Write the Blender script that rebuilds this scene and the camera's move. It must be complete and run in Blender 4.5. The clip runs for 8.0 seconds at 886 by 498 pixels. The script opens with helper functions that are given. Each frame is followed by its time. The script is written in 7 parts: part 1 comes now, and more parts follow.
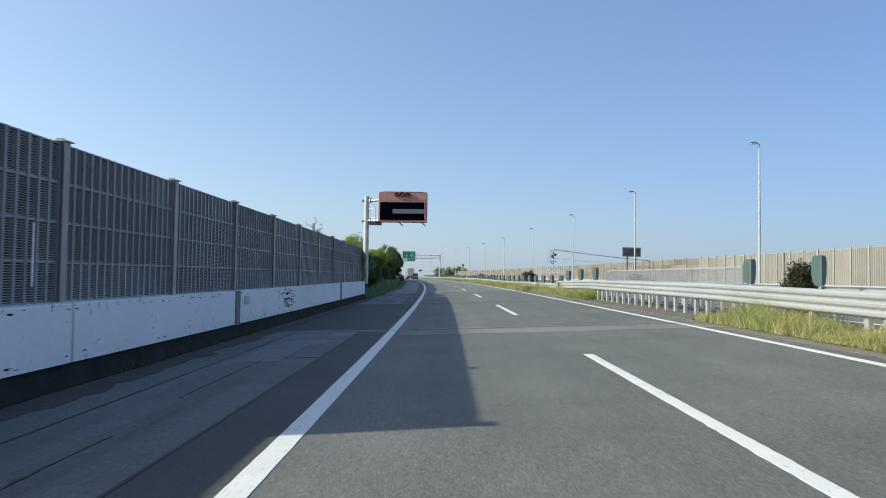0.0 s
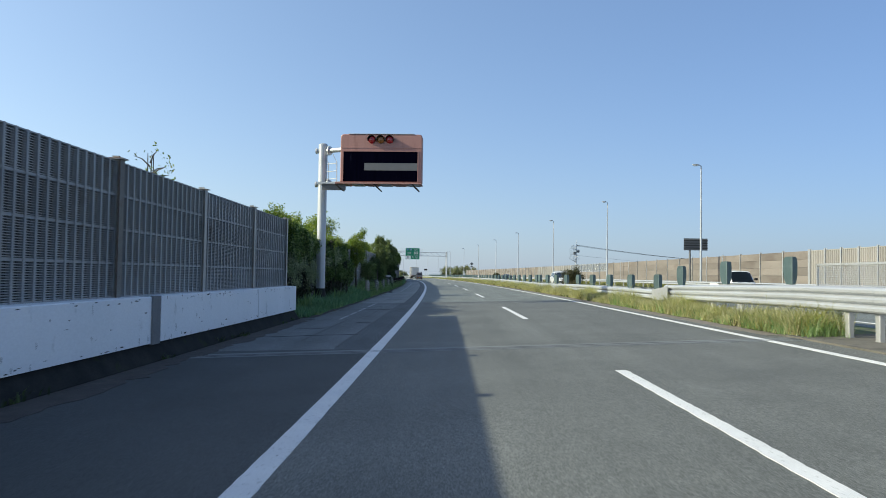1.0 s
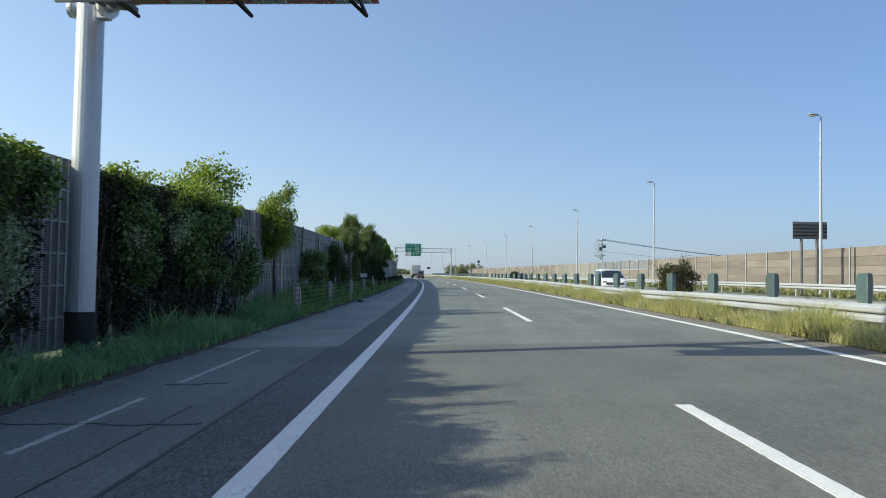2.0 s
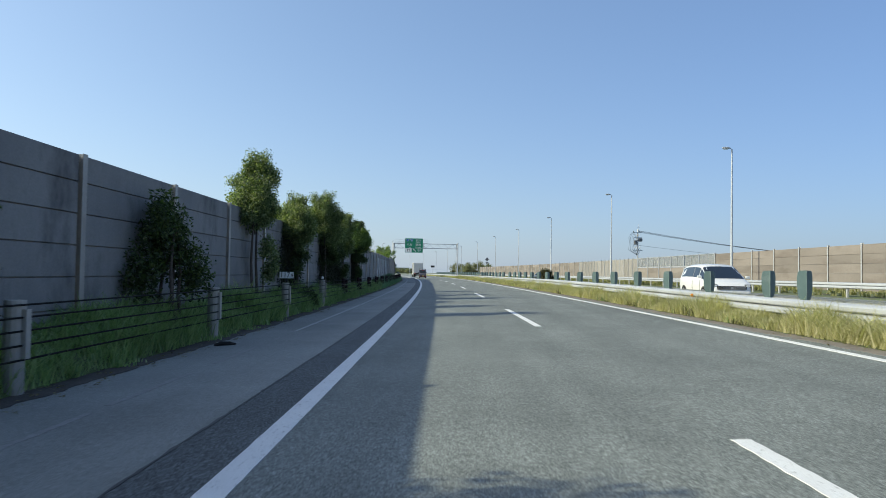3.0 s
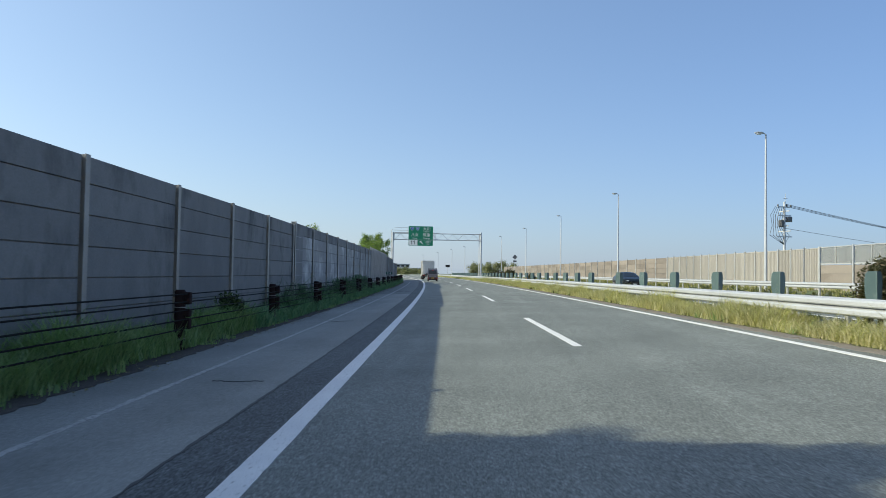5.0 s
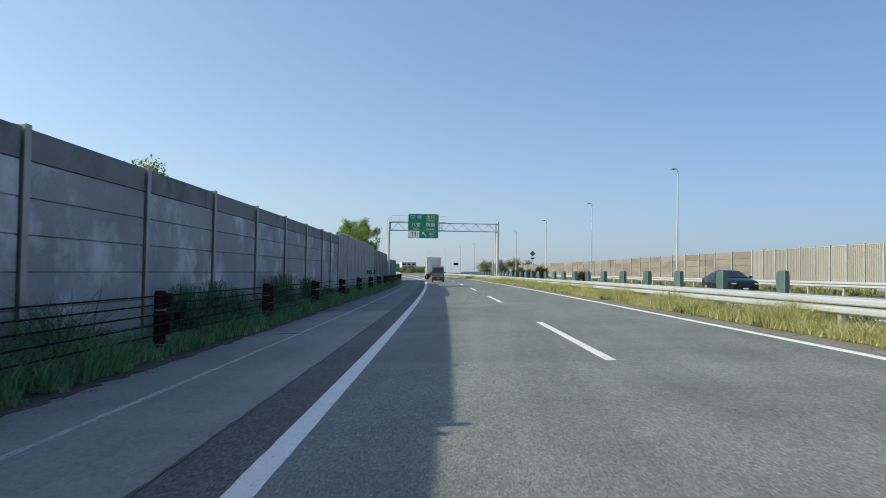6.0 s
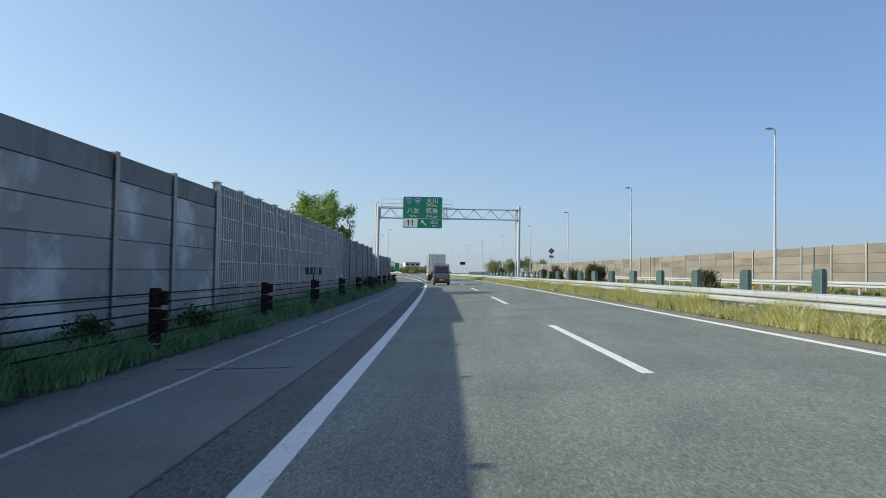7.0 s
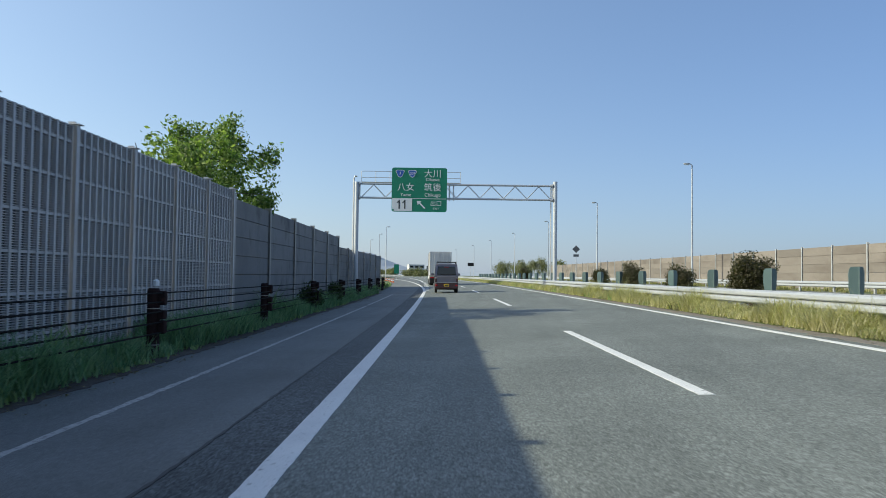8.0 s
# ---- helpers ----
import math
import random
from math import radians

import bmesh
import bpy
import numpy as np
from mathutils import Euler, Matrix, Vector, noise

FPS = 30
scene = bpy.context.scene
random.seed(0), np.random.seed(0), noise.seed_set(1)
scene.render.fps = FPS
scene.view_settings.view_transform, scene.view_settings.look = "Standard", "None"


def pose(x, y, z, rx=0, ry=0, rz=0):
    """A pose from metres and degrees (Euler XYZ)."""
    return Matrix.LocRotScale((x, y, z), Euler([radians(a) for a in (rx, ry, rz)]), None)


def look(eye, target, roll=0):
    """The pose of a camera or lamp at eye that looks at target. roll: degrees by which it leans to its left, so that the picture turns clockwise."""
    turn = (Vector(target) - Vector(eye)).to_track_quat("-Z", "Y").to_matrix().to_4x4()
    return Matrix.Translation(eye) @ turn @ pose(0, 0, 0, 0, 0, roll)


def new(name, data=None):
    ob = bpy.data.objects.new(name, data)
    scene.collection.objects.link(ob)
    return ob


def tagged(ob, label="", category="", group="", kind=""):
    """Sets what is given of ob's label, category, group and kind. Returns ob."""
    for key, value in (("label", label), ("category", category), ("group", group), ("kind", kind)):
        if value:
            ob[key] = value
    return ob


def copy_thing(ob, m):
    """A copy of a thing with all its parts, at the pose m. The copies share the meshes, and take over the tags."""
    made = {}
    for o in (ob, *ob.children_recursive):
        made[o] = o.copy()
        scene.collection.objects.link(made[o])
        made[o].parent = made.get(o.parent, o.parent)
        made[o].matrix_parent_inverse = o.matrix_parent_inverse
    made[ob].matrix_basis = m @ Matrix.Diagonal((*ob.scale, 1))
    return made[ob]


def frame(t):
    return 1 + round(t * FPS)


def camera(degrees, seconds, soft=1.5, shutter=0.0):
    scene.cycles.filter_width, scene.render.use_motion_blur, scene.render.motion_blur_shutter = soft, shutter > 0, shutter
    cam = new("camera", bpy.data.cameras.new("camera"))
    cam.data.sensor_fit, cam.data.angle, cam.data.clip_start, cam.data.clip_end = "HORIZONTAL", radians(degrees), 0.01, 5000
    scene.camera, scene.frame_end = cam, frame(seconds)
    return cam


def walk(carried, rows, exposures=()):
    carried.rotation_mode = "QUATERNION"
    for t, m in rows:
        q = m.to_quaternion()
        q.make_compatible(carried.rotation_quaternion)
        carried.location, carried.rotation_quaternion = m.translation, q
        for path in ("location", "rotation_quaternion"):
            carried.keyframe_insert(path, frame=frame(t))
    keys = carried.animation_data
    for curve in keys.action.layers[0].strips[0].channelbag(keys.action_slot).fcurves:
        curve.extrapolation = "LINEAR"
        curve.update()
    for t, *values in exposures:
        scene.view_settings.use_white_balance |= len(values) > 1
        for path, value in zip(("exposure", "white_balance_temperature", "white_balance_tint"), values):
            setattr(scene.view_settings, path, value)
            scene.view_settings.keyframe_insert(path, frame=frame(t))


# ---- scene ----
# ---- camera and its way ----
cam = camera(62.6, 8.0, soft=0.9, shutter=0.06)
PATH = [
    (0, 0.100, -0.730, 1.244, 0.534, 2.104, -0.827),
    (0.5, 0.054, 10.338, 1.219, 0.836, 2.140, -0.825),
    (1, -0.035, 21.270, 1.242, 1.111, 2.051, -0.872),
    (1.5, -0.188, 32.341, 1.245, 1.291, 1.999, -0.966),
    (3, -0.799, 65.504, 1.218, 1.910, 1.869, -0.890),
    (3.5, -1.122, 76.522, 1.218, 2.172, 1.859, -0.911),
    (4, -1.485, 87.580, 1.215, 2.531, 1.829, -1.135),
    (4.5, -1.983, 98.714, 1.219, 2.863, 1.934, -1.021),
    (6, -3.820, 132.307, 1.234, 3.782, 1.806, -0.868),
    (6.5, -4.443, 143.040, 1.224, 4.059, 1.780, -0.905),
    (7, -5.240, 153.825, 1.183, 4.182, 1.833, -0.922),
    (7.5, -5.948, 164.299, 1.193, 4.482, 1.849, -0.838),
    (8, -6.796, 175.130, 1.121, 4.607, 2.042, -0.705),
]
walk(cam, [(t, pose(x, y, z, 90 + pitch, roll, yaw)) for t, x, y, z, yaw, pitch, roll in PATH], exposures=[(0, 0.55), (3, 0.52), (4.5, 0.555), (6, 0.46), (8, 0.43)])

# ---- world, sun ----
world = bpy.data.worlds.new("world")
scene.world = world
world.use_nodes = True
wt = world.node_tree
SUN_WAY = Vector((1.0, 0.17, -0.55)).normalized()
sky = wt.nodes.new("ShaderNodeTexSky")
sky.sky_type, sky.sun_disc = "NISHITA", False
sky.sun_elevation = math.asin(-SUN_WAY.z)
sky.sun_rotation = math.atan2(-SUN_WAY.x, -SUN_WAY.y)
sky.air_density, sky.dust_density, sky.ozone_density = 0.68, 1.0, 2.0
wt.nodes["Background"].inputs[1].default_value = 0.125
# the sky's brightness is compressed: it is drawn towards its mean, its hues stay
bw = wt.nodes.new("ShaderNodeRGBToBW")
even, level, evened_sky = wt.nodes.new("ShaderNodeMath"), wt.nodes.new("ShaderNodeMath"), wt.nodes.new("ShaderNodeVectorMath")
level.operation, even.operation, evened_sky.operation = "DIVIDE", "POWER", "SCALE"
level.inputs[1].default_value, even.inputs[1].default_value = 3.6, -0.3
wt.links.new(sky.outputs[0], bw.inputs[0])
wt.links.new(bw.outputs[0], level.inputs[0])
wt.links.new(level.outputs[0], even.inputs[0])
wt.links.new(sky.outputs[0], evened_sky.inputs[0])
wt.links.new(even.outputs[0], evened_sky.inputs["Scale"])
# dust scatters more light near the sun's side and whitens it; a pale haze lies along the horizon
SUN_AT = -SUN_WAY
way = wt.nodes.new("ShaderNodeTexCoord").outputs["Generated"]
near_sun = wt.nodes.new("ShaderNodeVectorMath")
near_sun.operation = "DOT_PRODUCT"
near_sun.inputs[1].default_value = SUN_AT
wt.links.new(way, near_sun.inputs[0])
scatter = wt.nodes.new("ShaderNodeCombineXYZ")
for k, strength in enumerate((0.58, 0.46, 0.27)):
    power = wt.nodes.new("ShaderNodeMath")
    power.operation = "POWER"
    power.inputs[0].default_value = math.exp(strength)
    wt.links.new(near_sun.outputs["Value"], power.inputs[1])
    wt.links.new(power.outputs[0], scatter.inputs[k])
split = wt.nodes.new("ShaderNodeSeparateXYZ")
wt.links.new(way, split.inputs[0])
above, layer, amount = (wt.nodes.new("ShaderNodeMath") for k in range(3))
above.operation, layer.operation, amount.operation = "MAXIMUM", "POWER", "MULTIPLY_ADD"
above.inputs[1].default_value, layer.inputs[0].default_value = 0.0, math.exp(-1 / 0.1)
amount.inputs[1].default_value, amount.inputs[2].default_value = 0.66, 0.06
wt.links.new(split.outputs[2], above.inputs[0])
wt.links.new(above.outputs[0], layer.inputs[1])
wt.links.new(layer.outputs[0], amount.inputs[0])
veil = wt.nodes.new("ShaderNodeMix")
veil.data_type = "RGBA"
veil.inputs[7].default_value = (3.05, 3.35, 4.15, 1)
wt.links.new(amount.outputs[0], veil.inputs[0])
wt.links.new(evened_sky.outputs[0], veil.inputs[6])
glow = wt.nodes.new("ShaderNodeVectorMath")
glow.operation = "MULTIPLY"
wt.links.new(veil.outputs[2], glow.inputs[0])
wt.links.new(scatter.outputs[0], glow.inputs[1])
blue = wt.nodes.new("ShaderNodeVectorMath")
blue.operation = "MULTIPLY"
blue.inputs[1].default_value = (0.94, 1.0, 0.985)
wt.links.new(glow.outputs[0], blue.inputs[0])
wt.links.new(blue.outputs[0], wt.nodes["Background"].inputs[0])
sun = new("sun", bpy.data.lights.new("sun", "SUN"))
sun.data.energy, sun.data.angle, sun.data.color = 4.0, radians(0.55), (1.0, 0.96, 0.72)
sun.matrix_world = look((0, 0, 0), SUN_WAY)

# ---- the road's line: s metres along the lane line, off metres to its right ----
S_TAB = np.arange(0.0, 1400.0, 0.5)
U = np.minimum(S_TAB, 320) / 200
HEAD_TAB = 0.0915 * U - 0.0095 * U ** 2 + 0.0024 * U ** 3 + np.maximum(S_TAB - 320, 0) * 0.00040
X_TAB = 2.4 - np.concatenate(([0], np.cumsum((np.sin(HEAD_TAB)[1:] + np.sin(HEAD_TAB)[:-1]) * 0.25)))
Y_TAB = np.concatenate(([0], np.cumsum((np.cos(HEAD_TAB)[1:] + np.cos(HEAD_TAB)[:-1]) * 0.25)))
FALL = 0.0314


def road_xy(s, off):
    """World x, y of a place on the road; before s = 0 the road is straight."""
    s, off = np.asarray(s, float), np.asarray(off, float)
    h = np.interp(s, S_TAB, HEAD_TAB)
    x = np.interp(s, S_TAB, X_TAB) + off * np.cos(h)
    y = np.interp(s, S_TAB, Y_TAB) + np.minimum(s, 0) + off * np.sin(h)
    return x, y


def heading(s):
    return float(np.interp(s, S_TAB, HEAD_TAB))


def ground_z(off):
    """Height of the paved and planted ground across the road."""
    return np.interp(off, [-60, -10.5, -8.6, -7.0, 4.4, 8.2, 20.0, 22, 26, 30, 60],
                     [-0.6, -0.35, -0.22, -0.22, 0.138, 0.1, 0.16, 0.22, 0.42, 0.2, -0.6])


def at(s, off, z=None, turn=0.0):
    """Pose of a thing that stands beside the road: its y runs along the road."""
    x, y = road_xy(s, off)
    z = float(ground_z(off)) if z is None else z
    return Matrix.Translation((float(x), float(y), z)) @ Matrix.Rotation(heading(s) + radians(turn), 4, "Z")


# ---- mesh building ----
class Build:
    """Collects faces for one mesh."""

    def __init__(self):
        self.v, self.f = [], []

    def quad(self, a, b, c, d):
        n = len(self.v)
        self.v += [a, b, c, d]
        self.f.append((n, n + 1, n + 2, n + 3))

    def box(self, x0, x1, y0, y1, z0, z1, m=None):
        n = len(self.v)
        p = [(x, y, z) for z in (z0, z1) for x, y in ((x0, y0), (x1, y0), (x1, y1), (x0, y1))]
        self.v += [tuple(m @ Vector(q)) for q in p] if m else p
        self.f += [tuple(n + i for i in q) for q in ((0, 3, 2, 1), (4, 5, 6, 7), (0, 1, 5, 4), (1, 2, 6, 5), (2, 3, 7, 6), (3, 0, 4, 7))]
        return self

    def soft(self, x0, x1, y0, y1, z0, z1, r=0.02, m=None):
        """A box with chamfered upright edges and a chamfered top and bottom."""
        ring = []
        for zz, k in ((z0, r), (z0 + r, 0), (z1 - r, 0), (z1, r)):
            a0, a1, b0, b1 = x0 + k, x1 - k, y0 + k, y1 - k
            ring.append([(a0 + r, b0, zz), (a1 - r, b0, zz), (a1, b0 + r, zz), (a1, b1 - r, zz), (a1 - r, b1, zz), (a0 + r, b1, zz), (a0, b1 - r, zz), (a0, b0 + r, zz)])
        return self.loft(ring, m=m)

    def loft(self, rings, caps=True, m=None):
        n, k = len(self.v), len(rings[0])
        for ring in rings:
            self.v += [tuple(m @ Vector(q)) for q in ring] if m else [tuple(q) for q in ring]
        for i in range(len(rings) - 1):
            for j in range(k):
                a, b = n + i * k + j, n + i * k + (j + 1) % k
                self.f.append((a, b, b + k, a + k))
        if caps:
            self.f.append(tuple(n + j for j in reversed(range(k))))
            self.f.append(tuple(n + (len(rings) - 1) * k + j for j in range(k)))
        return self

    def tube(self, points, radii, n=8, caps=True):
        pts = [Vector(p) for p in points]
        radii = radii if isinstance(radii, (list, tuple)) else [radii] * len(pts)
        rings = []
        for i, p in enumerate(pts):
            d = (pts[min(i + 1, len(pts) - 1)] - pts[max(i - 1, 0)]).normalized()
            a = d.cross(Vector((0, 0, 1)) if abs(d.z) < 0.9 else Vector((0, 1, 0))).normalized()
            b = d.cross(a)
            rings.append([p + (a * math.cos(2 * math.pi * j / n) + b * math.sin(2 * math.pi * j / n)) * radii[i] for j in range(n)])
        return self.loft(rings, caps)

    def disc(self, centre, axis, profile, n=20):
        """A turned form: profile of (distance along the axis, radius)."""
        c, d = Vector(centre), Vector(axis).normalized()
        a = d.cross(Vector((0, 0, 1)) if abs(d.z) < 0.9 else Vector((0, 1, 0))).normalized()
        b = d.cross(a)
        rings = [[c + d * h + (a * math.cos(2 * math.pi * j / n) + b * math.sin(2 * math.pi * j / n)) * r for j in range(n)] for h, r in profile]
        return self.loft(rings)

    def mesh(self, name, material, smooth=False):
        me = bpy.data.meshes.new(name)
        me.from_pydata([tuple(p) for p in self.v], [], self.f)
        me.materials.append(material)
        if smooth:
            me.shade_smooth()
            me.set_sharp_from_angle(angle=radians(34))
        return me


def part(name, build, material, parent, label="", smooth=False, m=None):
    """Links a mesh as one part under a thing or a part."""
    me = build if isinstance(build, bpy.types.Mesh) else build.mesh(name, material, smooth)
    ob = new(name, me)
    ob.parent = parent
    if m is not None:
        ob.matrix_basis = m
    return tagged(ob, label=label)


def thing(name, m, label, category, group=""):
    ob = new(name)
    ob.empty_display_size = 0.2
    ob.matrix_basis = m
    return tagged(ob, label=label, category=category, group=group)


def structure(name, label, category=""):
    return tagged(new(name), label=label, category=category, kind="structure")


def steps(s0, s1, step):
    return np.linspace(s0, s1, max(2, int(math.ceil((s1 - s0) / step)) + 1))


def swept(profile, s0, s1, step=4.0, closed=True, shift=None, skew=0.0, drop=None):
    """Sweeps a profile of (off, z) along the road. shift: a function of s that moves it sideways. skew: metres of s per metre of off."""
    b = Build()
    rings = []
    for s in steps(s0, s1, step):
        ring = []
        for off, z in profile:
            o = off + (shift(s) if shift else 0)
            x, y = road_xy(s + skew * off, o)
            ring.append((float(x), float(y), z - (drop(s) if drop else 0.0)))
        rings.append(ring)
    if closed:
        return b.loft(rings)
    k = len(profile)
    for ring in rings:
        b.v += ring
    for i in range(len(rings) - 1):
        for j in range(k - 1):
            a = i * k + j
            b.f.append((a, a + 1, a + k + 1, a + k))
    return b


# ---- materials ----
def nodes_of(name):
    m = bpy.data.materials.new(name)
    m.use_nodes = True
    return m, m.node_tree, m.node_tree.nodes["Principled BSDF"]


def tex_noise(nt, coord, scale, detail=4.0, rough=0.55, stretch=None):
    n = nt.nodes.new("ShaderNodeTexNoise")
    n.inputs["Scale"].default_value, n.inputs["Detail"].default_value, n.inputs["Roughness"].default_value = scale, detail, rough
    if stretch:
        mp = nt.nodes.new("ShaderNodeMapping")
        mp.inputs["Scale"].default_value = stretch
        nt.links.new(coord, mp.inputs["Vector"])
        coord = mp.outputs["Vector"]
    nt.links.new(coord, n.inputs["Vector"])
    return n.outputs["Fac"]


def ramp(nt, fac, stops):
    r = nt.nodes.new("ShaderNodeValToRGB")
    while len(r.color_ramp.elements) < len(stops):
        r.color_ramp.elements.new(0.5)
    for e, (p, c) in zip(r.color_ramp.elements, stops):
        e.position, e.color = p, (*c, 1) if len(c) == 3 else c
    nt.links.new(fac, r.inputs["Fac"])
    return r.outputs["Color"]


def mixed(nt, fac, a, b, kind="MIX"):
    m = nt.nodes.new("ShaderNodeMix")
    m.data_type, m.blend_type = "RGBA", kind
    for sock, val in ((m.inputs[0], fac), (m.inputs[6], a), (m.inputs[7], b)):
        if isinstance(val, (int, float)):
            sock.default_value = val
        elif isinstance(val, tuple):
            sock.default_value = (*val, 1)
        else:
            nt.links.new(val, sock)
    return m.outputs[2]


def bumped(nt, shader, height, strength=0.3, distance=0.01):
    b = nt.nodes.new("ShaderNodeBump")
    b.inputs["Strength"].default_value, b.inputs["Distance"].default_value = strength, distance
    nt.links.new(height, b.inputs["Height"])
    nt.links.new(b.outputs["Normal"], shader.inputs["Normal"])


def grey(v):
    return (v, v, v)


def surface(name, c1, c2, scale=1.5, fine=40.0, rough=0.7, metal=0.0, bump=0.2, bump_d=0.004, stain=None, stain_at=(0.58, 0.7), stain_scale=1.0, stretch=None,
            each=0.0, island=0.0, coat=0.0, grains=0.5, spec=0.5, through_joints=False):
    """A worn surface: two colours by a broad noise, a fine grain, and stains with a shape of their own.
    through_joints: stains run on from piece to piece."""
    m, nt, sh = nodes_of(name)
    coord = nt.nodes.new("ShaderNodeNewGeometry").outputs["Position"] if through_joints else nt.nodes.new("ShaderNodeTexCoord").outputs["Object"]
    if each and not through_joints:
        info = nt.nodes.new("ShaderNodeObjectInfo")
        add = nt.nodes.new("ShaderNodeVectorMath")
        add.operation = "MULTIPLY_ADD"
        add.inputs[1].default_value = (1, 1, 1)
        nt.links.new(coord, add.inputs[0])
        comb = nt.nodes.new("ShaderNodeCombineXYZ")
        mul = nt.nodes.new("ShaderNodeMath")
        mul.operation = "MULTIPLY"
        mul.inputs[1].default_value = 57.0
        nt.links.new(info.outputs["Random"], mul.inputs[0])
        for k in range(3):
            nt.links.new(mul.outputs[0], comb.inputs[k])
        nt.links.new(comb.outputs[0], add.inputs[2])
        coord = add.outputs[0]
    broad = tex_noise(nt, coord, scale, 5, 0.6, stretch)
    col = mixed(nt, ramp(nt, broad, [(0.3, grey(0)), (0.7, grey(1))]), c1, c2)
    grain = tex_noise(nt, coord, fine, 3, 0.6)
    col = mixed(nt, grains, col, ramp(nt, grain, [(0.25, grey(0.55)), (0.75, grey(1.35))]), "MULTIPLY")
    if stain:
        spots = tex_noise(nt, coord, stain_scale, 6, 0.65, stretch)
        col = mixed(nt, ramp(nt, spots, [(stain_at[0], grey(0)), (stain_at[1], grey(1))]), col, stain)
    if each or island:
        src = nt.nodes.new("ShaderNodeObjectInfo").outputs["Random"] if each else nt.nodes.new("ShaderNodeNewGeometry").outputs["Random Per Island"]
        k = each or island
        col = mixed(nt, 1.0, col, ramp(nt, src, [(0, grey(1 - k)), (1, grey(1 + k))]), "MULTIPLY")
    nt.links.new(col, sh.inputs["Base Color"])
    sh.inputs["Roughness"].default_value, sh.inputs["Metallic"].default_value, sh.inputs["Coat Weight"].default_value = rough, metal, coat
    sh.inputs["Specular IOR Level"].default_value = spec
    if bump:
        bumped(nt, sh, grain, bump, bump_d)
    return m


def asphalt(name, low, high, tint, grit=110.0, track=0.25, rough=0.18):
    """Rolled asphalt: pale and dark grit, streaks along the way, broad patches."""
    m, nt, sh = nodes_of(name)
    coord = nt.nodes.new("ShaderNodeTexCoord").outputs["Object"]
    v = nt.nodes.new("ShaderNodeTexVoronoi")
    v.inputs["Scale"].default_value = grit
    nt.links.new(coord, v.inputs["Vector"])
    stone = nt.nodes.new("ShaderNodeSeparateColor")
    nt.links.new(v.outputs["Color"], stone.inputs[0])
    base = ramp(nt, stone.outputs[0], [(0.0, grey(low)), (0.7, grey((low + high) / 2)), (1.0, grey(high))])
    coarse = tex_noise(nt, coord, 22, 4, 0.7)
    base = mixed(nt, 0.7, base, ramp(nt, coarse, [(0.3, grey(1 - rough)), (0.7, grey(1 + rough))]), "MULTIPLY")
    streak = tex_noise(nt, coord, 1.3, 4, 0.6, (1.0, 0.03, 1.0))
    base = mixed(nt, track * 2, base, ramp(nt, streak, [(0.3, grey(0.72)), (0.7, grey(1.25))]), "MULTIPLY")
    broad = tex_noise(nt, coord, 0.35, 5, 0.65)
    base = mixed(nt, 0.6, base, ramp(nt, broad, [(0.32, grey(0.7)), (0.62, grey(1.18))]), "MULTIPLY")
    base = mixed(nt, 1.0, base, tint, "MULTIPLY")
    nt.links.new(base, sh.inputs["Base Color"])
    sh.inputs["Roughness"].default_value = 0.75
    sh.inputs["Specular IOR Level"].default_value = 0.35
    bumped(nt, sh, mixed(nt, 0.5, v.outputs["Distance"], coarse), 0.5, 0.008)
    return m


def leafy(name, c1, c2, c3, through_tint=(1.3, 1.5, 0.6)):
    """Leaves: each its own green, some light let through."""
    m, nt, sh = nodes_of(name)
    isl = nt.nodes.new("ShaderNodeNewGeometry").outputs["Random Per Island"]
    col = ramp(nt, isl, [(0.0, c1), (0.55, c2), (1.0, c3)])
    coord = nt.nodes.new("ShaderNodeTexCoord").outputs["Object"]
    col = mixed(nt, 0.6, col, ramp(nt, tex_noise(nt, coord, 1.1, 3), [(0.3, grey(0.7)), (0.7, grey(1.3))]), "MULTIPLY")
    nt.links.new(col, sh.inputs["Base Color"])
    sh.inputs["Roughness"].default_value = 0.55
    tr = nt.nodes.new("ShaderNodeBsdfTranslucent")
    nt.links.new(mixed(nt, 1.0, col, through_tint, "MULTIPLY"), tr.inputs["Color"])
    mx = nt.nodes.new("ShaderNodeMixShader")
    mx.inputs[0].default_value = 0.42
    nt.links.new(sh.outputs[0], mx.inputs[1])
    nt.links.new(tr.outputs[0], mx.inputs[2])
    nt.links.new(mx.outputs[0], nt.nodes["Material Output"].inputs["Surface"])
    return m


M_ROAD = asphalt("asphalt", 0.075, 0.315, (0.91, 1.0, 0.95), 85, rough=0.26)
M_ROAD_OLD = asphalt("older_asphalt", 0.065, 0.245, (0.95, 1.0, 0.95), 120, rough=0.22)
M_ROAD_DARK = asphalt("dark_asphalt", 0.015, 0.2, (0.88, 0.98, 1.03), 75, track=0.15)
M_SHOULDER_DK = asphalt("dark_shoulder_asphalt", 0.04, 0.115, (0.91, 0.98, 1.0), 140, 0.15)
M_WORN = asphalt("worn_joint_asphalt", 0.13, 0.29, (1.0, 1.0, 0.98), 130, 0.2)
M_LITTER = surface("leaf_litter", (0.055, 0.048, 0.045), (0.085, 0.073, 0.066), 3, 45, 0.95, stain=(0.11, 0.1, 0.085), stain_scale=6, bump=0.8, bump_d=0.015)
M_FRINGE = surface("dusty_road_edge", (0.15, 0.135, 0.125), (0.2, 0.18, 0.165), 2, 45, 0.95, stain=(0.1, 0.09, 0.075), stain_scale=4, bump=0.6, bump_d=0.01)
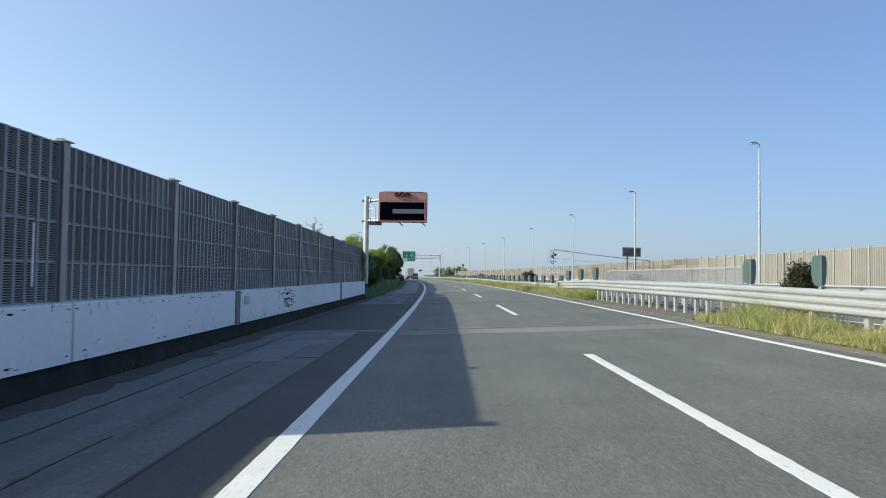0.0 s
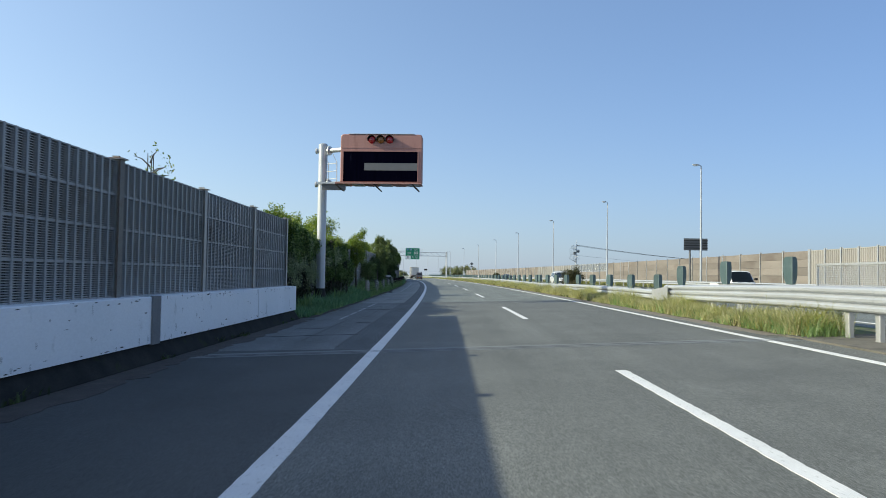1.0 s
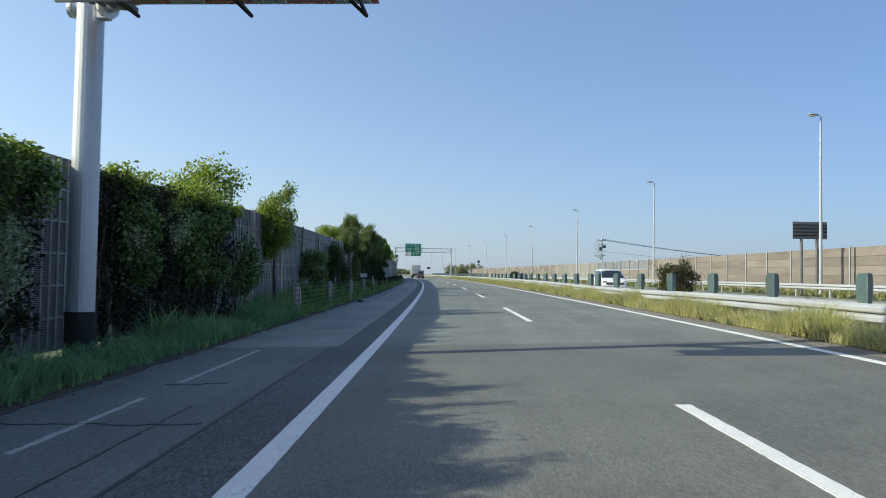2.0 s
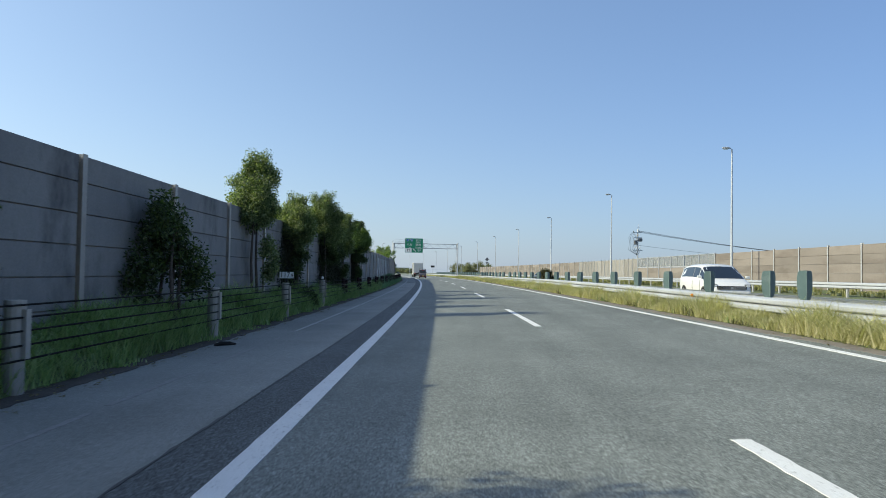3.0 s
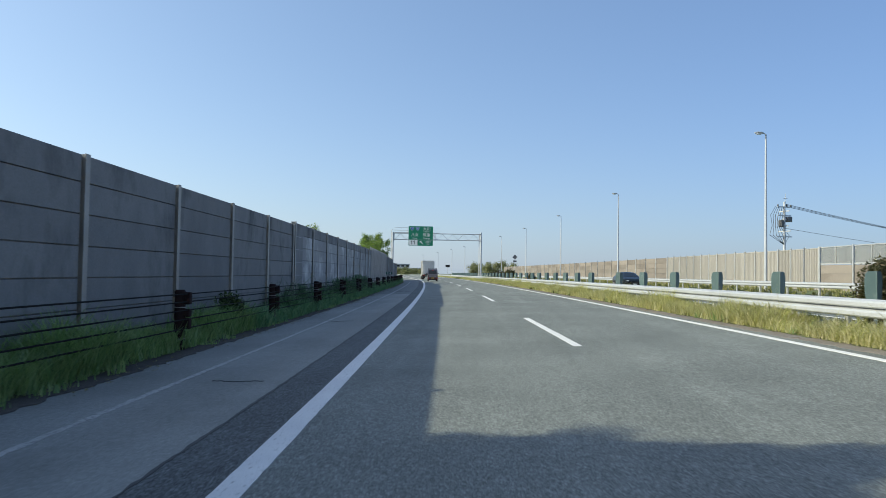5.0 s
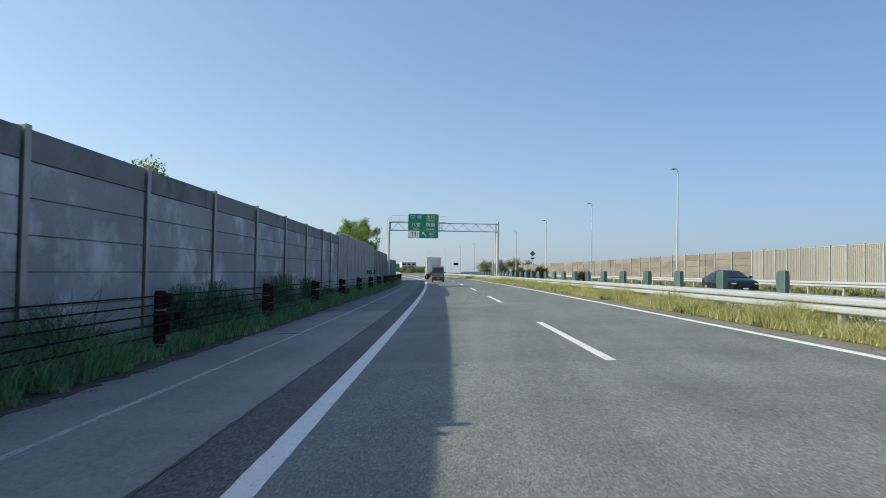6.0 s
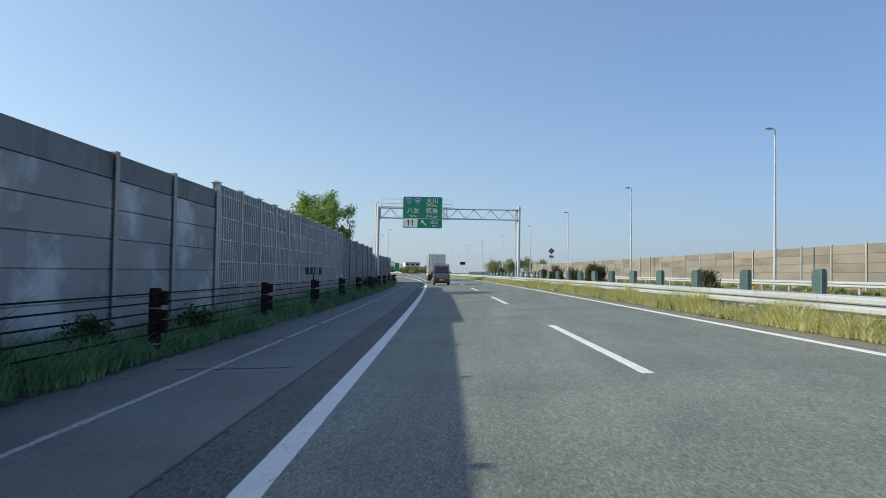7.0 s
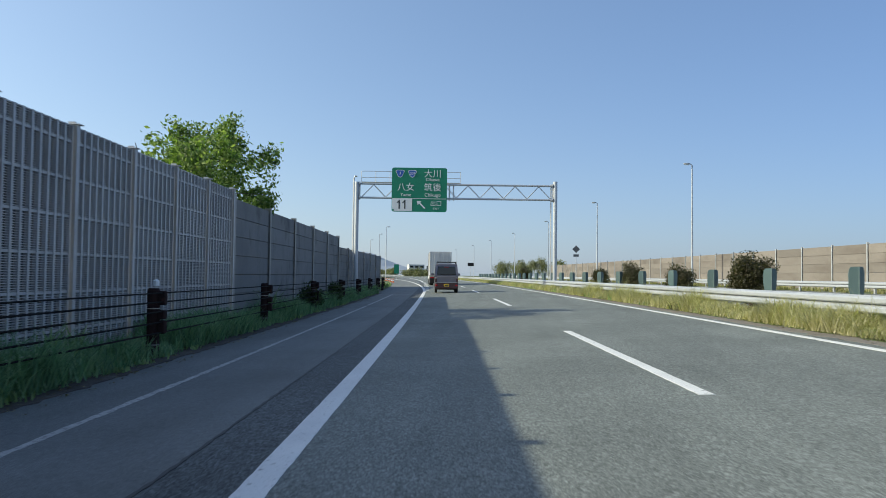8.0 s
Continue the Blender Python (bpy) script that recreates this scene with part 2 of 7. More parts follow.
M_SHOULDER_OLD = asphalt("old_shoulder_asphalt", 0.08, 0.23, (0.91, 0.98, 1.0), 130, 0.5, rough=0.34)
M_SHOULDER = asphalt("shoulder_asphalt", 0.165, 0.31, (0.95, 0.99, 0.96), 130, 0.2, rough=0.26)
M_SHOULDER_MID = asphalt("cracked_shoulder_asphalt", 0.08, 0.24, (0.91, 0.98, 1.0), 100, 0.3, rough=0.3)
M_SHOULDER_LATE = asphalt("greyer_shoulder_asphalt", 0.115, 0.215, (0.91, 0.98, 1.0), 130, 0.2, rough=0.26)
M_PATCH = asphalt("patched_asphalt", 0.15, 0.26, (0.91, 0.98, 1.0), 160, 0.1)
M_DECK = surface("deck_concrete", (0.1, 0.094, 0.082), (0.15, 0.142, 0.122), 1.2, 60, 0.85, stain=(0.06, 0.06, 0.05), stain_at=(0.5, 0.65), stain_scale=2.5)
M_TAR = surface("tar", (0.018, 0.018, 0.02), (0.03, 0.03, 0.032), 8, 60, 0.6)
M_PAINT = surface("road_paint", (0.72, 0.73, 0.73), (0.63, 0.64, 0.65), 2.0, 120, 0.6, bump=0.4, stain=(0.2, 0.2, 0.2), stain_at=(0.6, 0.66), stain_scale=26)
M_PAINT_OLD = surface("faded_paint", (0.46, 0.46, 0.46), (0.34, 0.34, 0.34), 3.0, 90, 0.7, stain=(0.21, 0.21, 0.21), stain_at=(0.5, 0.58), stain_scale=18)
M_PAINT_DIM = surface("almost_lost_paint", (0.27, 0.27, 0.27), (0.22, 0.22, 0.22), 3.0, 90, 0.7, stain=(0.19, 0.19, 0.19), stain_at=(0.44, 0.54), stain_scale=14)
M_PARAPET = surface("white_parapet_paint", (0.87, 0.88, 0.89), (0.8, 0.82, 0.83), 0.8, 30, 0.7, stain=(0.42, 0.43, 0.42), stain_at=(0.64, 0.74), stain_scale=2.6, stretch=(1, 1, 0.5), bump=0.1, grains=0.16)
M_MOSS = surface("mossy_concrete", (0.018, 0.02, 0.02), (0.035, 0.036, 0.034), 2, 30, 0.95, spec=0.15, stain=(0.032, 0.042, 0.016), stain_scale=3, bump=0.5)
M_WALL = surface("barrier_concrete", (0.175, 0.175, 0.178), (0.265, 0.265, 0.26), 0.7, 30, 0.85, grains=0.3, stain=(0.085, 0.085, 0.09), stain_at=(0.5, 0.68), stain_scale=0.7, stretch=(1, 1, 0.6), each=0.07, through_joints=True)
M_WALL_PALE = surface("bloomed_concrete", (0.26, 0.26, 0.263), (0.35, 0.35, 0.35), 0.7, 30, 0.85, grains=0.3, stain=(0.56, 0.56, 0.56), stain_at=(0.51, 0.63), stain_scale=0.5, each=0.05, through_joints=True)
M_WALL_FAR = surface("beige_concrete", (0.16, 0.143, 0.132), (0.2, 0.18, 0.166), 0.5, 12, 0.85, stain=(0.13, 0.111, 0.1), stain_at=(0.5, 0.7), stain_scale=0.8, stretch=(0.3, 0.3, 1), each=0.17, grains=0.3)
M_FAR_RIB = surface("pale_ribbed_steel", (0.27, 0.26, 0.25), (0.33, 0.32, 0.31), 0.6, 15, 0.6, 0.1, stain=(0.29, 0.27, 0.25), stain_scale=1.2, stretch=(2, 2, 0.4), each=0.12, grains=0.2)
M_LOUVRE = surface("louvre_steel", (0.26, 0.27, 0.275), (0.34, 0.35, 0.355), 1.0, 25, 0.55, 0.3, stain=(0.18, 0.16, 0.145), stain_at=(0.6, 0.75), stain_scale=1.5, each=0.1, grains=0.14)
M_LOUVRE_NEW = surface("bright_louvre_steel", (0.4, 0.4, 0.41), (0.5, 0.5, 0.51), 1.0, 25, 0.5, 0.3, each=0.08, grains=0.14)
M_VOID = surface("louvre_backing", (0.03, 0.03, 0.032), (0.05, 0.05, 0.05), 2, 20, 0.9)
M_POST = surface("barrier_post_steel", (0.3, 0.29, 0.275), (0.38, 0.37, 0.35), 1.5, 25, 0.55, 0.4, stain=(0.28, 0.17, 0.1), stain_at=(0.62, 0.78), stain_scale=1.2, each=0.1, grains=0.14)
M_RUSTY = surface("rusty_post", (0.15, 0.095, 0.07), (0.21, 0.14, 0.105), 1.5, 25, 0.7, 0.1, stain=(0.25, 0.2, 0.17), stain_scale=2, stretch=(2, 2, 0.4))
M_GALV = surface("galvanised_steel", (0.5, 0.51, 0.52), (0.6, 0.61, 0.62), 1.0, 20, 0.42, 0.6, stain=(0.42, 0.42, 0.42), stain_scale=1.5, grains=0.14)
M_RAIL = surface("guardrail_white", (0.38, 0.4, 0.43), (0.46, 0.485, 0.515), 0.8, 18, 0.45, 0.3, stain=(0.42, 0.41, 0.39), stain_at=(0.6, 0.75), stain_scale=1.4, stretch=(1, 0.4, 2), grains=0.14)
M_POLE = surface("pole_zinc", (0.4, 0.43, 0.47), (0.48, 0.51, 0.56), 1.0, 20, 0.4, 0.35, grains=0.14)
M_BROWN = surface("dark_brown_post", (0.022, 0.013, 0.013), (0.036, 0.02, 0.018), 4, 40, 0.8, spec=0.1, stain=(0.1, 0.04, 0.03), stain_at=(0.62, 0.75), stain_scale=6, grains=0.14)
M_CABLE = surface("steel_cable", (0.008, 0.008, 0.008), (0.016, 0.016, 0.016), 10, 80, 0.8, spec=0.1)
M_GREENP = surface("anti_glare_green", (0.088, 0.142, 0.145), (0.115, 0.175, 0.178), 3, 30, 0.5, stain=(0.16, 0.21, 0.21), stain_scale=3, each=0.15, grains=0.14)
M_SIGN = surface("sign_green", (0.002, 0.19, 0.105), (0.002, 0.215, 0.12), 1, 20, 0.4, bump=0, grains=0.14)
M_SIGN_DK = surface("marker_green", (0.005, 0.07, 0.05), (0.01, 0.085, 0.06), 2, 20, 0.5, bump=0, grains=0.14)
M_WHITE = surface("sign_white", (0.72, 0.74, 0.74), (0.78, 0.79, 0.79), 2, 20, 0.45, bump=0, grains=0.14)
M_BLUE = surface("shield_blue", (0.02, 0.1, 0.42), (0.03, 0.12, 0.46), 2, 20, 0.45, bump=0)
M_BLACK = surface("black_lettering", (0.02, 0.025, 0.025), (0.03, 0.035, 0.035), 2, 20, 0.5, bump=0)
M_VMS = surface("salmon_paint", (0.34, 0.175, 0.155), (0.38, 0.2, 0.18), 0.8, 12, 0.5, stain=(0.3, 0.15, 0.13), stain_scale=1.5, stretch=(3, 3, 0.4), grains=0.14)
M_SCREEN = surface("led_screen", (0.0012, 0.0012, 0.005), (0.0025, 0.0025, 0.009), 2, 60, 0.85, spec=0.0, stain=(0.03, 0.033, 0.06), stain_at=(0.66, 0.82), stain_scale=1.6, stretch=(6, 6, 0.35), bump=0)
M_BAR = surface("grey_message_bar", (0.11, 0.115, 0.125), (0.13, 0.135, 0.145), 2, 30, 0.5, bump=0, grains=0.14)
M_RED = surface("red_lens", (0.34, 0.004, 0.012), (0.4, 0.006, 0.014), 6, 40, 0.25, coat=0.5, bump=0, grains=0.14)
M_AMBER = surface("amber_lens", (0.22, 0.075, 0.01), (0.27, 0.095, 0.012), 6, 40, 0.25, coat=0.5, bump=0, grains=0.14)
M_DIRT = surface("verge_soil", (0.1, 0.095, 0.065), (0.15, 0.14, 0.1), 1.5, 30, 0.95, stain=(0.09, 0.13, 0.045), stain_at=(0.4, 0.55), stain_scale=2, bump=0.6, bump_d=0.03)
M_FIELD = surface("field_grass", (0.06, 0.085, 0.03), (0.1, 0.12, 0.05), 0.05, 3, 0.95, stain=(0.13, 0.12, 0.07), stain_scale=0.02)
M_BARK = surface("bark", (0.06, 0.048, 0.038), (0.1, 0.08, 0.065), 8, 50, 0.9, bump=0.7, bump_d=0.02)
M_LEAF = leafy("tree_leaves", (0.032, 0.06, 0.022), (0.12, 0.165, 0.066), (0.3, 0.335, 0.17))
M_LEAF_G = leafy("fresh_leaves", (0.045, 0.09, 0.022), (0.125, 0.2, 0.05), (0.29, 0.36, 0.13))
M_LEAF_Y = leafy("bright_leaves", (0.07, 0.12, 0.02), (0.17, 0.23, 0.04), (0.32, 0.34, 0.09))
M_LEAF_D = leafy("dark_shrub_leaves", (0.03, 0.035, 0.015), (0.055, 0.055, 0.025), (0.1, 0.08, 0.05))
# Paler, greyer leaf copy: haze of the distance is mixed into its colours.
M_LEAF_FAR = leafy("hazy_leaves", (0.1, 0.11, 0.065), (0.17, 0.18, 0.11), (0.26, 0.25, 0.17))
# Dark bush green; also used to paint shade onto the trees' lower leaves.
M_LEAF_S = leafy("dark_and_shaded_leaves", (0.016, 0.034, 0.012), (0.04, 0.068, 0.022), (0.1, 0.135, 0.045))
M_DEAD = leafy("dead_leaves", (0.08, 0.06, 0.04), (0.15, 0.12, 0.08), (0.26, 0.22, 0.15))
M_IVY = leafy("ivy_leaves", (0.018, 0.042, 0.012), (0.085, 0.14, 0.042), (0.3, 0.36, 0.17))
# Near-black ivy copy with the hollows' shade put into its colour.
M_IVY_DK = leafy("shaded_ivy", (0.008, 0.012, 0.006), (0.018, 0.024, 0.01), (0.04, 0.045, 0.022))
M_IVY_PALE = leafy("pale_ivy", (0.16, 0.185, 0.14), (0.3, 0.33, 0.26), (0.52, 0.54, 0.45))
# Verge grass again, darker and bluer to carry the barrier's shade in its colour.
M_GRASS_DK = leafy("shaded_grass", (0.085, 0.18, 0.095), (0.16, 0.29, 0.15), (0.28, 0.4, 0.22), (1.3, 1.5, 1.1))
M_CLUMP = leafy("arching_grass", (0.04, 0.085, 0.05), (0.085, 0.16, 0.09), (0.2, 0.29, 0.17), (1.3, 1.5, 1.0))
M_GRASS = leafy("verge_grass", (0.13, 0.215, 0.09), (0.23, 0.335, 0.14), (0.35, 0.43, 0.22), (1.35, 1.5, 0.95))
M_GRASS_DRY = leafy("faded_grass", (0.16, 0.165, 0.07), (0.27, 0.26, 0.13), (0.4, 0.37, 0.22))
M_STALK = surface("dry_stalk", (0.34, 0.31, 0.24), (0.42, 0.39, 0.31), 5, 60, 0.8)
M_STRAW = leafy("dry_grass", (0.25, 0.24, 0.115), (0.44, 0.4, 0.235), (0.62, 0.57, 0.42))
M_WIRE = surface("wire", (0.03, 0.03, 0.03), (0.05, 0.05, 0.05), 10, 40, 0.6)
M_RUBBER = surface("tyre_rubber", (0.015, 0.015, 0.015), (0.025, 0.025, 0.025), 10, 60, 0.85, spec=0.15)
M_ALLOY = surface("alloy", (0.4, 0.4, 0.41), (0.5, 0.5, 0.5), 5, 40, 0.35, 0.8, bump=0)
M_CARWHITE = surface("white_car_paint", (0.66, 0.67, 0.68), (0.7, 0.71, 0.72), 2, 20, 0.3, coat=0.6, bump=0, grains=0.14)
M_CARNAVY = surface("navy_car_paint", (0.004, 0.007, 0.01), (0.006, 0.01, 0.014), 2, 20, 0.25, coat=0.3, spec=0.3, bump=0, grains=0.14)
M_VANGREY = surface("grey_van_paint", (0.135, 0.125, 0.15), (0.17, 0.16, 0.185), 2, 20, 0.35, 0.3, coat=0.5, bump=0, grains=0.14)
M_MAROON = surface("maroon_van_paint", (0.05, 0.02, 0.022), (0.065, 0.026, 0.028), 2, 20, 0.35, 0.2, coat=0.4, bump=0, grains=0.14)
M_TRIM = surface("black_plastic", (0.02, 0.02, 0.02), (0.035, 0.035, 0.035), 5, 60, 0.6, grains=0.14, spec=0.15)
M_TRUCKBOX = surface("aluminium_box", (0.5, 0.5, 0.5), (0.6, 0.6, 0.6), 1, 20, 0.4, 0.5, stain=(0.4, 0.38, 0.35), stain_scale=1.5, stretch=(3, 3, 0.4), grains=0.14)
M_YELLOW = surface("yellow_plate", (0.6, 0.38, 0.02), (0.65, 0.42, 0.03), 5, 40, 0.5, bump=0, grains=0.14)
M_LAMP = surface("lamp_glass", (0.6, 0.62, 0.64), (0.7, 0.72, 0.74), 5, 40, 0.15, coat=0.8, bump=0, grains=0.14)
M_LENS = surface("headlamp_housing", (0.09, 0.1, 0.11), (0.14, 0.15, 0.16), 5, 40, 0.2, coat=0.6, bump=0, grains=0.14)
M_HAZE = surface("hazy_building", (0.45, 0.46, 0.48), (0.55, 0.56, 0.58), 0.2, 2, 0.8, grains=0.14)
M_CONE = surface("orange_cone", (0.62, 0.13, 0.03), (0.7, 0.16, 0.04), 5, 40, 0.5, bump=0, grains=0.14)
M_ORANGE = surface("orange_reflector", (0.7, 0.25, 0.01), (0.75, 0.3, 0.02), 5, 40, 0.4, bump=0)
# Distance haze is put into this pale blue hill colour.
M_HILL = surface("hazy_hill", (0.29, 0.34, 0.405), (0.33, 0.38, 0.45), 0.02, 0.3, 0.95, grains=0.14)


def glass(name, tint, clear):
    m, nt, sh = nodes_of(name)
    sh.inputs["Base Color"].default_value = (*tint, 1)
    sh.inputs["Roughness"].default_value, sh.inputs["Transmission Weight"].default_value, sh.inputs["IOR"].default_value = 0.06, clear, 1.33
    return m


M_GLASS = glass("car_glass", (0.006, 0.009, 0.011), 0.1)
M_REARGLASS = glass("van_rear_glass", (0.045, 0.05, 0.055), 0.1)
M_CLEAR = glass("barrier_pane", (0.42, 0.42, 0.4), 0.75)

# ---- the large structure ----
END = 1100.0


def slab(profile_top, s0, s1, thick=0.35, step=4.0, shift=None, skew=0.0):
    return swept(profile_top + [(o, z - thick) for o, z in reversed(profile_top)], s0, s1, step, True, shift, skew)


def fall(off):
    return FALL * off


def exit_shift(s):
    """How far the left edge swings out where the exit lane opens."""
    return -1.1 * max(0.0, (s - 226) / 48) ** 1.5


def worn_strip(o0, o1, s0, s1, lift, step, ragged, seed, shift=None):
    """A thin strip lying on the road whose edges are chipped and uneven."""
    g = np.random.default_rng(seed)
    ss = steps(s0, s1, step)
    slow = np.interp(ss, np.arange(s0 - 2, s1 + 2, 0.7), g.normal(0, ragged * 0.15, len(np.arange(s0 - 2, s1 + 2, 0.7))))
    a = o0 + slow + g.normal(0, ragged, len(ss))
    b = o1 - slow * 0.6 + g.normal(0, ragged, len(ss))
    if shift:
        move = np.array([shift(v) for v in ss])
        a, b = a + move, b + move
    xa, ya = road_xy(ss, a)
    xb, yb = road_xy(ss, b)
    return Build().loft([[(float(p), float(q), fall(u) + lift), (float(r), float(t), fall(w) + lift), (float(r), float(t), fall(w) - 0.02), (float(p), float(q), fall(u) - 0.02)]
                         for p, q, u, r, t, w in zip(xa, ya, a, xb, yb, b)])


field = Build()
field.quad((-2500, -1500, -0.62), (2500, -1500, -0.62), (2500, 3500, -0.62), (-2500, 3500, -0.62))
tagged(new("ground", field.mesh("ground", M_FIELD)), label="flat green fields reaching to the horizon", category="ground", kind="structure")
tagged(new("pavement_span", slab([(-7.0, fall(-7.0)), (-3.6, fall(-3.6))], 17.6, 34.6).mesh("pavement_span", M_SHOULDER_DK)),
       label="dark asphalt shoulder between the bridge joints", category="road shoulder", kind="structure")
tagged(new("pavement_edge", slab([(-4.4, fall(-4.4)), (-3.6, fall(-3.6))], -60, 17.6).mesh("pavement_edge", M_SHOULDER_DK)),
       label="grey asphalt strip outside the edge line", category="road shoulder", kind="structure")
tagged(new("pavement_edge_end", slab([(-4.4, fall(-4.4)), (-3.6, fall(-3.6))], 34.6, 57).mesh("pavement_edge_end", M_ROAD_DARK)),
       label="dark asphalt strip outside the edge line", category="road shoulder", kind="structure")
tagged(new("road_bridge", slab([(-3.6, fall(-3.6)), (0, 0.0), (4.4, fall(4.4))], -60, 57).mesh("road_bridge", M_ROAD_OLD)),
       label="older smooth grey asphalt carriageway over the bridge", category="road", kind="structure")
tagged(new("road_margin", slab([(-4.25, fall(-4.25)), (-3.6, fall(-3.6))], 57, END).mesh("road_margin", M_ROAD_DARK)),
       label="strip of darker asphalt outside the edge line", category="road", kind="structure")
tagged(new("road", slab([(-3.6, fall(-3.6)), (0, 0.0), (4.4, fall(4.4))], 57, END).mesh("road", M_ROAD)),
       label="worn grey asphalt carriageway with coarse grit", category="road", kind="structure")
tagged(new("pavement_outer", slab([(-7.0, fall(-7.0)), (-5.96, fall(-5.96))], -60, 17.6).mesh("pavement_outer", M_SHOULDER_MID)),
       label="darker strip of old asphalt along the parapet", category="road shoulder", kind="structure")
tagged(new("pavement_bridge", slab([(-5.96, fall(-5.96)), (-4.4, fall(-4.4))], -60, 17.6).mesh("pavement_bridge", M_SHOULDER_OLD)),
       label="old dark asphalt shoulder beside the parapet", category="road shoulder", kind="structure")
tagged(new("pavement_joined", slab([(-7.0, fall(-7.0)), (-4.4, fall(-4.4))], 34.6, 57).mesh("pavement_joined", M_SHOULDER_MID)),
       label="grey asphalt shoulder at the end of the bridge", category="road shoulder", kind="structure")
tagged(new("pavement_late", slab([(-7.0, fall(-7.0)), (-4.25, fall(-4.25))], 158.0, 226).mesh("pavement_late", M_SHOULDER_LATE)),
       label="greyer asphalt shoulder before the exit lane", category="road shoulder", kind="structure")
tagged(new("pavement", slab([(-7.0, fall(-7.0)), (-4.25, fall(-4.25))], 57.0, 158).mesh("pavement", M_SHOULDER)),
       label="smoother grey asphalt shoulder beside the carriageway", category="road shoulder", kind="structure")
ramp_lane = Build()
srow = steps(226, 420, 4)
for a, b in zip(srow[:-1], srow[1:]):
    corner = [(a, -7.0 + exit_shift(a)), (a, -4.25), (b, -4.25), (b, -7.0 + exit_shift(b))]
    ramp_lane.quad(*[(*[float(k) for k in road_xy(s, o)], fall(max(o, -9))) for s, o in corner])
tagged(new("pavement_exit", ramp_lane.mesh("pavement_exit", M_SHOULDER_LATE)), label="grey asphalt exit lane opening from the shoulder", category="road", kind="structure")
tagged(new("road_opposite", slab([(8.2, 0.1), (20.0, 0.16)], -60, END).mesh("road_opposite", M_ROAD)),
       label="grey asphalt carriageway of the opposite traffic", category="road", kind="structure")
tagged(new("verge_left", slab([(-9.6, -0.7), (-8.6, -0.2), (-7.6, -0.17), (-6.98, -0.205)], 44.6, 226, 0.4).mesh("verge_left", M_DIRT)),
       label="strip of dark soil along the shoulder", category="verge", kind="structure")
def bank_rise(s, off):
    """The verge swells to a low bank along part of the wall."""
    return np.interp(s, [60, 69, 92, 104, 116], [0, 0.42, 0.42, 0.15, 0.0]) * np.interp(off, [-8.1, -7.9, -6.98], [1.0, 0.95, 0.0])


bank = Build()
rows = [[(*[float(v) for v in road_xy(s, o)], float(z + 0.006 + bank_rise(s, o))) for o, z in ((-8.1, -0.19), (-7.6, -0.17), (-7.3, -0.185), (-6.98, -0.205))] + [(*[float(v) for v in road_xy(s, o)], -0.5) for o in (-6.98, -8.1)] for s in steps(59, 117, 1.0)]
tagged(new("verge_bank", bank.loft(rows).mesh("verge_bank", M_DIRT)), label="low grassy bank against the noise barrier", category="verge", kind="structure")
tagged(new("verge_far_left", slab([(-30.0, -0.6), (-8.6, -0.25), (-6.98, -0.205)], 226, END, 0.4, shift=exit_shift if END < 430 else (lambda s: exit_shift(min(s, 420)))).mesh("verge_far_left", M_DIRT)),
       label="soil and grass verge beside the exit lane", category="verge", kind="structure")
tagged(new("median", slab([(4.38, 0.142), (6.3, 0.17), (8.22, 0.104)], -60, END, 0.4).mesh("median", M_DIRT)),
       label="soil strip between the two carriageways", category="median", kind="structure")
tagged(new("verge_right", slab([(19.98, 0.164), (22, 0.22), (26, 0.42), (27, 0.4), (29.5, -0.65)], -60, END, 0.5).mesh("verge_right", M_DIRT)),
       label="soil verge in front of the far noise barrier", category="verge", kind="structure")
tagged(new("bridge_deck", slab([(4.32, 0.17), (8.1, 0.2)], 19.0, 36.0, 0.2, 2.0).mesh("bridge_deck", M_DECK)),
       label="brown weathered concrete deck under the guardrail", category="bridge deck", kind="structure")

# bridge joints, seams and patches
def joint_crack(s0, half, seed, o0=-6.9, o1=4.35, skew=0.13, sway=0.008):
    """A dark gap running across the road, slightly wavy."""
    g = np.random.default_rng(seed)
    oo = np.linspace(o0, o1, 90)
    wave = np.cumsum(g.normal(0, sway, 90))
    wave -= np.linspace(0, wave[-1], 90)
    wide = half * g.uniform(0.5, 1.4, 90)
    rings = []
    for o, w, h in zip(oo, wave, wide):
        (xa, ya), (xb, yb) = road_xy(s0 + skew * o + w - h, o), road_xy(s0 + skew * o + w + h, o)
        z = fall(o)
        rings.append([(float(xa), float(ya), z + 0.007), (float(xb), float(yb), z + 0.007), (float(xb), float(yb), z - 0.03), (float(xa), float(ya), z - 0.03)])
    return Build().loft(rings)


for s0, wide in ((17.62, 0.34), (34.62, 0.3)):
    joint = structure("trim", "pale concrete expansion joint across the road", "expansion joint")
    part("joint_band", slab([(-6.9, fall(-6.9) + 0.004), (4.35, fall(4.35) + 0.004)], s0 - wide, s0 + wide, 0.05, 0.3, skew=0.13), M_PATCH, joint)
    if s0 < 20:
        part("worn_band", slab([(-3.4, fall(-3.4) + 0.004), (4.3, fall(4.3) + 0.004)], s0 - wide - 1.3, s0 - wide - 0.02, 0.05, 0.3, skew=0.13), M_WORN, joint, "pale worn asphalt before the joint")
    for d in (-0.16, 0.06):
        part("joint_gap", joint_crack(s0 + d, 0.016, int(s0 * 10 + d * 100)), M_TAR, joint, "black rubber gap")
seam = structure("trim", "dark tar seam along the edge of the shoulder", "seam")
part("seam", slab([(-4.43, fall(-4.43) + 0.004), (-4.39, fall(-4.39) + 0.004)], -60, 17.2, 0.02), M_TAR, seam)
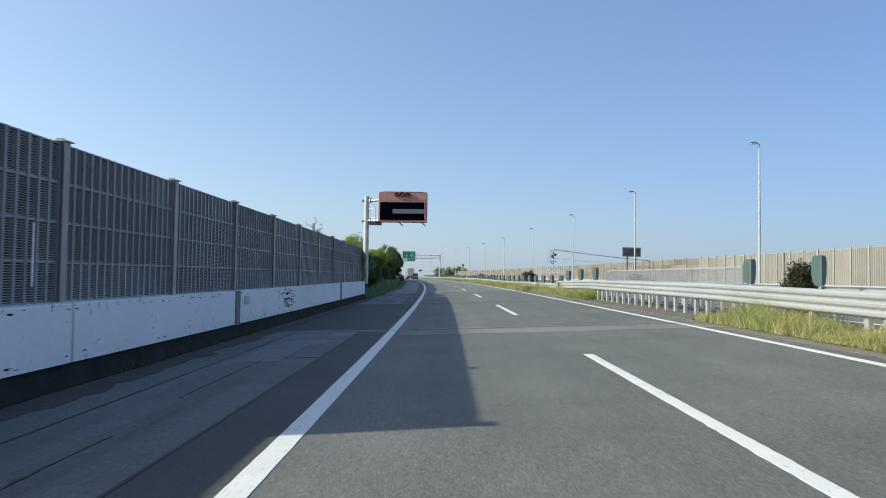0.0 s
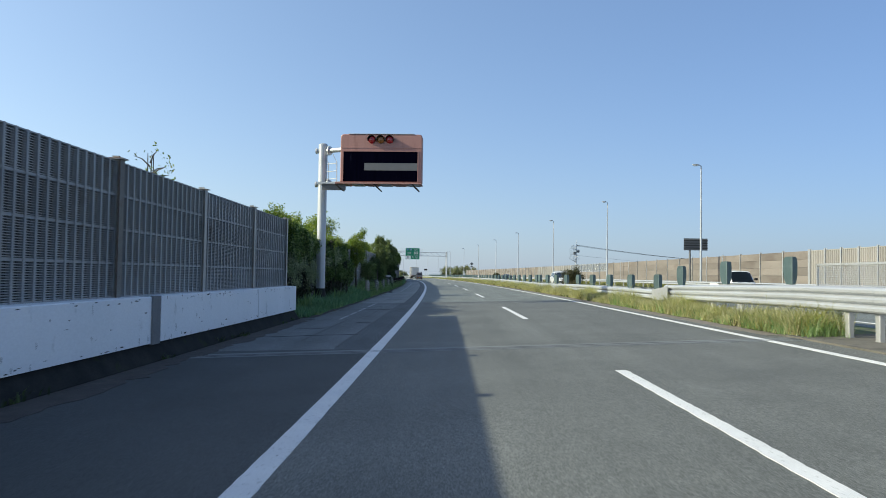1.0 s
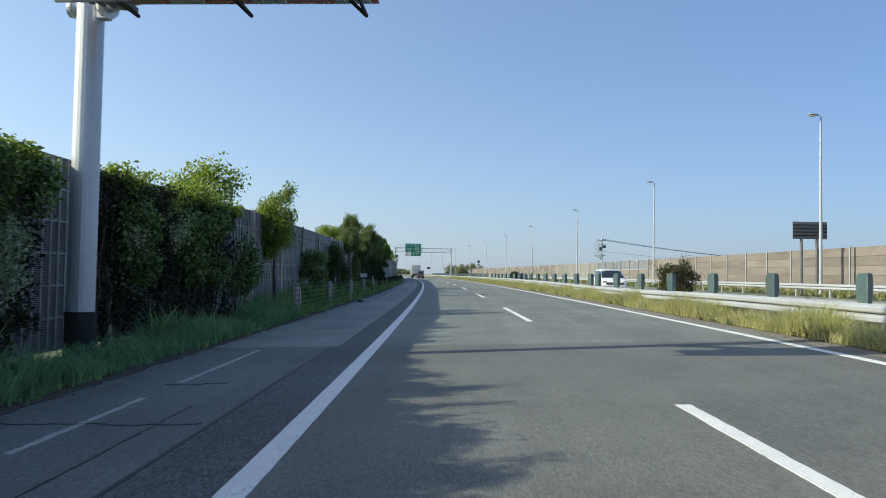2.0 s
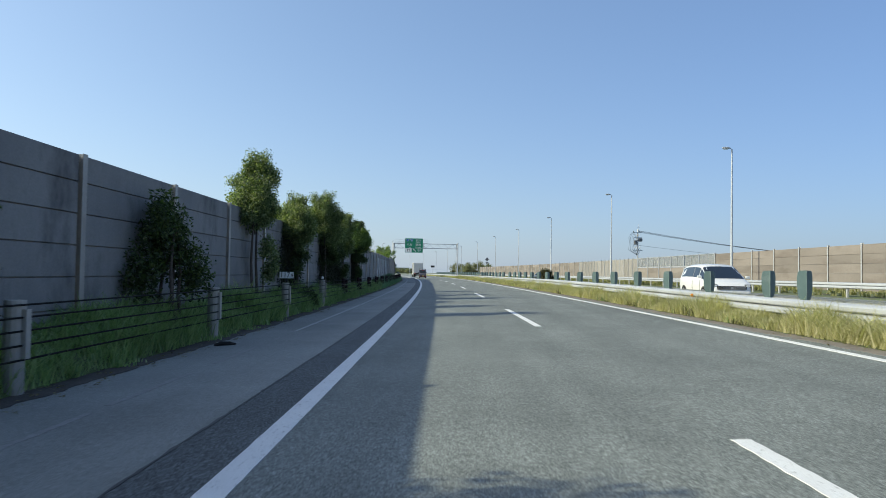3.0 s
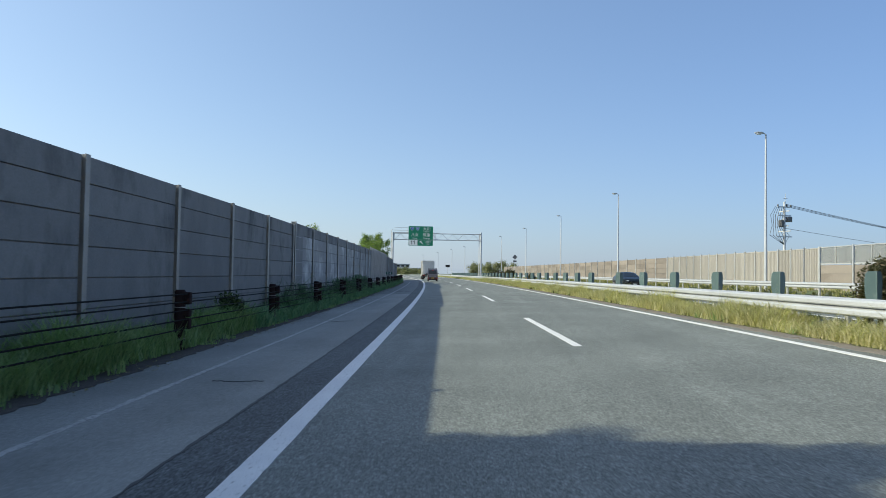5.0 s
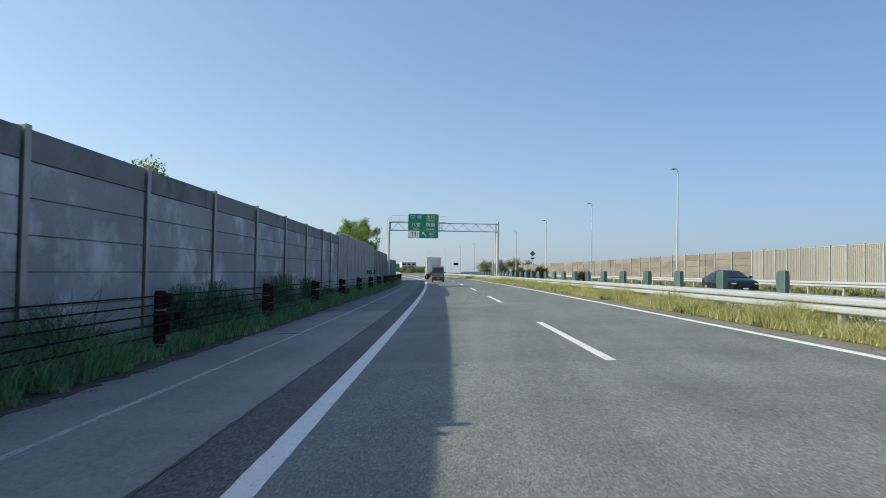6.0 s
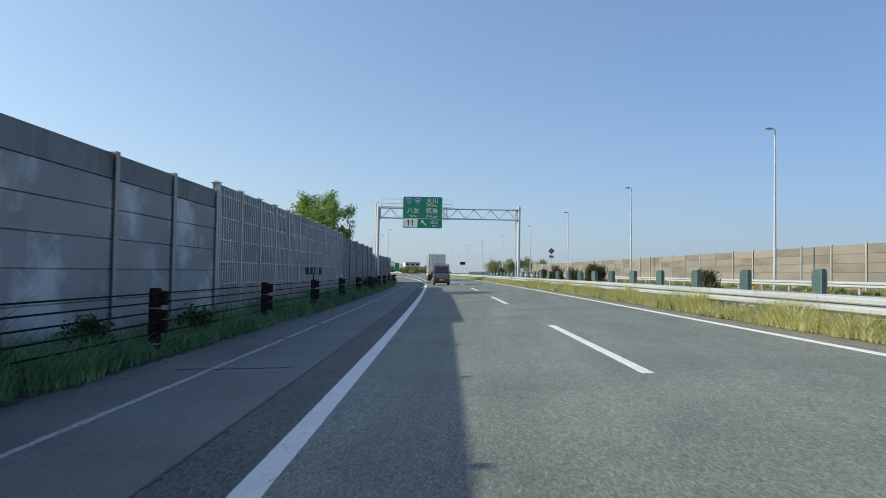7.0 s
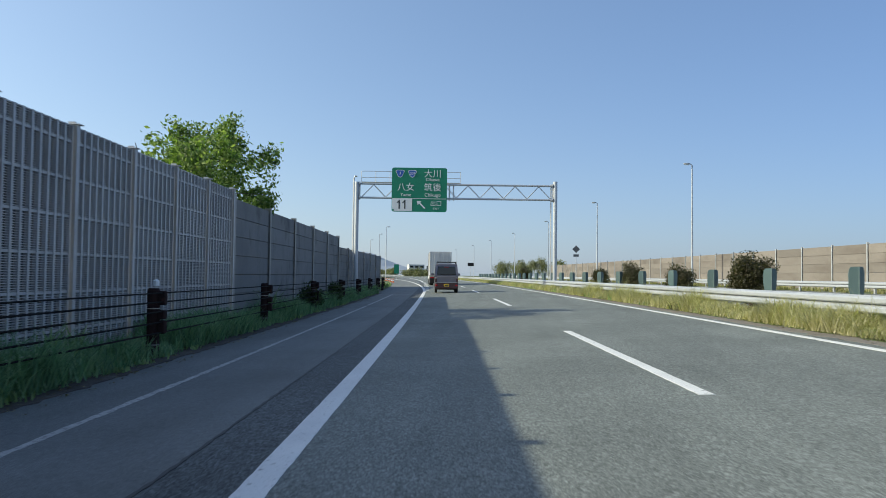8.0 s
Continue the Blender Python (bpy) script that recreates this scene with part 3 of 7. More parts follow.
part("seam", slab([(-4.43, fall(-4.43) + 0.004), (-4.39, fall(-4.39) + 0.004)], 35, 57, 0.02), M_TAR, seam)
part("seam", worn_strip(-4.27, -4.24, 57, 226, 0.004, 0.1, 0.007, 3), M_TAR, seam)
rng = random.Random(5)
part("seam", slab([(-5.98, fall(-5.98) + 0.004), (-5.94, fall(-5.94) + 0.004)], -60, 17.0, 0.02), M_TAR, seam)
for s0 in (4.1, 11.3, 41.2, 52.7, 107.9, 118.4, 131.6, 149.8, 164.5):
    o0 = rng.uniform(-6.6, -4.8)
    o1 = o0 + rng.uniform(0.5, 1.6)
    part("crack", joint_crack(s0, rng.uniform(0.005, 0.009), int(s0) + 300, o0, min(o1, -4.45), rng.uniform(-0.25, 0.25), 0.012), M_TAR, seam)
for s0, o0, o1, skew, half in ((38.6, -6.9, -4.35, 0.15, 0.012), (49.6, -6.6, -4.5, -0.1, 0.008), (41.8, -6.2, -5.5, 0.3, 0.006)):
    part("crack", joint_crack(s0, half, int(s0 * 7), o0, o1, skew, 0.012), M_TAR, seam, "open crack across the shoulder")
for s0, o, length, seed in ((36.5, -5.35, 7.5, 5), (45.0, -4.9, 6.0, 6), (2.0, -5.15, 3.5, 8), (7.5, -5.3, 4.0, 9)):
    part("crack", worn_strip(o - 0.01, o + 0.008, s0, s0 + length, 0.005, 0.08, 0.009, seed), M_TAR, seam, "long thin crack in the shoulder")
patches = structure("trim", "paler asphalt patches on the shoulder", "road patch")
for s0, s1, o0, o1 in ((11.5, 14.4, -5.8, -5.0), (14.4, 15.2, -5.6, -4.75), (16.2, 17.2, -5.0, -4.45), (62.0, 66.5, -5.5, -4.6)):
    part("patch", slab([(o0, fall(o0) + 0.004), (o1, fall(o1) + 0.004)], s0, s1, 0.02, 1.0, skew=0.1), M_PATCH, patches)

# litter along the road's edges
litter = structure("trim", "dark strip of leaf litter and dirt along the grass", "litter")
for s0, s1, o in ((44.8, 80, -6.62), (80, 157, -6.58), (178, 226, -6.6)):
    part("dirt_strip", worn_strip(-7.02, o, s0, s1, 0.012, 0.2, 0.03, int(s0)), M_LITTER, litter)
part("dirt_strip", worn_strip(-7.02, -6.8, 157, 178, 0.012, 0.2, 0.05, 6), M_LITTER, litter)
part("dirt_strip", worn_strip(-7.02, -6.5, -5, 44.4, 0.006, 0.25, 0.07, 21), M_LITTER, litter, "damp dirt along the foot of the parapet")
for s0, s1 in ((-5, 19), (36, 226)):
    part("dusty_edge", worn_strip(4.08, 4.42, s0, s1, 0.006, 0.25, 0.035, 7 + int(s1)), M_FRINGE, litter, "dusty brown edge of the asphalt")

# lane markings
marks = structure("trim", "white painted lane markings, slightly worn", "lane marking")
part("edge_line", worn_strip(-3.7, -3.5, -5, 226, 0.005, 0.09, 0.0022, 11), M_PAINT, marks)
part("edge_line", slab([(-3.7, fall(-3.7) + 0.005), (-3.5, fall(-3.5) + 0.005)], 226, 420, 0.02, 3.0, shift=exit_shift), M_PAINT, marks)
part("edge_line", worn_strip(3.67, 3.83, -5, 226, 0.005, 0.12, 0.0022, 12, shift=lambda s: float(np.interp(s, [40, 70], [-0.1, 0.0]))), M_PAINT, marks)
part("edge_line", slab([(3.67, fall(3.67) + 0.005), (3.83, fall(3.83) + 0.005)], 226, END, 0.02), M_PAINT, marks)
part("edge_line", slab([(9.2, 0.112), (9.36, 0.112)], -60, END, 0.02), M_PAINT, marks)
part("edge_line", slab([(16.7, 0.15), (16.9, 0.151)], -60, END, 0.02), M_PAINT, marks)
for s0, s1 in ((43.9, 45.9), (46.6, 48.2), (49.0, 51.5), (52.6, 56.5), (58.0, 60.0), (70.8, 72.6), (73.0, 75.4), (76.4, 78.9), (80.2, 80.9), (82.3, 96.2), (96.5, 108.0), (108.2, 131.0), (131.2, 168.4), (168.8, 172.2), (172.8, 176.0), (176.1, 205.0), (206, 224)):
    part("faded_line", worn_strip(-5.655, -5.575, s0, s1, 0.004, 0.11, 0.008, int(s0)), M_PAINT_DIM if 57 < s0 < 82 else M_PAINT_OLD, marks, "faded old shoulder line")
SLIP = (0.35, 0.3, -0.2, 0.25, -0.2, -0.1, 0.0, 0.25, 0.15, -0.3)
for k in range(-1, 26):
    s0 = 2.85 + 20 * k + (SLIP[k] if 0 <= k < 10 else 0.0)
    part("lane_dash", worn_strip(-0.075, 0.075, s0, s0 + 8, 0.005, 0.09, 0.004, 40 + k), M_PAINT, marks)
    part("lane_dash", slab([(12.95, 0.13), (13.1, 0.13)], 6 + 20 * k, 14 + 20 * k, 0.02), M_PAINT, marks)
for k in range(16):
    part("block_dash", slab([(-3.75, fall(-3.75) + 0.005), (-3.3, fall(-3.3) + 0.005)], 231 + 4 * k, 232.1 + 4 * k, 0.02, 1.0), M_PAINT, marks)
part("edge_line", slab([(-3.75, fall(-3.75) + 0.005), (-3.45, fall(-3.45) + 0.005)], 297, END, 0.02), M_PAINT, marks)


# ---- noise barriers ----
def louvre_mesh(length, height, material, rib=0.29, pitch=0.031):
    """A steel louvre panel, seen from +x: frame, ribs, slats and a dark backing."""
    h, b, d = length / 2, Build(), Build()
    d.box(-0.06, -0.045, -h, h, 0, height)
    b.box(-0.06, 0.002, -h, h, -0.004, 0.019).box(-0.06, 0.002, -h, h, height - 0.019, height)
    n = max(2, round(length / rib))
    for k in range(n + 1):
        y = -h + 0.02 + (length - 0.04) * k / n
        b.box(-0.05, 0.014, y - 0.024, y + 0.024, 0.0, height)
    z = 0.03
    while z < height - 0.03:
        q = len(b.v)
        b.v += [(-0.04, -h, z + 0.014), (-0.006, -h, z), (-0.006, -h, z + 0.011), (-0.04, h, z + 0.014), (-0.006, h, z), (-0.006, h, z + 0.011)]
        b.f += [(q, q + 3, q + 4, q + 1), (q + 1, q + 4, q + 5, q + 2), (q + 2, q + 5, q + 3, q)]
        z += pitch
    me = bpy.data.meshes.new("louvre_panel")
    nb = len(b.v)
    me.from_pydata(b.v + d.v, [], b.f + [tuple(i + nb for i in f) for f in d.f])
    me.materials.append(material)
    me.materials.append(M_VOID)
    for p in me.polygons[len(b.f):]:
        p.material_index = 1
    return me


def slab_mesh(length, height, material, thick=0.1, name="concrete_panel", groove=1.0):
    """A precast panel whose edges leave a recessed joint."""
    b, h = Build(), length / 2
    rings = []
    for x, k in ((-thick, 0), (-0.045, 0), (-0.04, 0.006 * groove), (-0.006, 0.007 * groove), (0, 0.013 * groove)):
        rings.append([(x, -h + k, k or -0.007), (x, h - k, k or -0.007), (x, h - k, height - k), (x, -h + k, height - k)])
    return b.loft(rings).mesh(name, material)


def post_mesh(z0, z1, width=0.15, depth=0.16, cap=True, material=None):
    b, w = Build(), width / 2
    b.box(0.015, 0.03, -w, w, z0, z1).box(-depth + 0.015, -depth + 0.03, -w, w, z0, z1).box(-depth + 0.03, 0.015, -0.006, 0.006, z0, z1)
    if cap:
        b.box(-depth - 0.03, 0.07, -w - 0.03, w + 0.03, z1, z1 + 0.012)
        b.box(-0.12, -0.02, -0.025, 0.025, z1 + 0.012, z1 + 0.05)
    return b.mesh("post", material or M_POST)


def barrier(name, label, posts, off, z0, rows, post, shift=None, last=True, panel_name="louvre_panel", flip=False):
    """Posts at the given s, and between them rows of panels, each (z, mesh)."""
    wall = structure(name, label, "noise barrier")
    turn = 180 if flip else 0
    o = lambda s: off + (shift(s) if shift else 0)
    for k, s in enumerate(posts):
        if last or k < len(posts) - 1:
            part("post", post, None, wall, m=at(s, o(s), z0, turn))
    for a, b in zip(posts[:-1], posts[1:]):
        pa, pb = at(a, o(a), 0).translation, at(b, o(b), 0).translation
        mid, d = (pa + pb) / 2, pb - pa
        m0 = Matrix.Translation((mid.x, mid.y, z0)) @ Matrix.Rotation(math.atan2(-d.x, d.y) + radians(turn), 4, "Z")
        for z, me in rows:
            part(panel_name, me, None, wall, m=m0 @ Matrix.Translation((-0.03, 0, z)))
    return wall


def ivy_shift(s):
    return -0.5 if s < 58 else -0.25 if s < 62 else 0.0


# white parapet and first louvre fence
parapet = structure("wall_parapet", "white painted concrete parapet with grey stains", "parapet")
for a, b in zip([-12.0, -4.0, 0.8, 8.62, 16.0, 24.6, 33.2, 39.8], [-4.0, 0.8, 8.62, 16.0, 24.6, 33.2, 39.8, 44.55]):
    part("parapet_panel", swept([(-7.5, 0.07), (-7.1, 0.07), (-7.1, 0.81), (-7.12, 0.825), (-7.5, 0.825)], a + 0.03, b - 0.03, 2.0), M_PARAPET, parapet)
part("parapet_base", swept([(-7.6, -0.5), (-7.0, -0.5), (-6.98, -0.2), (-7.16, 0.069), (-7.6, 0.069)], -60, 44.5, 2.0), M_MOSS, parapet, "dark mossy concrete base")
part("parapet_core", swept([(-7.52, 0.069), (-7.2, 0.069), (-7.2, 0.78), (-7.52, 0.78)], -60, 44.4, 2.0), M_MOSS, parapet)
for s in (16.0, 33.2):
    part("joint_cover", swept([(-7.3, 0.05), (-7.07, 0.05), (-7.07, 0.83), (-7.3, 0.83)], s - 0.16, s + 0.16, 0.3), M_WALL, parapet, "grey weathered joint cover")
part("utility_box", Build().soft(-0.02, 0.06, -0.12, 0.12, 0.0, 0.2, 0.01), M_GALV, parapet, m=at(16.7, -7.09, 0.5))
rng = random.Random(11)
scar = Build()
for k in range(70):
    y, z = rng.gauss(0, 0.5), rng.choice((0.28, 0.33, 0.48, 0.66, 0.7)) + rng.gauss(0, 0.05)
    w, h = rng.uniform(0.03, 0.32), rng.uniform(0.006, 0.03)
    ring = [(0.0, y + w * math.cos(a) * rng.uniform(0.5, 1), z + h * math.sin(a) * rng.uniform(0.5, 1)) for a in np.arange(0, 6.2, 0.7)]
    n = len(scar.v)
    scar.v += ring
    scar.f.append(tuple(range(n, n + len(ring))))
marks_all = Build()
for k in range(460):
    y = rng.uniform(-3, 44)
    edge = rng.random()
    z = rng.uniform(0.74, 0.815) if edge < 0.45 else rng.uniform(0.08, 0.16) if edge < 0.75 else rng.uniform(0.15, 0.75)
    tall = rng.random() < 0.35
    w, h = (rng.uniform(0.004, 0.012), rng.uniform(0.02, 0.1)) if tall else (rng.uniform(0.01, 0.09), rng.uniform(0.004, 0.016))
    n = len(marks_all.v)
    ring = [(*[float(v) for v in road_xy(y + w * math.cos(a) * rng.uniform(0.5, 1), -7.097)], z + h * math.sin(a) * rng.uniform(0.5, 1)) for a in np.arange(0, 6.2, 0.9)]
    marks_all.v += ring
    marks_all.f.append(tuple(range(n, n + len(ring))))
part("dirt_mark", marks_all, M_MOSS, parapet, "small dark chips and streaks of dirt")
part("paint_chip", scar, M_MOSS, parapet, "scraped dark patches of bare concrete", m=at(21.5, -7.097, 0.0))

L_FULL = louvre_mesh(3.8, 0.518, M_LOUVRE, 0.235)
barrier("wall_louvre", "grey steel louvre noise barrier on the parapet", [4.87 + 3.93 * k for k in range(0, 11)], -7.37, 0.0,
        [(0.83 + 0.52 * k, L_FULL) for k in range(4)], post_mesh(0.3, 2.93))
part("post", post_mesh(0.31, 2.94, 0.156, 0.166, material=M_RUSTY), None, bpy.data.objects["wall_louvre"], "rust-brown steel post", m=at(4.87 + 3.93 * 7, -7.37, 0.0))
# A white strip is added on the louvre in place of a reflection.
part("reflection_strip", Build().soft(0.0, 0.012, -0.018, 0.018, 1.04, 1.82, 0.004), M_WHITE, bpy.data.objects["wall_louvre"], "narrow white strip standing in for a reflection", m=at(8.08, -7.35, 0.0))
barrier("wall_low_louvre", "low grey steel louvre barrier on the parapet", [4.87 - 3.93 * k for k in range(6, -1, -1)], -7.37, 0.0,
        [(0.83 + 0.52 * k, L_FULL) for k in range(2)], post_mesh(0.3, 1.95), last=False)
# First bay is added, hidden behind the fence, to block a stripe of sun.
barrier("wall_ivy_louvre", "rusty steel louvre noise barrier overgrown with ivy", [41.2 + 4.0 * k for k in range(0, 9)], -8.05, 0.0,
        [(-0.1 + 0.52 * k, L_FULL) for k in range(6)], post_mesh(-0.5, 3.05, cap=False), shift=ivy_shift)
C_FULL, C_TOP = slab_mesh(3.86, 0.5, M_WALL), slab_mesh(3.86, 0.44, M_WALL)
C_PALE = slab_mesh(3.86, 0.5, M_WALL_PALE)
barrier("wall_concrete", "dark grey precast concrete noise barrier with steel posts", [73.2 + 4.04 * k for k in range(0, 17)] + [138.2], -8.05, 0.0,
        [(-0.45 + 0.505 * k, C_FULL) for k in range(6)] + [(2.58, C_TOP)], post_mesh(-0.6, 3.03, cap=False), panel_name="concrete_panel", last=False)
barrier("wall_stained_concrete", "grey precast concrete noise barrier with pale mineral stains", [138.2 + 4.02 * k for k in range(0, 8)] + [169.0, 171.8], -8.05, 0.0,
        [(-0.37 + 0.505 * k, C_PALE) for k in range(6)] + [(2.66, C_TOP)], post_mesh(-0.6, 3.13, cap=False), panel_name="concrete_panel")
N_FULL = louvre_mesh(1.93, 0.552, M_LOUVRE_NEW, 0.22, 0.033)
barrier("wall_bright_louvre", "light grey steel louvre noise barrier", [171.95 + 2.05 * k for k in range(0, 12)], -8.05, 0.0,
        [(-0.3 + 0.555 * k, N_FULL) for k in range(6)] + [(3.03, louvre_mesh(1.93, 0.24, M_LOUVRE_NEW, 0.22, 0.033))], post_mesh(-0.6, 3.29, width=0.09, material=M_LOUVRE_NEW))
barrier("wall_concrete_exit", "grey precast concrete noise barrier before the exit", [194.6 + 4.0 * k for k in range(0, 6)], -8.05, 0.0,
        [(-0.45 + 0.505 * k, C_FULL) for k in range(7)], post_mesh(-0.6, 3.16, cap=False), panel_name="concrete_panel")
ramp_off = lambda v: (v - 216) / 34 * 1.5
R_FULL = slab_mesh(4.19, 0.5, M_WALL)
# Starts unseen behind the previous wall, added overlap to block sun through the gap.
barrier("wall_ramp", "set-back grey concrete noise barrier beside the exit lane", [211.8 + 4.2 * k for k in range(0, 10)], -9.7, 0.0,
        [(-0.6 + 0.505 * k, R_FULL) for k in range(7)], post_mesh(-0.7, 3.0, cap=False), shift=ramp_off, panel_name="concrete_panel")
wall_end = structure("wall_ramp_end", "stepped end of the grey concrete barrier", "noise barrier")
for k, top in enumerate((2.65, 2.3, 1.7)):
    part("concrete_panel", Build().loft([[(x, y, z) for y, z in ((0, -0.6), (1.2, -0.6), (1.2, top - 0.25), (0.0, top))] for x in (-0.1, 0.0)]), M_WALL, wall_end, m=at(249.7 + 1.2 * k, -8.2 - 0.1 * k * k, 0.0, 4 + 6 * k))

# far barrier, beyond the opposite carriageway
F_ROW = slab_mesh(4.1, 0.63, M_WALL_FAR, groove=0.3)
far_post = post_mesh(0.0, 3.3, 0.13, 0.14, False, M_GALV)
far_rows = [(0.0 + 0.64 * k, F_ROW) for k in range(5)]
ribbed = Build().box(-0.06, 0.0, -1.0, 1.0, 0.0, 0.06).box(-0.06, 0.0, -1.0, 1.0, 3.14, 3.2).box(-0.06, -0.05, -1.0, 1.0, 0.06, 3.14)
for k in range(8):
    y = -0.98 + 0.25 * k
    ribbed.loft([[(x, y + dy, z) for x, dy in ((-0.05, 0.0), (0.012, 0.02), (0.012, 0.11), (-0.05, 0.14))] for z in (0.02, 3.18)])
F_LOUVRE = ribbed.mesh("louvre_panel", M_FAR_RIB)
# recessed faces between the ribs get a darker colour in place of shade
F_LOUVRE.materials.append(M_WALL_FAR)
for p in F_LOUVRE.polygons:
    if abs(p.normal.x) > 0.9 and p.center.x < -0.045:
        p.material_index = 1
barrier("wall_far_louvre", "beige ribbed steel noise barrier across the motorway", [-8 + 2.12 * k for k in range(0, 41)], 25.9, 0.35, [(0.0, F_LOUVRE)], far_post, flip=True)
barrier("wall_far_concrete", "beige concrete noise barrier with pale posts across the motorway", [76.95 + 4.08 * k for k in range(0, 16)], 25.9, 0.35, far_rows, far_post, panel_name="concrete_panel", flip=True)
low_rows = [(0.64 * k, F_ROW) for k in range(3)]
framed = barrier("wall_far_framed", "beige noise barrier with framed clear panes above", [138.2 + 4.3 * k for k in range(0, 7)], 25.9, 0.35, low_rows, far_post, panel_name="concrete_panel", flip=True)
bar_mesh = Build().box(-0.06, 0.03, -2.0, 2.0, 0, 0.09).box(-0.06, 0.03, -2.0, 2.0, 1.24, 1.3).box(-0.05, 0.02, -0.03, 0.03, 0.09, 1.24).mesh("pane_frame", M_GALV)
pane_mesh = Build().box(-0.03, -0.02, -1.98, 1.98, 0.09, 1.24).mesh("pane", M_CLEAR)
for k in range(6):
    m = at(140.35 + 4.3 * k, 25.9, 0.35 + 1.95, 180)
    part("pane_frame", bar_mesh, None, framed, m=m)
    part("pane", pane_mesh, None, framed, m=m)
barrier("wall_far_thin", "beige ribbed steel noise barrier along the far verge", [164.1 + 2.12 * k for k in range(0, 17)], 25.9, 0.35, [(0.0, F_LOUVRE)], far_post, flip=True)
barrier("wall_far_long", "long beige concrete noise barrier with pale posts", [198.15 + 4.25 * k for k in range(0, 34)], 25.9, 0.35, far_rows, far_post, panel_name="concrete_panel", flip=True)


# ---- guardrails ----
def beam_profile(off, z0, z1, side, ridges=2):
    """A corrugated beam whose ridges point to side (-1: towards the camera's lanes)."""
    h = (z1 - z0) / ridges
    wave = ((0.0, 0.0), (0.2, 0.055), (0.35, 0.075), (0.65, 0.08), (0.85, 0.055)) if ridges > 2 else ((0.0, -0.02), (0.05, -0.02), (0.12, 0.062), (0.24, 0.08), (0.62, 0.08), (0.82, 0.06), (0.92, 0.02))
    front = []
    for k in range(ridges):
        front += [(off + side * d, z0 + h * (k + f)) for f, d in wave]
    front.append((off, z1))
    return front + [(o - side * 0.012, z) for o, z in reversed(front)]


def guardrail(name, label, off, s0, s1, z0, z1, side, ridges, post_step, post_s=None, dip=None):
    """A beam in lengths of about 4 m on posts. dip: a function of s that lowers the beam."""
    rail = thing(name, Matrix(), label, "guardrail")
    n = max(1, round((s1 - s0) / 4.0))
    for k in range(n):
        a, b = s0 + (s1 - s0) * k / n, s0 + (s1 - s0) * (k + 1) / n
        part("beam", swept(beam_profile(off, z0, z1, side, ridges), a, b + 0.12, 1.4, shift=(lambda s, q=k: side * 0.004 * (q % 2)), drop=dip), M_RAIL, rail)
    g = float(ground_z(off)) - 0.05
    w = Build().soft(-0.055, 0.055, -0.065, 0.065, 0, z1 - g - 0.12, 0.012).box(-0.1, 0.1, -0.11, 0.11, 0.03, 0.06)
    me = w.mesh("post", M_GALV)
    s = s0 + 0.5
    back = off - side * 0.085
    while s < s1:
        step = post_step if not post_s or not (post_s[0] <= s <= post_s[1]) else post_s[2]
        part("post", me, None, rail, m=at(s, back, g))
        s += step
    return rail


guardrail("guardrail", "tall white three-ridged guardrail on close posts", 5.22, -10, 46.2, 0.66, 1.14, -1, 3, 2.0, (19.0, 36.0, 0.98), dip=lambda s: float(np.interp(s, [8, 20, 37, 46], [0.1, 0.0, 0.0, 0.12])))
guardrail("guardrail", "tall white guardrail facing the opposite carriageway", 6.95, -10, 46.2, 0.6, 1.12, 1, 3, 2.0, (19.0, 36.0, 0.98))
guardrail("guardrail", "long white corrugated guardrail along the grassy median", 5.2, 46.2, 380, 0.5, 0.84, -1, 2, 4.0, dip=lambda s: float(np.interp(s, [62, 72, 83, 91, 113, 158, 190, 215], [0.0, 0.07, 0.07, 0.015, -0.05, -0.035, -0.01, 0.0])))
guardrail("guardrail", "white corrugated guardrail facing the opposite carriageway", 6.9, 46.2, 380, 0.48, 0.82, 1, 2, 4.0, dip=lambda s: float(np.interp(s, [62, 72, 88, 95, 116], [0.0, 0.09, 0.09, 0.06, 0.0])))
guardrail("guardrail", "white guardrail on the far side of the motorway", 20.7, -10, 380, 0.68, 1.03, -1, 2, 4.0)
guardrail("guardrail", "distant white guardrail along the bend", -5.3, 420, 760, 0.5, 0.95, 1, 2, 8.0)
link = thing("rail_connector", at(46.5, 5.15, 0.0), "grey steel plate joining two guardrail heights", "guardrail")
part("plate", Build().loft([[(-0.12, -0.9, 0.52), (-0.09, -0.9, 0.52), (-0.09, -0.9, 0.98), (-0.12, -0.9, 0.98)], [(-0.1, 0.9, 0.49), (-0.07, 0.9, 0.49), (-0.07, 0.9, 0.84), (-0.1, 0.9, 0.84)]]), M_GALV, link)
part("bracket", Build().box(-0.07, 0.1, -0.06, 0.06, 0.1, 0.9), M_GALV, link)
for s in (11.0, 87.0, 172.0):
    refl = thing("reflector", at(s, 5.1, 1.18 if s < 46 else 0.62 if s < 100 else 0.87), "small orange reflector on the guardrail", "reflector")
    part("lens", Build().disc((0, -0.02, 0.05), (0, 1, 0), [(0, 0.045), (0.02, 0.05), (0.03, 0.03)], 10), M_ORANGE, refl)
    part("clip", Build().box(-0.015, 0.015, -0.01, 0.02, -0.03, 0.05), M_GALV, refl)

# mesh screens on the bridge between the rails
mesh_wire = Build()
for k in range(110):
    y = -2.2 + 4.4 * k / 109
    mesh_wire.box(-0.003, 0.003, y - 0.003, y + 0.003, 0.05, 0.55)
for k in range(13):
    mesh_wire.box(-0.003, 0.003, -2.2, 2.2, 0.05 + 0.04 * k, 0.056 + 0.04 * k)
for z in (0.0, 0.55):
    mesh_wire.box(-0.025, 0.025, -2.25, 2.25, z, z + 0.05)
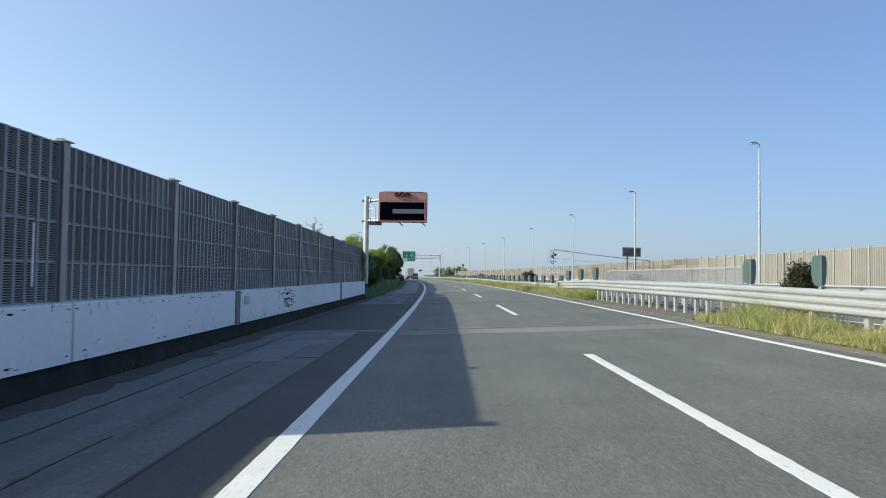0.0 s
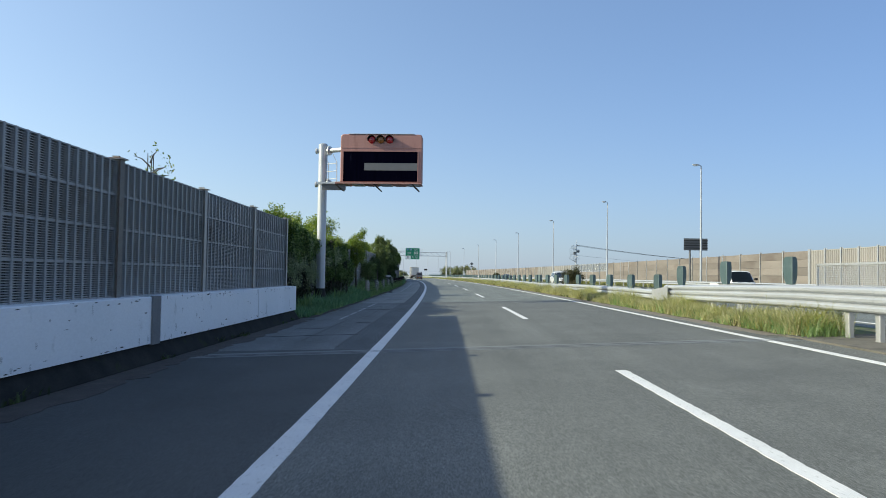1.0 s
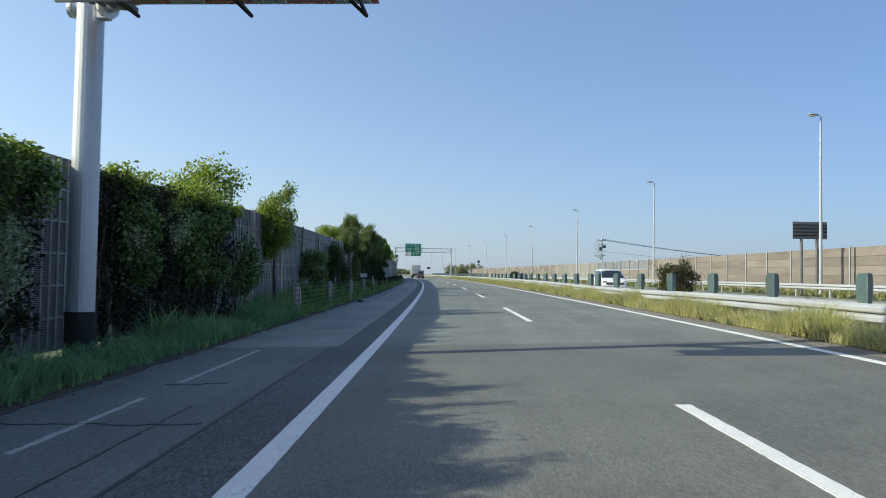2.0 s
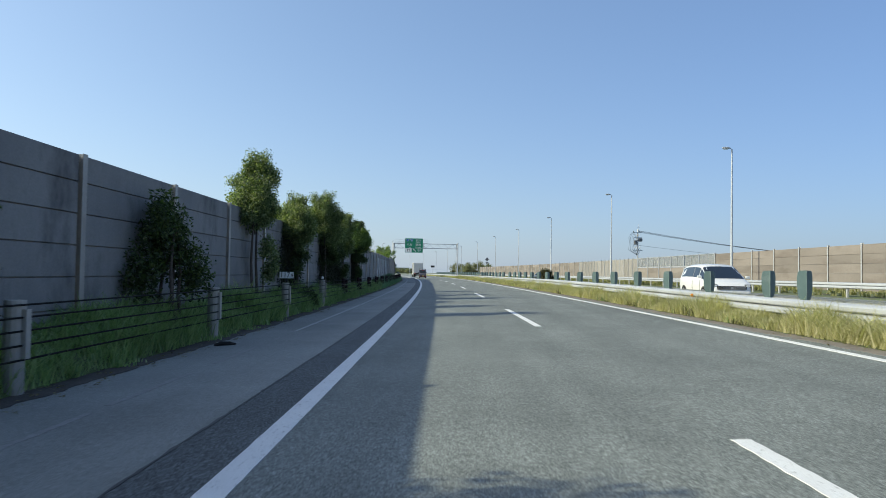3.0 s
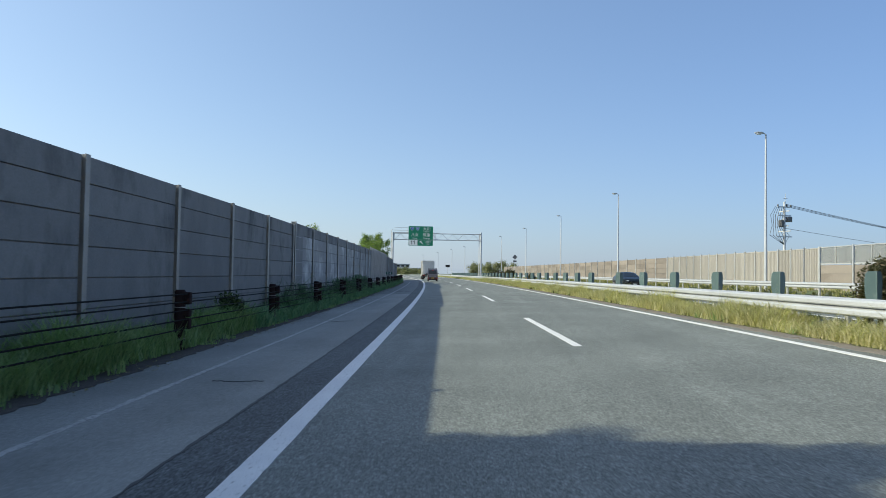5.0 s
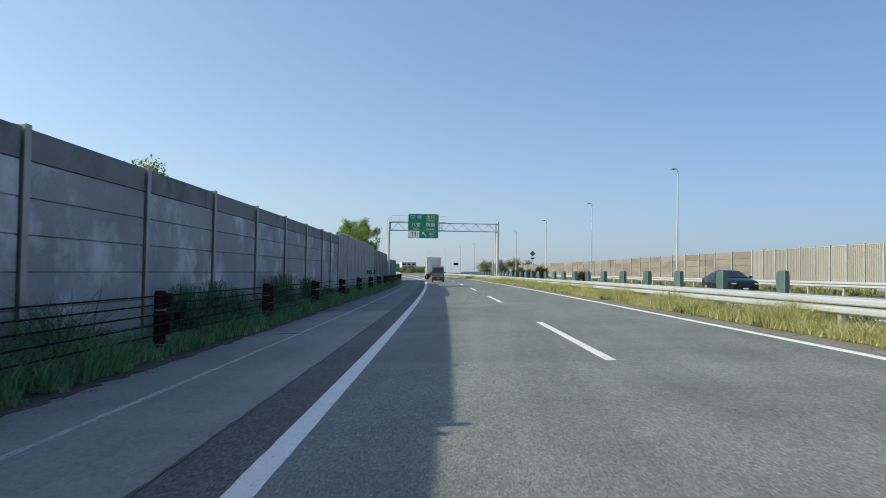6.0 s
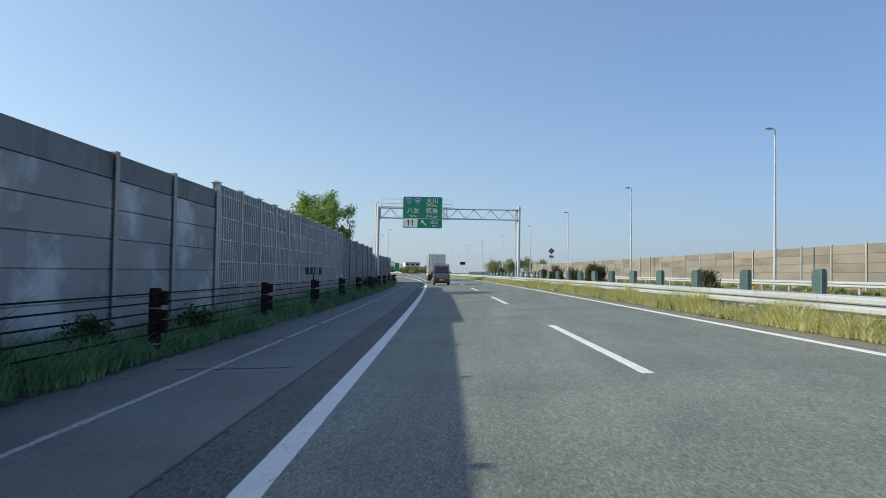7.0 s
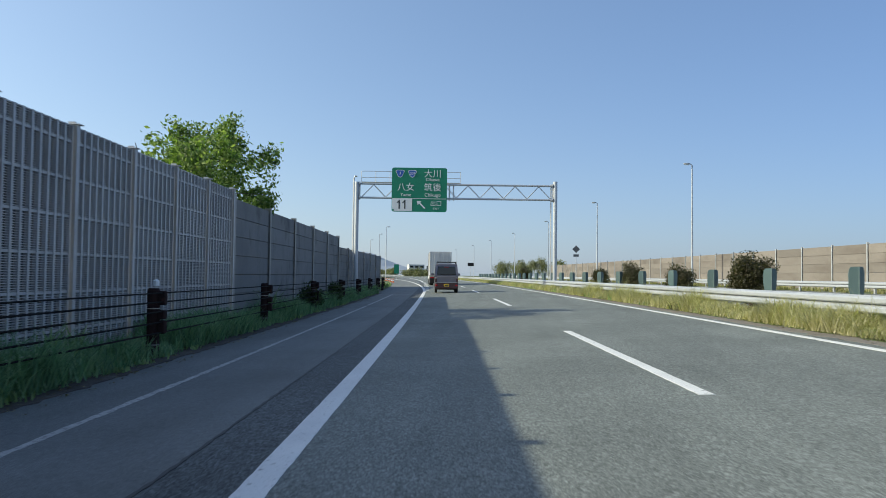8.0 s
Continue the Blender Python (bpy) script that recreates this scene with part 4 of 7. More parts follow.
for y in (-2.25, 2.2):
    mesh_wire.box(-0.025, 0.025, y, y + 0.05, -1.0, 0.6)
wire_me = mesh_wire.mesh("screen", M_GALV)
for k in range(4):
    net = thing("mesh_screen", at(36.5 - 4.45 * k, 6.5, 1.05), "low wire mesh screen in a white frame", "screen", "mesh screens on the bridge")
    part("screen", wire_me, None, net)


# ---- anti-glare panels ----
def anti_glare(m, label):
    a = thing("anti_glare_panel", m, label, "anti-glare panel", "anti-glare panels on the median")
    for sx in (-1, 1):
        p = [(sx * w, w * 0.5, z) for w, z in ((0.0, 0.79), (0.11, 0.795), (0.15, 0.9), (0.172, 1.06), (0.175, 1.31), (0.158, 1.42), (0.13, 1.463), (0.0, 1.47))]
        part("wing", Build().loft([p, [(x * 0.97, y + 0.018, z) for x, y, z in p]]), M_GREENP, a)
    part("ridge", Build().loft([[(-0.011, -0.004, z), (0.0, -0.016, z), (0.011, -0.004, z), (0.0, 0.004, z)] for z in (0.79, 1.462)]), M_GREENP, a)
    part("pole", Build().tube([(0, 0.04, -0.2), (0, 0.04, 0.85)], 0.035), M_GALV, a)
    part("foot", Build().box(-0.09, 0.09, -0.05, 0.13, 0.1, 0.13), M_GALV, a)
    return a


GLARE = [15.5, 19.2, 38.95, 43.0, 47.0] + [49.8 + 4.04 * k for k in range(9)] + [83.95 + 4.03 * k for k in range(16)] + [150.6 + 3.99 * k for k in range(38)]
first = anti_glare(at(GLARE[0], 6.0, 0.35), "faded green anti-glare panel on a short pole")
for s in GLARE[1:]:
    copy_thing(first, at(s, 6.0, 0.35 if s < 40 else 0.31 if s < 45 else 0.22 if s < 48.5 else -0.07, 3 * math.sin(s * 7.1)))


# ---- cable barrier on the left ----
cable = thing("cable_barrier", Matrix(), "five-strand steel cable barrier on stout posts", "cable barrier")
for z in (0.24, 0.4, 0.56, 0.71, 0.85):
    pts, ss = [], steps(66, 250, 3.6)
    for k, s in enumerate(ss):
        x, y = road_xy(s, -6.9 + (exit_shift(s) if s > 226 else 0))
        pts.append((float(x), float(y), z - 0.06))
    part("cable", Build().tube(pts, 0.0125, 6), M_CABLE, cable)
grey_post = Build().tube([(0, 0, 0), (0, 0, 1.1)], 0.115, 14).box(0.06, 0.16, -0.05, 0.05, 0.45, 1.0).mesh("post", M_POST)
brown = Build().tube([(-0.03, 0, 0), (-0.03, 0, 1.08), (-0.03, 0, 1.12)], [0.095, 0.095, 0.08], 14)
for z0, z1 in ((0.42, 0.62), (0.64, 0.78), (0.86, 1.08)):
    brown.soft(0.05, 0.165, -0.065, 0.065, z0, z1, 0.015)
brown_me = brown.mesh("post", M_BROWN)
band_me = Build().disc((-0.03, 0, 0), (0, 0, 1), [(0, 0.098), (0.016, 0.098)], 14).mesh("band", M_POST)
cap_me = Build().disc((0, 0, 0), (0, 0, 1), [(0, 0.05), (0.07, 0.05), (0.1, 0.02)], 10).mesh("marker_cap", M_WHITE)
for k in range(25):
    s = 66.65 + 7.07 * k
    dark = s > 100
    p = part("post", brown_me if dark else grey_post, None, cable, m=at(s, -7.02 + (exit_shift(s) if s > 226 else 0), -0.26))
    if dark:
        for z in (0.8, 0.24):
            part("band", band_me, None, p, "pale steel band", m=pose(0, 0, z))
    if k in (4, 17):
        part("marker_cap", cap_me, None, p, "small white round marker", m=pose(0, 0, 1.16))


# ---- lamps ----
def street_lamp(m):
    lamp = thing("street_lamp", m, "tall slender grey street lamp with a short arm", "street lamp", "street lamps along the motorway")
    part("pole", Build().tube([(0, 0, 0), (0, 0, 0.6), (0, 0, 12.1)], [0.13, 0.12, 0.065], 10), M_POLE, lamp)
    part("base_plate", Build().box(-0.2, 0.2, -0.2, 0.2, 0, 0.03).box(-0.14, 0.14, -0.02, 0.02, 0.03, 0.2), M_GALV, lamp)
    part("arm", Build().tube([(0, 0, 12.0), (-0.08, 0, 12.16), (-0.3, 0, 12.2), (-0.5, 0, 12.2)], 0.035, 8), M_POLE, lamp)
    head = part("lamp_head", Build().loft([[(-0.18 - 0.68 * t, w * math.cos(a), 12.22 + h * math.sin(a)) for a in np.arange(0, 6.2, 0.785)] for t, w, h in ((0, 0.06, 0.05), (0.25, 0.15, 0.09), (0.7, 0.19, 0.1), (1.0, 0.1, 0.05))]), M_POLE, lamp, smooth=True)
    part("diffuser", Build().soft(-0.74, -0.34, -0.12, 0.12, 12.09, 12.17, 0.02), M_LAMP, head)
    return lamp


lamp = street_lamp(at(58.3, 23.7, 0.3))
for s in (92.4, 128.4, 166.0, 208.8, 247.3, 286.0, 325.0, 368.0, 411.0, 451.0, 500.0, 560.0):
    copy_thing(lamp, at(s, 23.4 - (s > 150) * 0.6, 0.28))
for s, o in ((340, -11), (370, -13.2), (404, -16.2)):
    copy_thing(lamp, at(s, o, -0.4, 180))


# ---- writing ----
def lettering(name, text, size, material, parent, m, label="", squeeze=1.0):
    """Words as a thin mesh, standing upright and facing back along the road."""
    curve = bpy.data.curves.new(name, "FONT")
    curve.body, curve.size, curve.extrude, curve.align_x, curve.align_y = text, size, 0.004, "CENTER", "CENTER"
    tmp = new(name, curve)
    bpy.context.view_layer.update()
    me = bpy.data.meshes.new_from_object(tmp.evaluated_get(bpy.context.evaluated_depsgraph_get()))
    bpy.data.objects.remove(tmp)
    bpy.data.curves.remove(curve)
    me.materials.clear()
    me.materials.append(material)
    ob = new(name, me)
    ob.parent = parent
    ob.matrix_basis = m @ Matrix.Rotation(radians(90), 4, "X") @ Matrix.Diagonal((squeeze, 1, 1, 1))
    return tagged(ob, label=label)


# ---- variable message sign ----
vms = thing("message_sign", at(54.95, -8.05, -0.2, -3), "unlit salmon-painted variable message sign on a grey pole", "message sign")
part("pole", Build().tube([(0, 0, 0), (0, 0, 7.4)], 0.205, 20).disc((0, 0, 7.4), (0, 0, 1), [(0, 0.205), (0.04, 0.15), (0.05, 0.02)]), M_POLE, vms, smooth=False)
part("base_sleeve", Build().tube([(0, 0, 0), (0, 0, 0.75)], 0.235, 20), M_TRIM, vms, "dark base sleeve with a band")
for z in (7.1, 5.55):
    part("arm", Build().tube([(-0.3, 0, z), (0.1, 0, z), (1.2, -0.6, z)], 0.11, 12).disc((-0.34, 0, z), (1, 0, 0), [(0, 0.13), (0.06, 0.14), (0.07, 0.11)]), M_POLE, vms)
X0, X1, Z0, Z1, Y0, Y1 = 1.05, 4.7, 5.52, 7.66, -1.25, -0.75
ring = []
for y, k in ((Y0, 0.03), (Y0 + 0.03, 0.0), (Y1, 0.0)):
    c = 0.12
    ring.append([(X0 + k, y, Z0 + k), (X1 - k, y, Z0 + k), (X1 - k, y, Z1 - c), (X1 - k - 0.035, y, Z1 - k - 0.035), (X1 - c, y, Z1 - k), (X0 + c, y, Z1 - k), (X0 + k + 0.035, y, Z1 - k - 0.035), (X0 + k, y, Z1 - c)])
case = part("cabinet", Build().loft(ring), M_VMS, vms)
part("ledge", Build().box(X0 + 0.05, X1 - 0.05, Y0 - 0.015, Y0, Z1 - 0.62, Z1 - 0.6).box((X0 + X1) / 2 + 0.14, (X0 + X1) / 2 + 0.15, Y0 - 0.006, Y0, Z1 - 0.72, Z1 - 0.35), M_VMS, case)
part("screen", Build().box(X0 + 0.14, X1 - 0.2, Y0 - 0.012, Y0, Z0 + 0.03, Z0 + 1.36), M_SCREEN, case, "black LED screen with rain streaks")
part("screen_frame", Build().box(X0 + 0.1, X1 - 0.16, Y0 - 0.03, Y0, Z0 + 1.36, Z0 + 1.4).box(X0 + 0.1, X0 + 0.14, Y0 - 0.03, Y0, Z0, Z0 + 1.36).box(X1 - 0.2, X1 - 0.16, Y0 - 0.03, Y0, Z0, Z0 + 1.36), M_VMS, case)
part("message_bar", Build().box(X0 + 1.08, X1 - 0.21, Y0 - 0.018, Y0 - 0.012, Z0 + 0.52, Z0 + 0.85), M_BAR, case, "plain grey bar on the screen")
for k, mat in ((0, M_RED), (1, M_AMBER), (2, M_RED)):
    x = X0 + 1.4 + 0.4 * k
    unit = part("warning_lamp", Build().disc((x, Y0, Z1 - 0.25), (0, -1, 0), [(0, 0.17), (0.05, 0.165), (0.09, 0.12), (0.11, 0.03)]), mat, case, smooth=False)
    hood = Build()
    for j in range(13):
        a0, a1 = radians(-20 + 220 * j / 13), radians(-20 + 220 * (j + 1) / 13)
        r0, r1, deep = 0.175, 0.187, 0.2
        p = [(x + r * math.cos(a), Y0 - dd, Z1 - 0.25 + r * math.sin(a)) for dd in (0, deep) for a, r in ((a0, r0), (a1, r0), (a1, r1), (a0, r1))]
        n = len(hood.v)
        hood.v += p
        hood.f += [tuple(n + i for i in q) for q in ((0, 1, 5, 4), (1, 2, 6, 5), (2, 3, 7, 6), (3, 0, 4, 7), (4, 5, 6, 7))]
    part("hood", hood, M_VMS if k == 3 else M_TRIM, unit)
part("deck", Build().box(0.9, X1, Y0 - 0.35, Y1 + 0.2, Z0 - 0.1, Z0 - 0.06).box(0.9, X1, Y0 - 0.37, Y0 - 0.33, Z0 - 0.12, Z0 - 0.05), M_VMS, vms, "steel service deck")
for k in range(6):
    x = 1.0 + 0.62 * k
    part("deck_panel", Build().soft(x, x + 0.5, Y0 - 0.28, Y1 + 0.1, Z0 - 0.135, Z0 - 0.104, 0.008), M_POLE if k % 2 else M_VMS, vms, "plate under the deck")
grating = Build()
for k in range(9):
    grating.box(0.1 + 0.09 * k, 0.125 + 0.09 * k, Y0 - 0.3, Y0 + 0.45, Z0 - 0.11, Z0 - 0.07)
grating.box(0.08, 0.9, Y0 - 0.32, Y0 - 0.29, Z0 - 0.12, Z0 - 0.05).box(0.08, 0.9, Y0 + 0.42, Y0 + 0.45, Z0 - 0.12, Z0 - 0.05)
part("grating", grating, M_GALV, vms, "open steel grating beside the pole")
for x in (0.9, 2.6, 4.3):
    struts = Build().tube([(x, Y0 - 0.3, Z0 - 0.12), (x + 0.25, Y0 - 0.3, Z0 - 0.35), (x + 0.25, Y1, Z0 - 0.35), (x, Y1, Z0 - 0.12)], 0.03, 6)
    part("deck_strut", struts, M_TRIM, vms)
ladder = Build()
for x, y in ((0.3, -0.2), (0.75, -0.5)):
    ladder.tube([(x, y, Z0 - 0.1), (x, y, Z0 + 1.0), (x - 0.2, y + 0.1, Z0 + 1.35)], 0.02, 6)
for z in (0.25, 0.6, 0.95):
    ladder.tube([(0.15, -0.1, Z0 + z), (0.75, -0.5, Z0 + z)], 0.018, 6)
part("handrail", ladder, M_GALV, vms)
part("top_lip", Build().box(X0 + 0.35, X1 - 0.35, Y0 - 0.02, Y1, Z1, Z1 + 0.025), M_GALV, case)
for z in (7.1, 5.55):
    part("arm_flange", Build().disc((0.32, -0.12, z), (1, -0.5, 0), [(0, 0.2), (0.05, 0.2), (0.06, 0.13)], 12).box(0.2, 0.36, -0.2, -0.02, z - 0.2, z + 0.2), M_GALV, vms)
ladder_low = Build()
for k in range(6):
    ladder_low.box(0.35 + 0.16 * k, 0.42 + 0.16 * k, Y0 - 0.2 + 0.02 * k, Y0 + 0.35, Z0 - 0.2 - 0.03 * k, Z0 - 0.14 - 0.03 * k)
ladder_low.box(0.3, 1.35, Y0 - 0.22, Y0 - 0.18, Z0 - 0.4, Z0 - 0.12)
part("folded_ladder", ladder_low, M_BAR, vms, "grey folded ladder under the deck")

# ---- exit gantry ----
gan = thing("sign_gantry", at(227.5, -8.5, -0.2), "grey tubular steel gantry carrying a green exit sign", "sign gantry")
SPAN = 14.2
for x in (0, SPAN):
    part("leg", Build().tube([(x, 0, 0), (x, 0, 8.1 if x else 7.9)], 0.15, 16), M_POLE, gan)
    part("leg_foot", Build().box(x - 0.35, x + 0.35, -0.35, 0.35, 0, 0.06), M_GALV, gan)
part("leg_pipe", Build().tube([(-0.24, 0.1, 0.3), (-0.24, 0.1, 8.15), (-0.16, 0.1, 8.33), (0.0, 0.1, 8.3)], 0.06, 8), M_GALV, gan)
part("leg_pipe", Build().tube([(SPAN - 0.3, 0.1, 0.2), (SPAN - 0.3, 0.1, 7.9)], 0.05, 8), M_GALV, gan)
for z in (6.78, 7.78):
    part("chord", Build().tube([(0, 0, z), (6.5, 0, z), (SPAN, 0, z)], 0.072, 12), M_POLE, gan)
for x in (0.2, 6.6, 6.9, SPAN - 0.2):
    part("flange", Build().disc((x - 0.04, 0, 7.78), (1, 0, 0), [(0, 0.15), (0.08, 0.15)], 12).disc((x - 0.04, 0, 6.78), (1, 0, 0), [(0, 0.15), (0.08, 0.15)], 12).tube([(x, 0, 6.78), (x, 0, 7.78)], 0.05, 8), M_POLE, gan)
for i in range(16):
    x = 0.35 + (SPAN - 0.7) * i / 16
    x2 = 0.35 + (SPAN - 0.7) * (i + 1) / 16
    part("brace", Build().tube([(x, 0, 7.72 if i % 2 else 6.84), (x2, 0, 6.84 if i % 2 else 7.72)], 0.034, 8), M_POLE, gan)
walkway = Build().box(0.3, 7.4, 0.1, 0.75, 7.9, 7.94)
for z in (8.25, 8.7):
    walkway.tube([(0.3, 0.15, z), (7.4, 0.15, z)], 0.022, 6)
for k in range(8):
    walkway.tube([(0.3 + 7.1 * k / 7, 0.15, 7.9), (0.3 + 7.1 * k / 7, 0.15, 8.7)], 0.02, 6)
part("walkway_rail", walkway, M_GALV, gan)
corner = [(cx + 0.16 * math.cos(radians(a)), cz + 0.16 * math.sin(radians(a))) for cx, cz, a0 in ((6.26, 8.76, 0), (2.66, 8.76, 90), (2.66, 5.94, 180), (6.26, 5.94, 270)) for a in range(a0, a0 + 91, 18)]
exit_sign = part("sign_board", Build().loft([[(x, y, z) for x, z in corner] for y in (-0.28, -0.34)]), M_SIGN, gan, "green exit sign with white lettering")
part("sign_backing", Build().box(2.7, 6.2, -0.28, -0.1, 6.7, 6.85).box(2.7, 6.2, -0.28, -0.1, 7.7, 7.85), M_GALV, gan)
FY = -0.343
part("number_field", Build().box(2.66, 3.95, FY - 0.006, FY, 5.83, 6.7).box(2.53, 2.66, FY - 0.006, FY, 5.96, 6.7), M_WHITE, exit_sign)
part("divider", Build().box(2.53, 6.39, FY - 0.006, FY, 6.7, 6.735), M_WHITE, exit_sign)


def on_board(x, z):
    return Matrix.Translation((x, FY - 0.007, z))


lettering("lettering", "大川", 0.62, M_WHITE, exit_sign, on_board(5.4, 8.48))
lettering("lettering", "Okawa", 0.34, M_WHITE, exit_sign, on_board(5.4, 8.08))
lettering("lettering", "八女", 0.62, M_WHITE, exit_sign, on_board(3.5, 7.5))
lettering("lettering", "Yame", 0.34, M_WHITE, exit_sign, on_board(3.5, 6.98))
lettering("lettering", "筑後", 0.62, M_WHITE, exit_sign, on_board(5.4, 7.5))
lettering("lettering", "Chikugo", 0.34, M_WHITE, exit_sign, on_board(5.4, 6.98))
lettering("lettering", "出口", 0.42, M_WHITE, exit_sign, on_board(5.65, 6.36))
lettering("lettering", "EXIT", 0.22, M_WHITE, exit_sign, on_board(5.65, 6.0))
for x in (3.04, 3.44):
    lettering("lettering", "1", 0.92, M_BLACK, exit_sign, on_board(x, 6.26))
    part("numeral_flag", Build().loft([[(x - 0.17, FY - 0.011 + d, 6.45), (x - 0.17, FY - 0.011 + d, 6.37), (x + 0.0, FY - 0.011 + d, 6.47), (x + 0.0, FY - 0.011 + d, 6.58)] for d in (0, 0.004)]), M_BLACK, exit_sign)
arrow = Build()
arrow.f.append(tuple(range(7)))
arrow.v += [(-0.3, 0, 0.28), (0.02, 0, 0.25), (-0.07, 0, 0.15), (0.3, 0, -0.22), (0.22, 0, -0.28), (-0.15, 0, 0.08), (-0.25, 0, -0.02)]
part("arrow", arrow, M_WHITE, exit_sign, m=on_board(4.6, 6.28))
for x, num in ((3.08, "3"), (3.95, "209")):
    sh = Build()
    sh.v += [(-0.26, 0, 0.14), (-0.16, 0, 0.2), (0.16, 0, 0.2), (0.26, 0, 0.14), (0.12, 0, -0.16), (0, 0, -0.24), (-0.12, 0, -0.16)]
    sh.f.append(tuple(range(7)))
    part("shield_rim", Build().loft([[(px * 1.14, d, pz * 1.14) for px, py, pz in sh.v] for d in (0.003, 0.0)]), M_WHITE, exit_sign, "white rim of the shield", m=on_board(x, 8.5) @ Matrix.Scale(1.1, 4))
    badge = part("route_shield", sh, M_BLUE, exit_sign, m=on_board(x, 8.5) @ Matrix.Translation((0, -0.004, 0)) @ Matrix.Scale(1.1, 4))
    lettering("shield_number", num, 0.24, M_WHITE, badge, Matrix.Translation((0, -0.006, 0)))


# ---- kilometre boards ----
def km_board(m, text, board, ink, label, w, h, small=""):
    km = thing("kilometre_sign", m, label, "kilometre sign")
    part("board", Build().soft(-w / 2, w / 2, -0.02, 0.0, 1.4 - h, 1.4, 0.008), board, km)
    lettering("lettering", text, h * 1.2, ink, km, Matrix.Translation((-0.045 * bool(small), -0.025, 1.4 - h / 2)), squeeze=0.86)
    if small:
        lettering("lettering", small, h * 0.8, ink, km, Matrix.Translation((w * 0.35, -0.025, 1.4 - h * 0.58)))
    part("stem", Build().tube([(0, 0.03, 0), (0, 0.03, 1.35)], 0.022, 8), M_TRIM, km)
    return km


km_board(at(87.9, -7.0, -0.23), "117", M_WHITE, M_BLACK, "white kilometre sign with dark figures on a post", 0.43, 0.195, ".9")
km_board(at(179.0, -6.93, -0.12), "118", M_SIGN_DK, M_WHITE, "green kilometre sign with white figures", 0.55, 0.24)

# ---- other signs across the road ----
info = thing("road_sign", at(93.8, 23.4, 0.28), "back of a dark grey road sign on two poles", "road sign")
part("board", Build().box(-1.2, 1.2, 0, 0.03, 3.82, 5.02), M_BAR, info)
for z in (4.05, 4.3, 4.55, 4.8):
    part("board_rib", Build().box(-1.2, 1.2, -0.05, -0.003, z - 0.03, z + 0.03), M_TRIM, info)
for x in (-0.55, 0.55):
    part("pole", Build().tube([(x, 0.1, 0), (x, 0.1, 4.95)], 0.1, 10), M_BAR, info)
dia = thing("road_sign", at(295.0, 21.6, 0.2), "back of a diamond road sign with a small plate", "road sign")
part("diamond", Build().loft([[(0, y, 6.1), (0.65, y, 5.45), (0, y, 4.8), (-0.65, y, 5.45)] for y in (0, 0.03)]), M_BAR, dia)
part("plate", Build().box(-0.45, 0.45, 0, 0.03, 4.2, 4.6), M_BAR, dia)
part("pole", Build().tube([(0, 0.06, 0), (0, 0.06, 5.6)], 0.05, 8), M_POLE, dia)
board = thing("road_sign", at(331, 7.3, 0.2), "small dark board on a pole in the median", "road sign")
part("board", Build().box(-0.65, 0.65, 0, 0.04, 2.9, 3.6), M_TRIM, board)
part("pole", Build().tube([(0, 0.06, 0), (0, 0.06, 3.6)], 0.05, 8), M_POLE, board)
green = thing("road_sign", at(342, -8.6, -0.3), "small green exit sign beside the ramp", "road sign")
part("board", Build().box(-0.55, 0.55, 0, 0.04, 1.6, 3.7), M_SIGN, green)
part("pole", Build().tube([(0, 0.06, 0), (0, 0.06, 3.6)], 0.05, 8), M_POLE, green)

# ---- cones where the ramp leaves ----
cone = thing("traffic_cone", at(300, -8.6, -0.28), "orange traffic cone with a white band beside the exit ramp", "traffic cone", "traffic cones at the exit")
part("body", Build().disc((0, 0, 0.04), (0, 0, 1), [(0, 0.15), (0.3, 0.09), (0.66, 0.03)], 12), M_CONE, cone)
part("band", Build().disc((0, 0, 0.3), (0, 0, 1), [(0, 0.108), (0.16, 0.078)], 12), M_WHITE, cone, "white reflective band")
part("foot", Build().soft(-0.2, 0.2, -0.2, 0.2, 0.0, 0.045, 0.015), M_CONE, cone)
for k in range(1, 8):
    copy_thing(cone, at(300 + 6 * k, -8.6 - 0.45 * k, -0.3))

# ---- utility pole with wires ----
up = thing("utility_pole", at(178.4, 30.4, -0.4, 20), "concrete utility pole with crossarms and cables", "utility pole")
part("pole", Build().tube([(0, 0, 0), (0, 0, 8.9)], [0.15, 0.09], 10), M_POLE, up)
for z, w in ((8.4, 0.9), (7.6, 0.8), (5.6, 0.9)):
    part("crossarm", Build().box(-w, w, -0.04, 0.04, z - 0.05, z + 0.05), M_GALV, up)
for x in (-0.8, 0.3, 0.8):
    part("insulator", Build().disc((x, 0, 8.45), (0, 0, 1), [(0, 0.05), (0.1, 0.07), (0.2, 0.03)], 8), M_WIRE, up)
for z, w in ((8.0, 0.6), (6.6, 0.5), (6.1, 0.75)):
    part("crossarm", Build().box(-0.04, 0.04, -w, w, z - 0.04, z + 0.04), M_GALV, up)
part("transformer", Build().disc((-0.42, 0, 6.5), (0, 0, 1), [(0, 0.2), (0.05, 0.24), (0.6, 0.24), (0.66, 0.16)], 12), M_BAR, up, "grey drum transformer")
part("mast", Build().tube([(0.1, 0, 8.6), (0.1, 0, 9.7)], 0.025, 6).box(-0.15, 0.35, -0.02, 0.02, 9.2, 9.24), M_GALV, up)
part("pole_strap", Build().disc((0, 0, 7.2), (0, 0, 1), [(0, 0.2), (0.08, 0.2)], 12), M_GALV, up)
part("switch_box", Build().soft(0.2, 0.75, -0.25, 0.25, 7.0, 7.5, 0.04), M_BAR, up)
drop = Build()
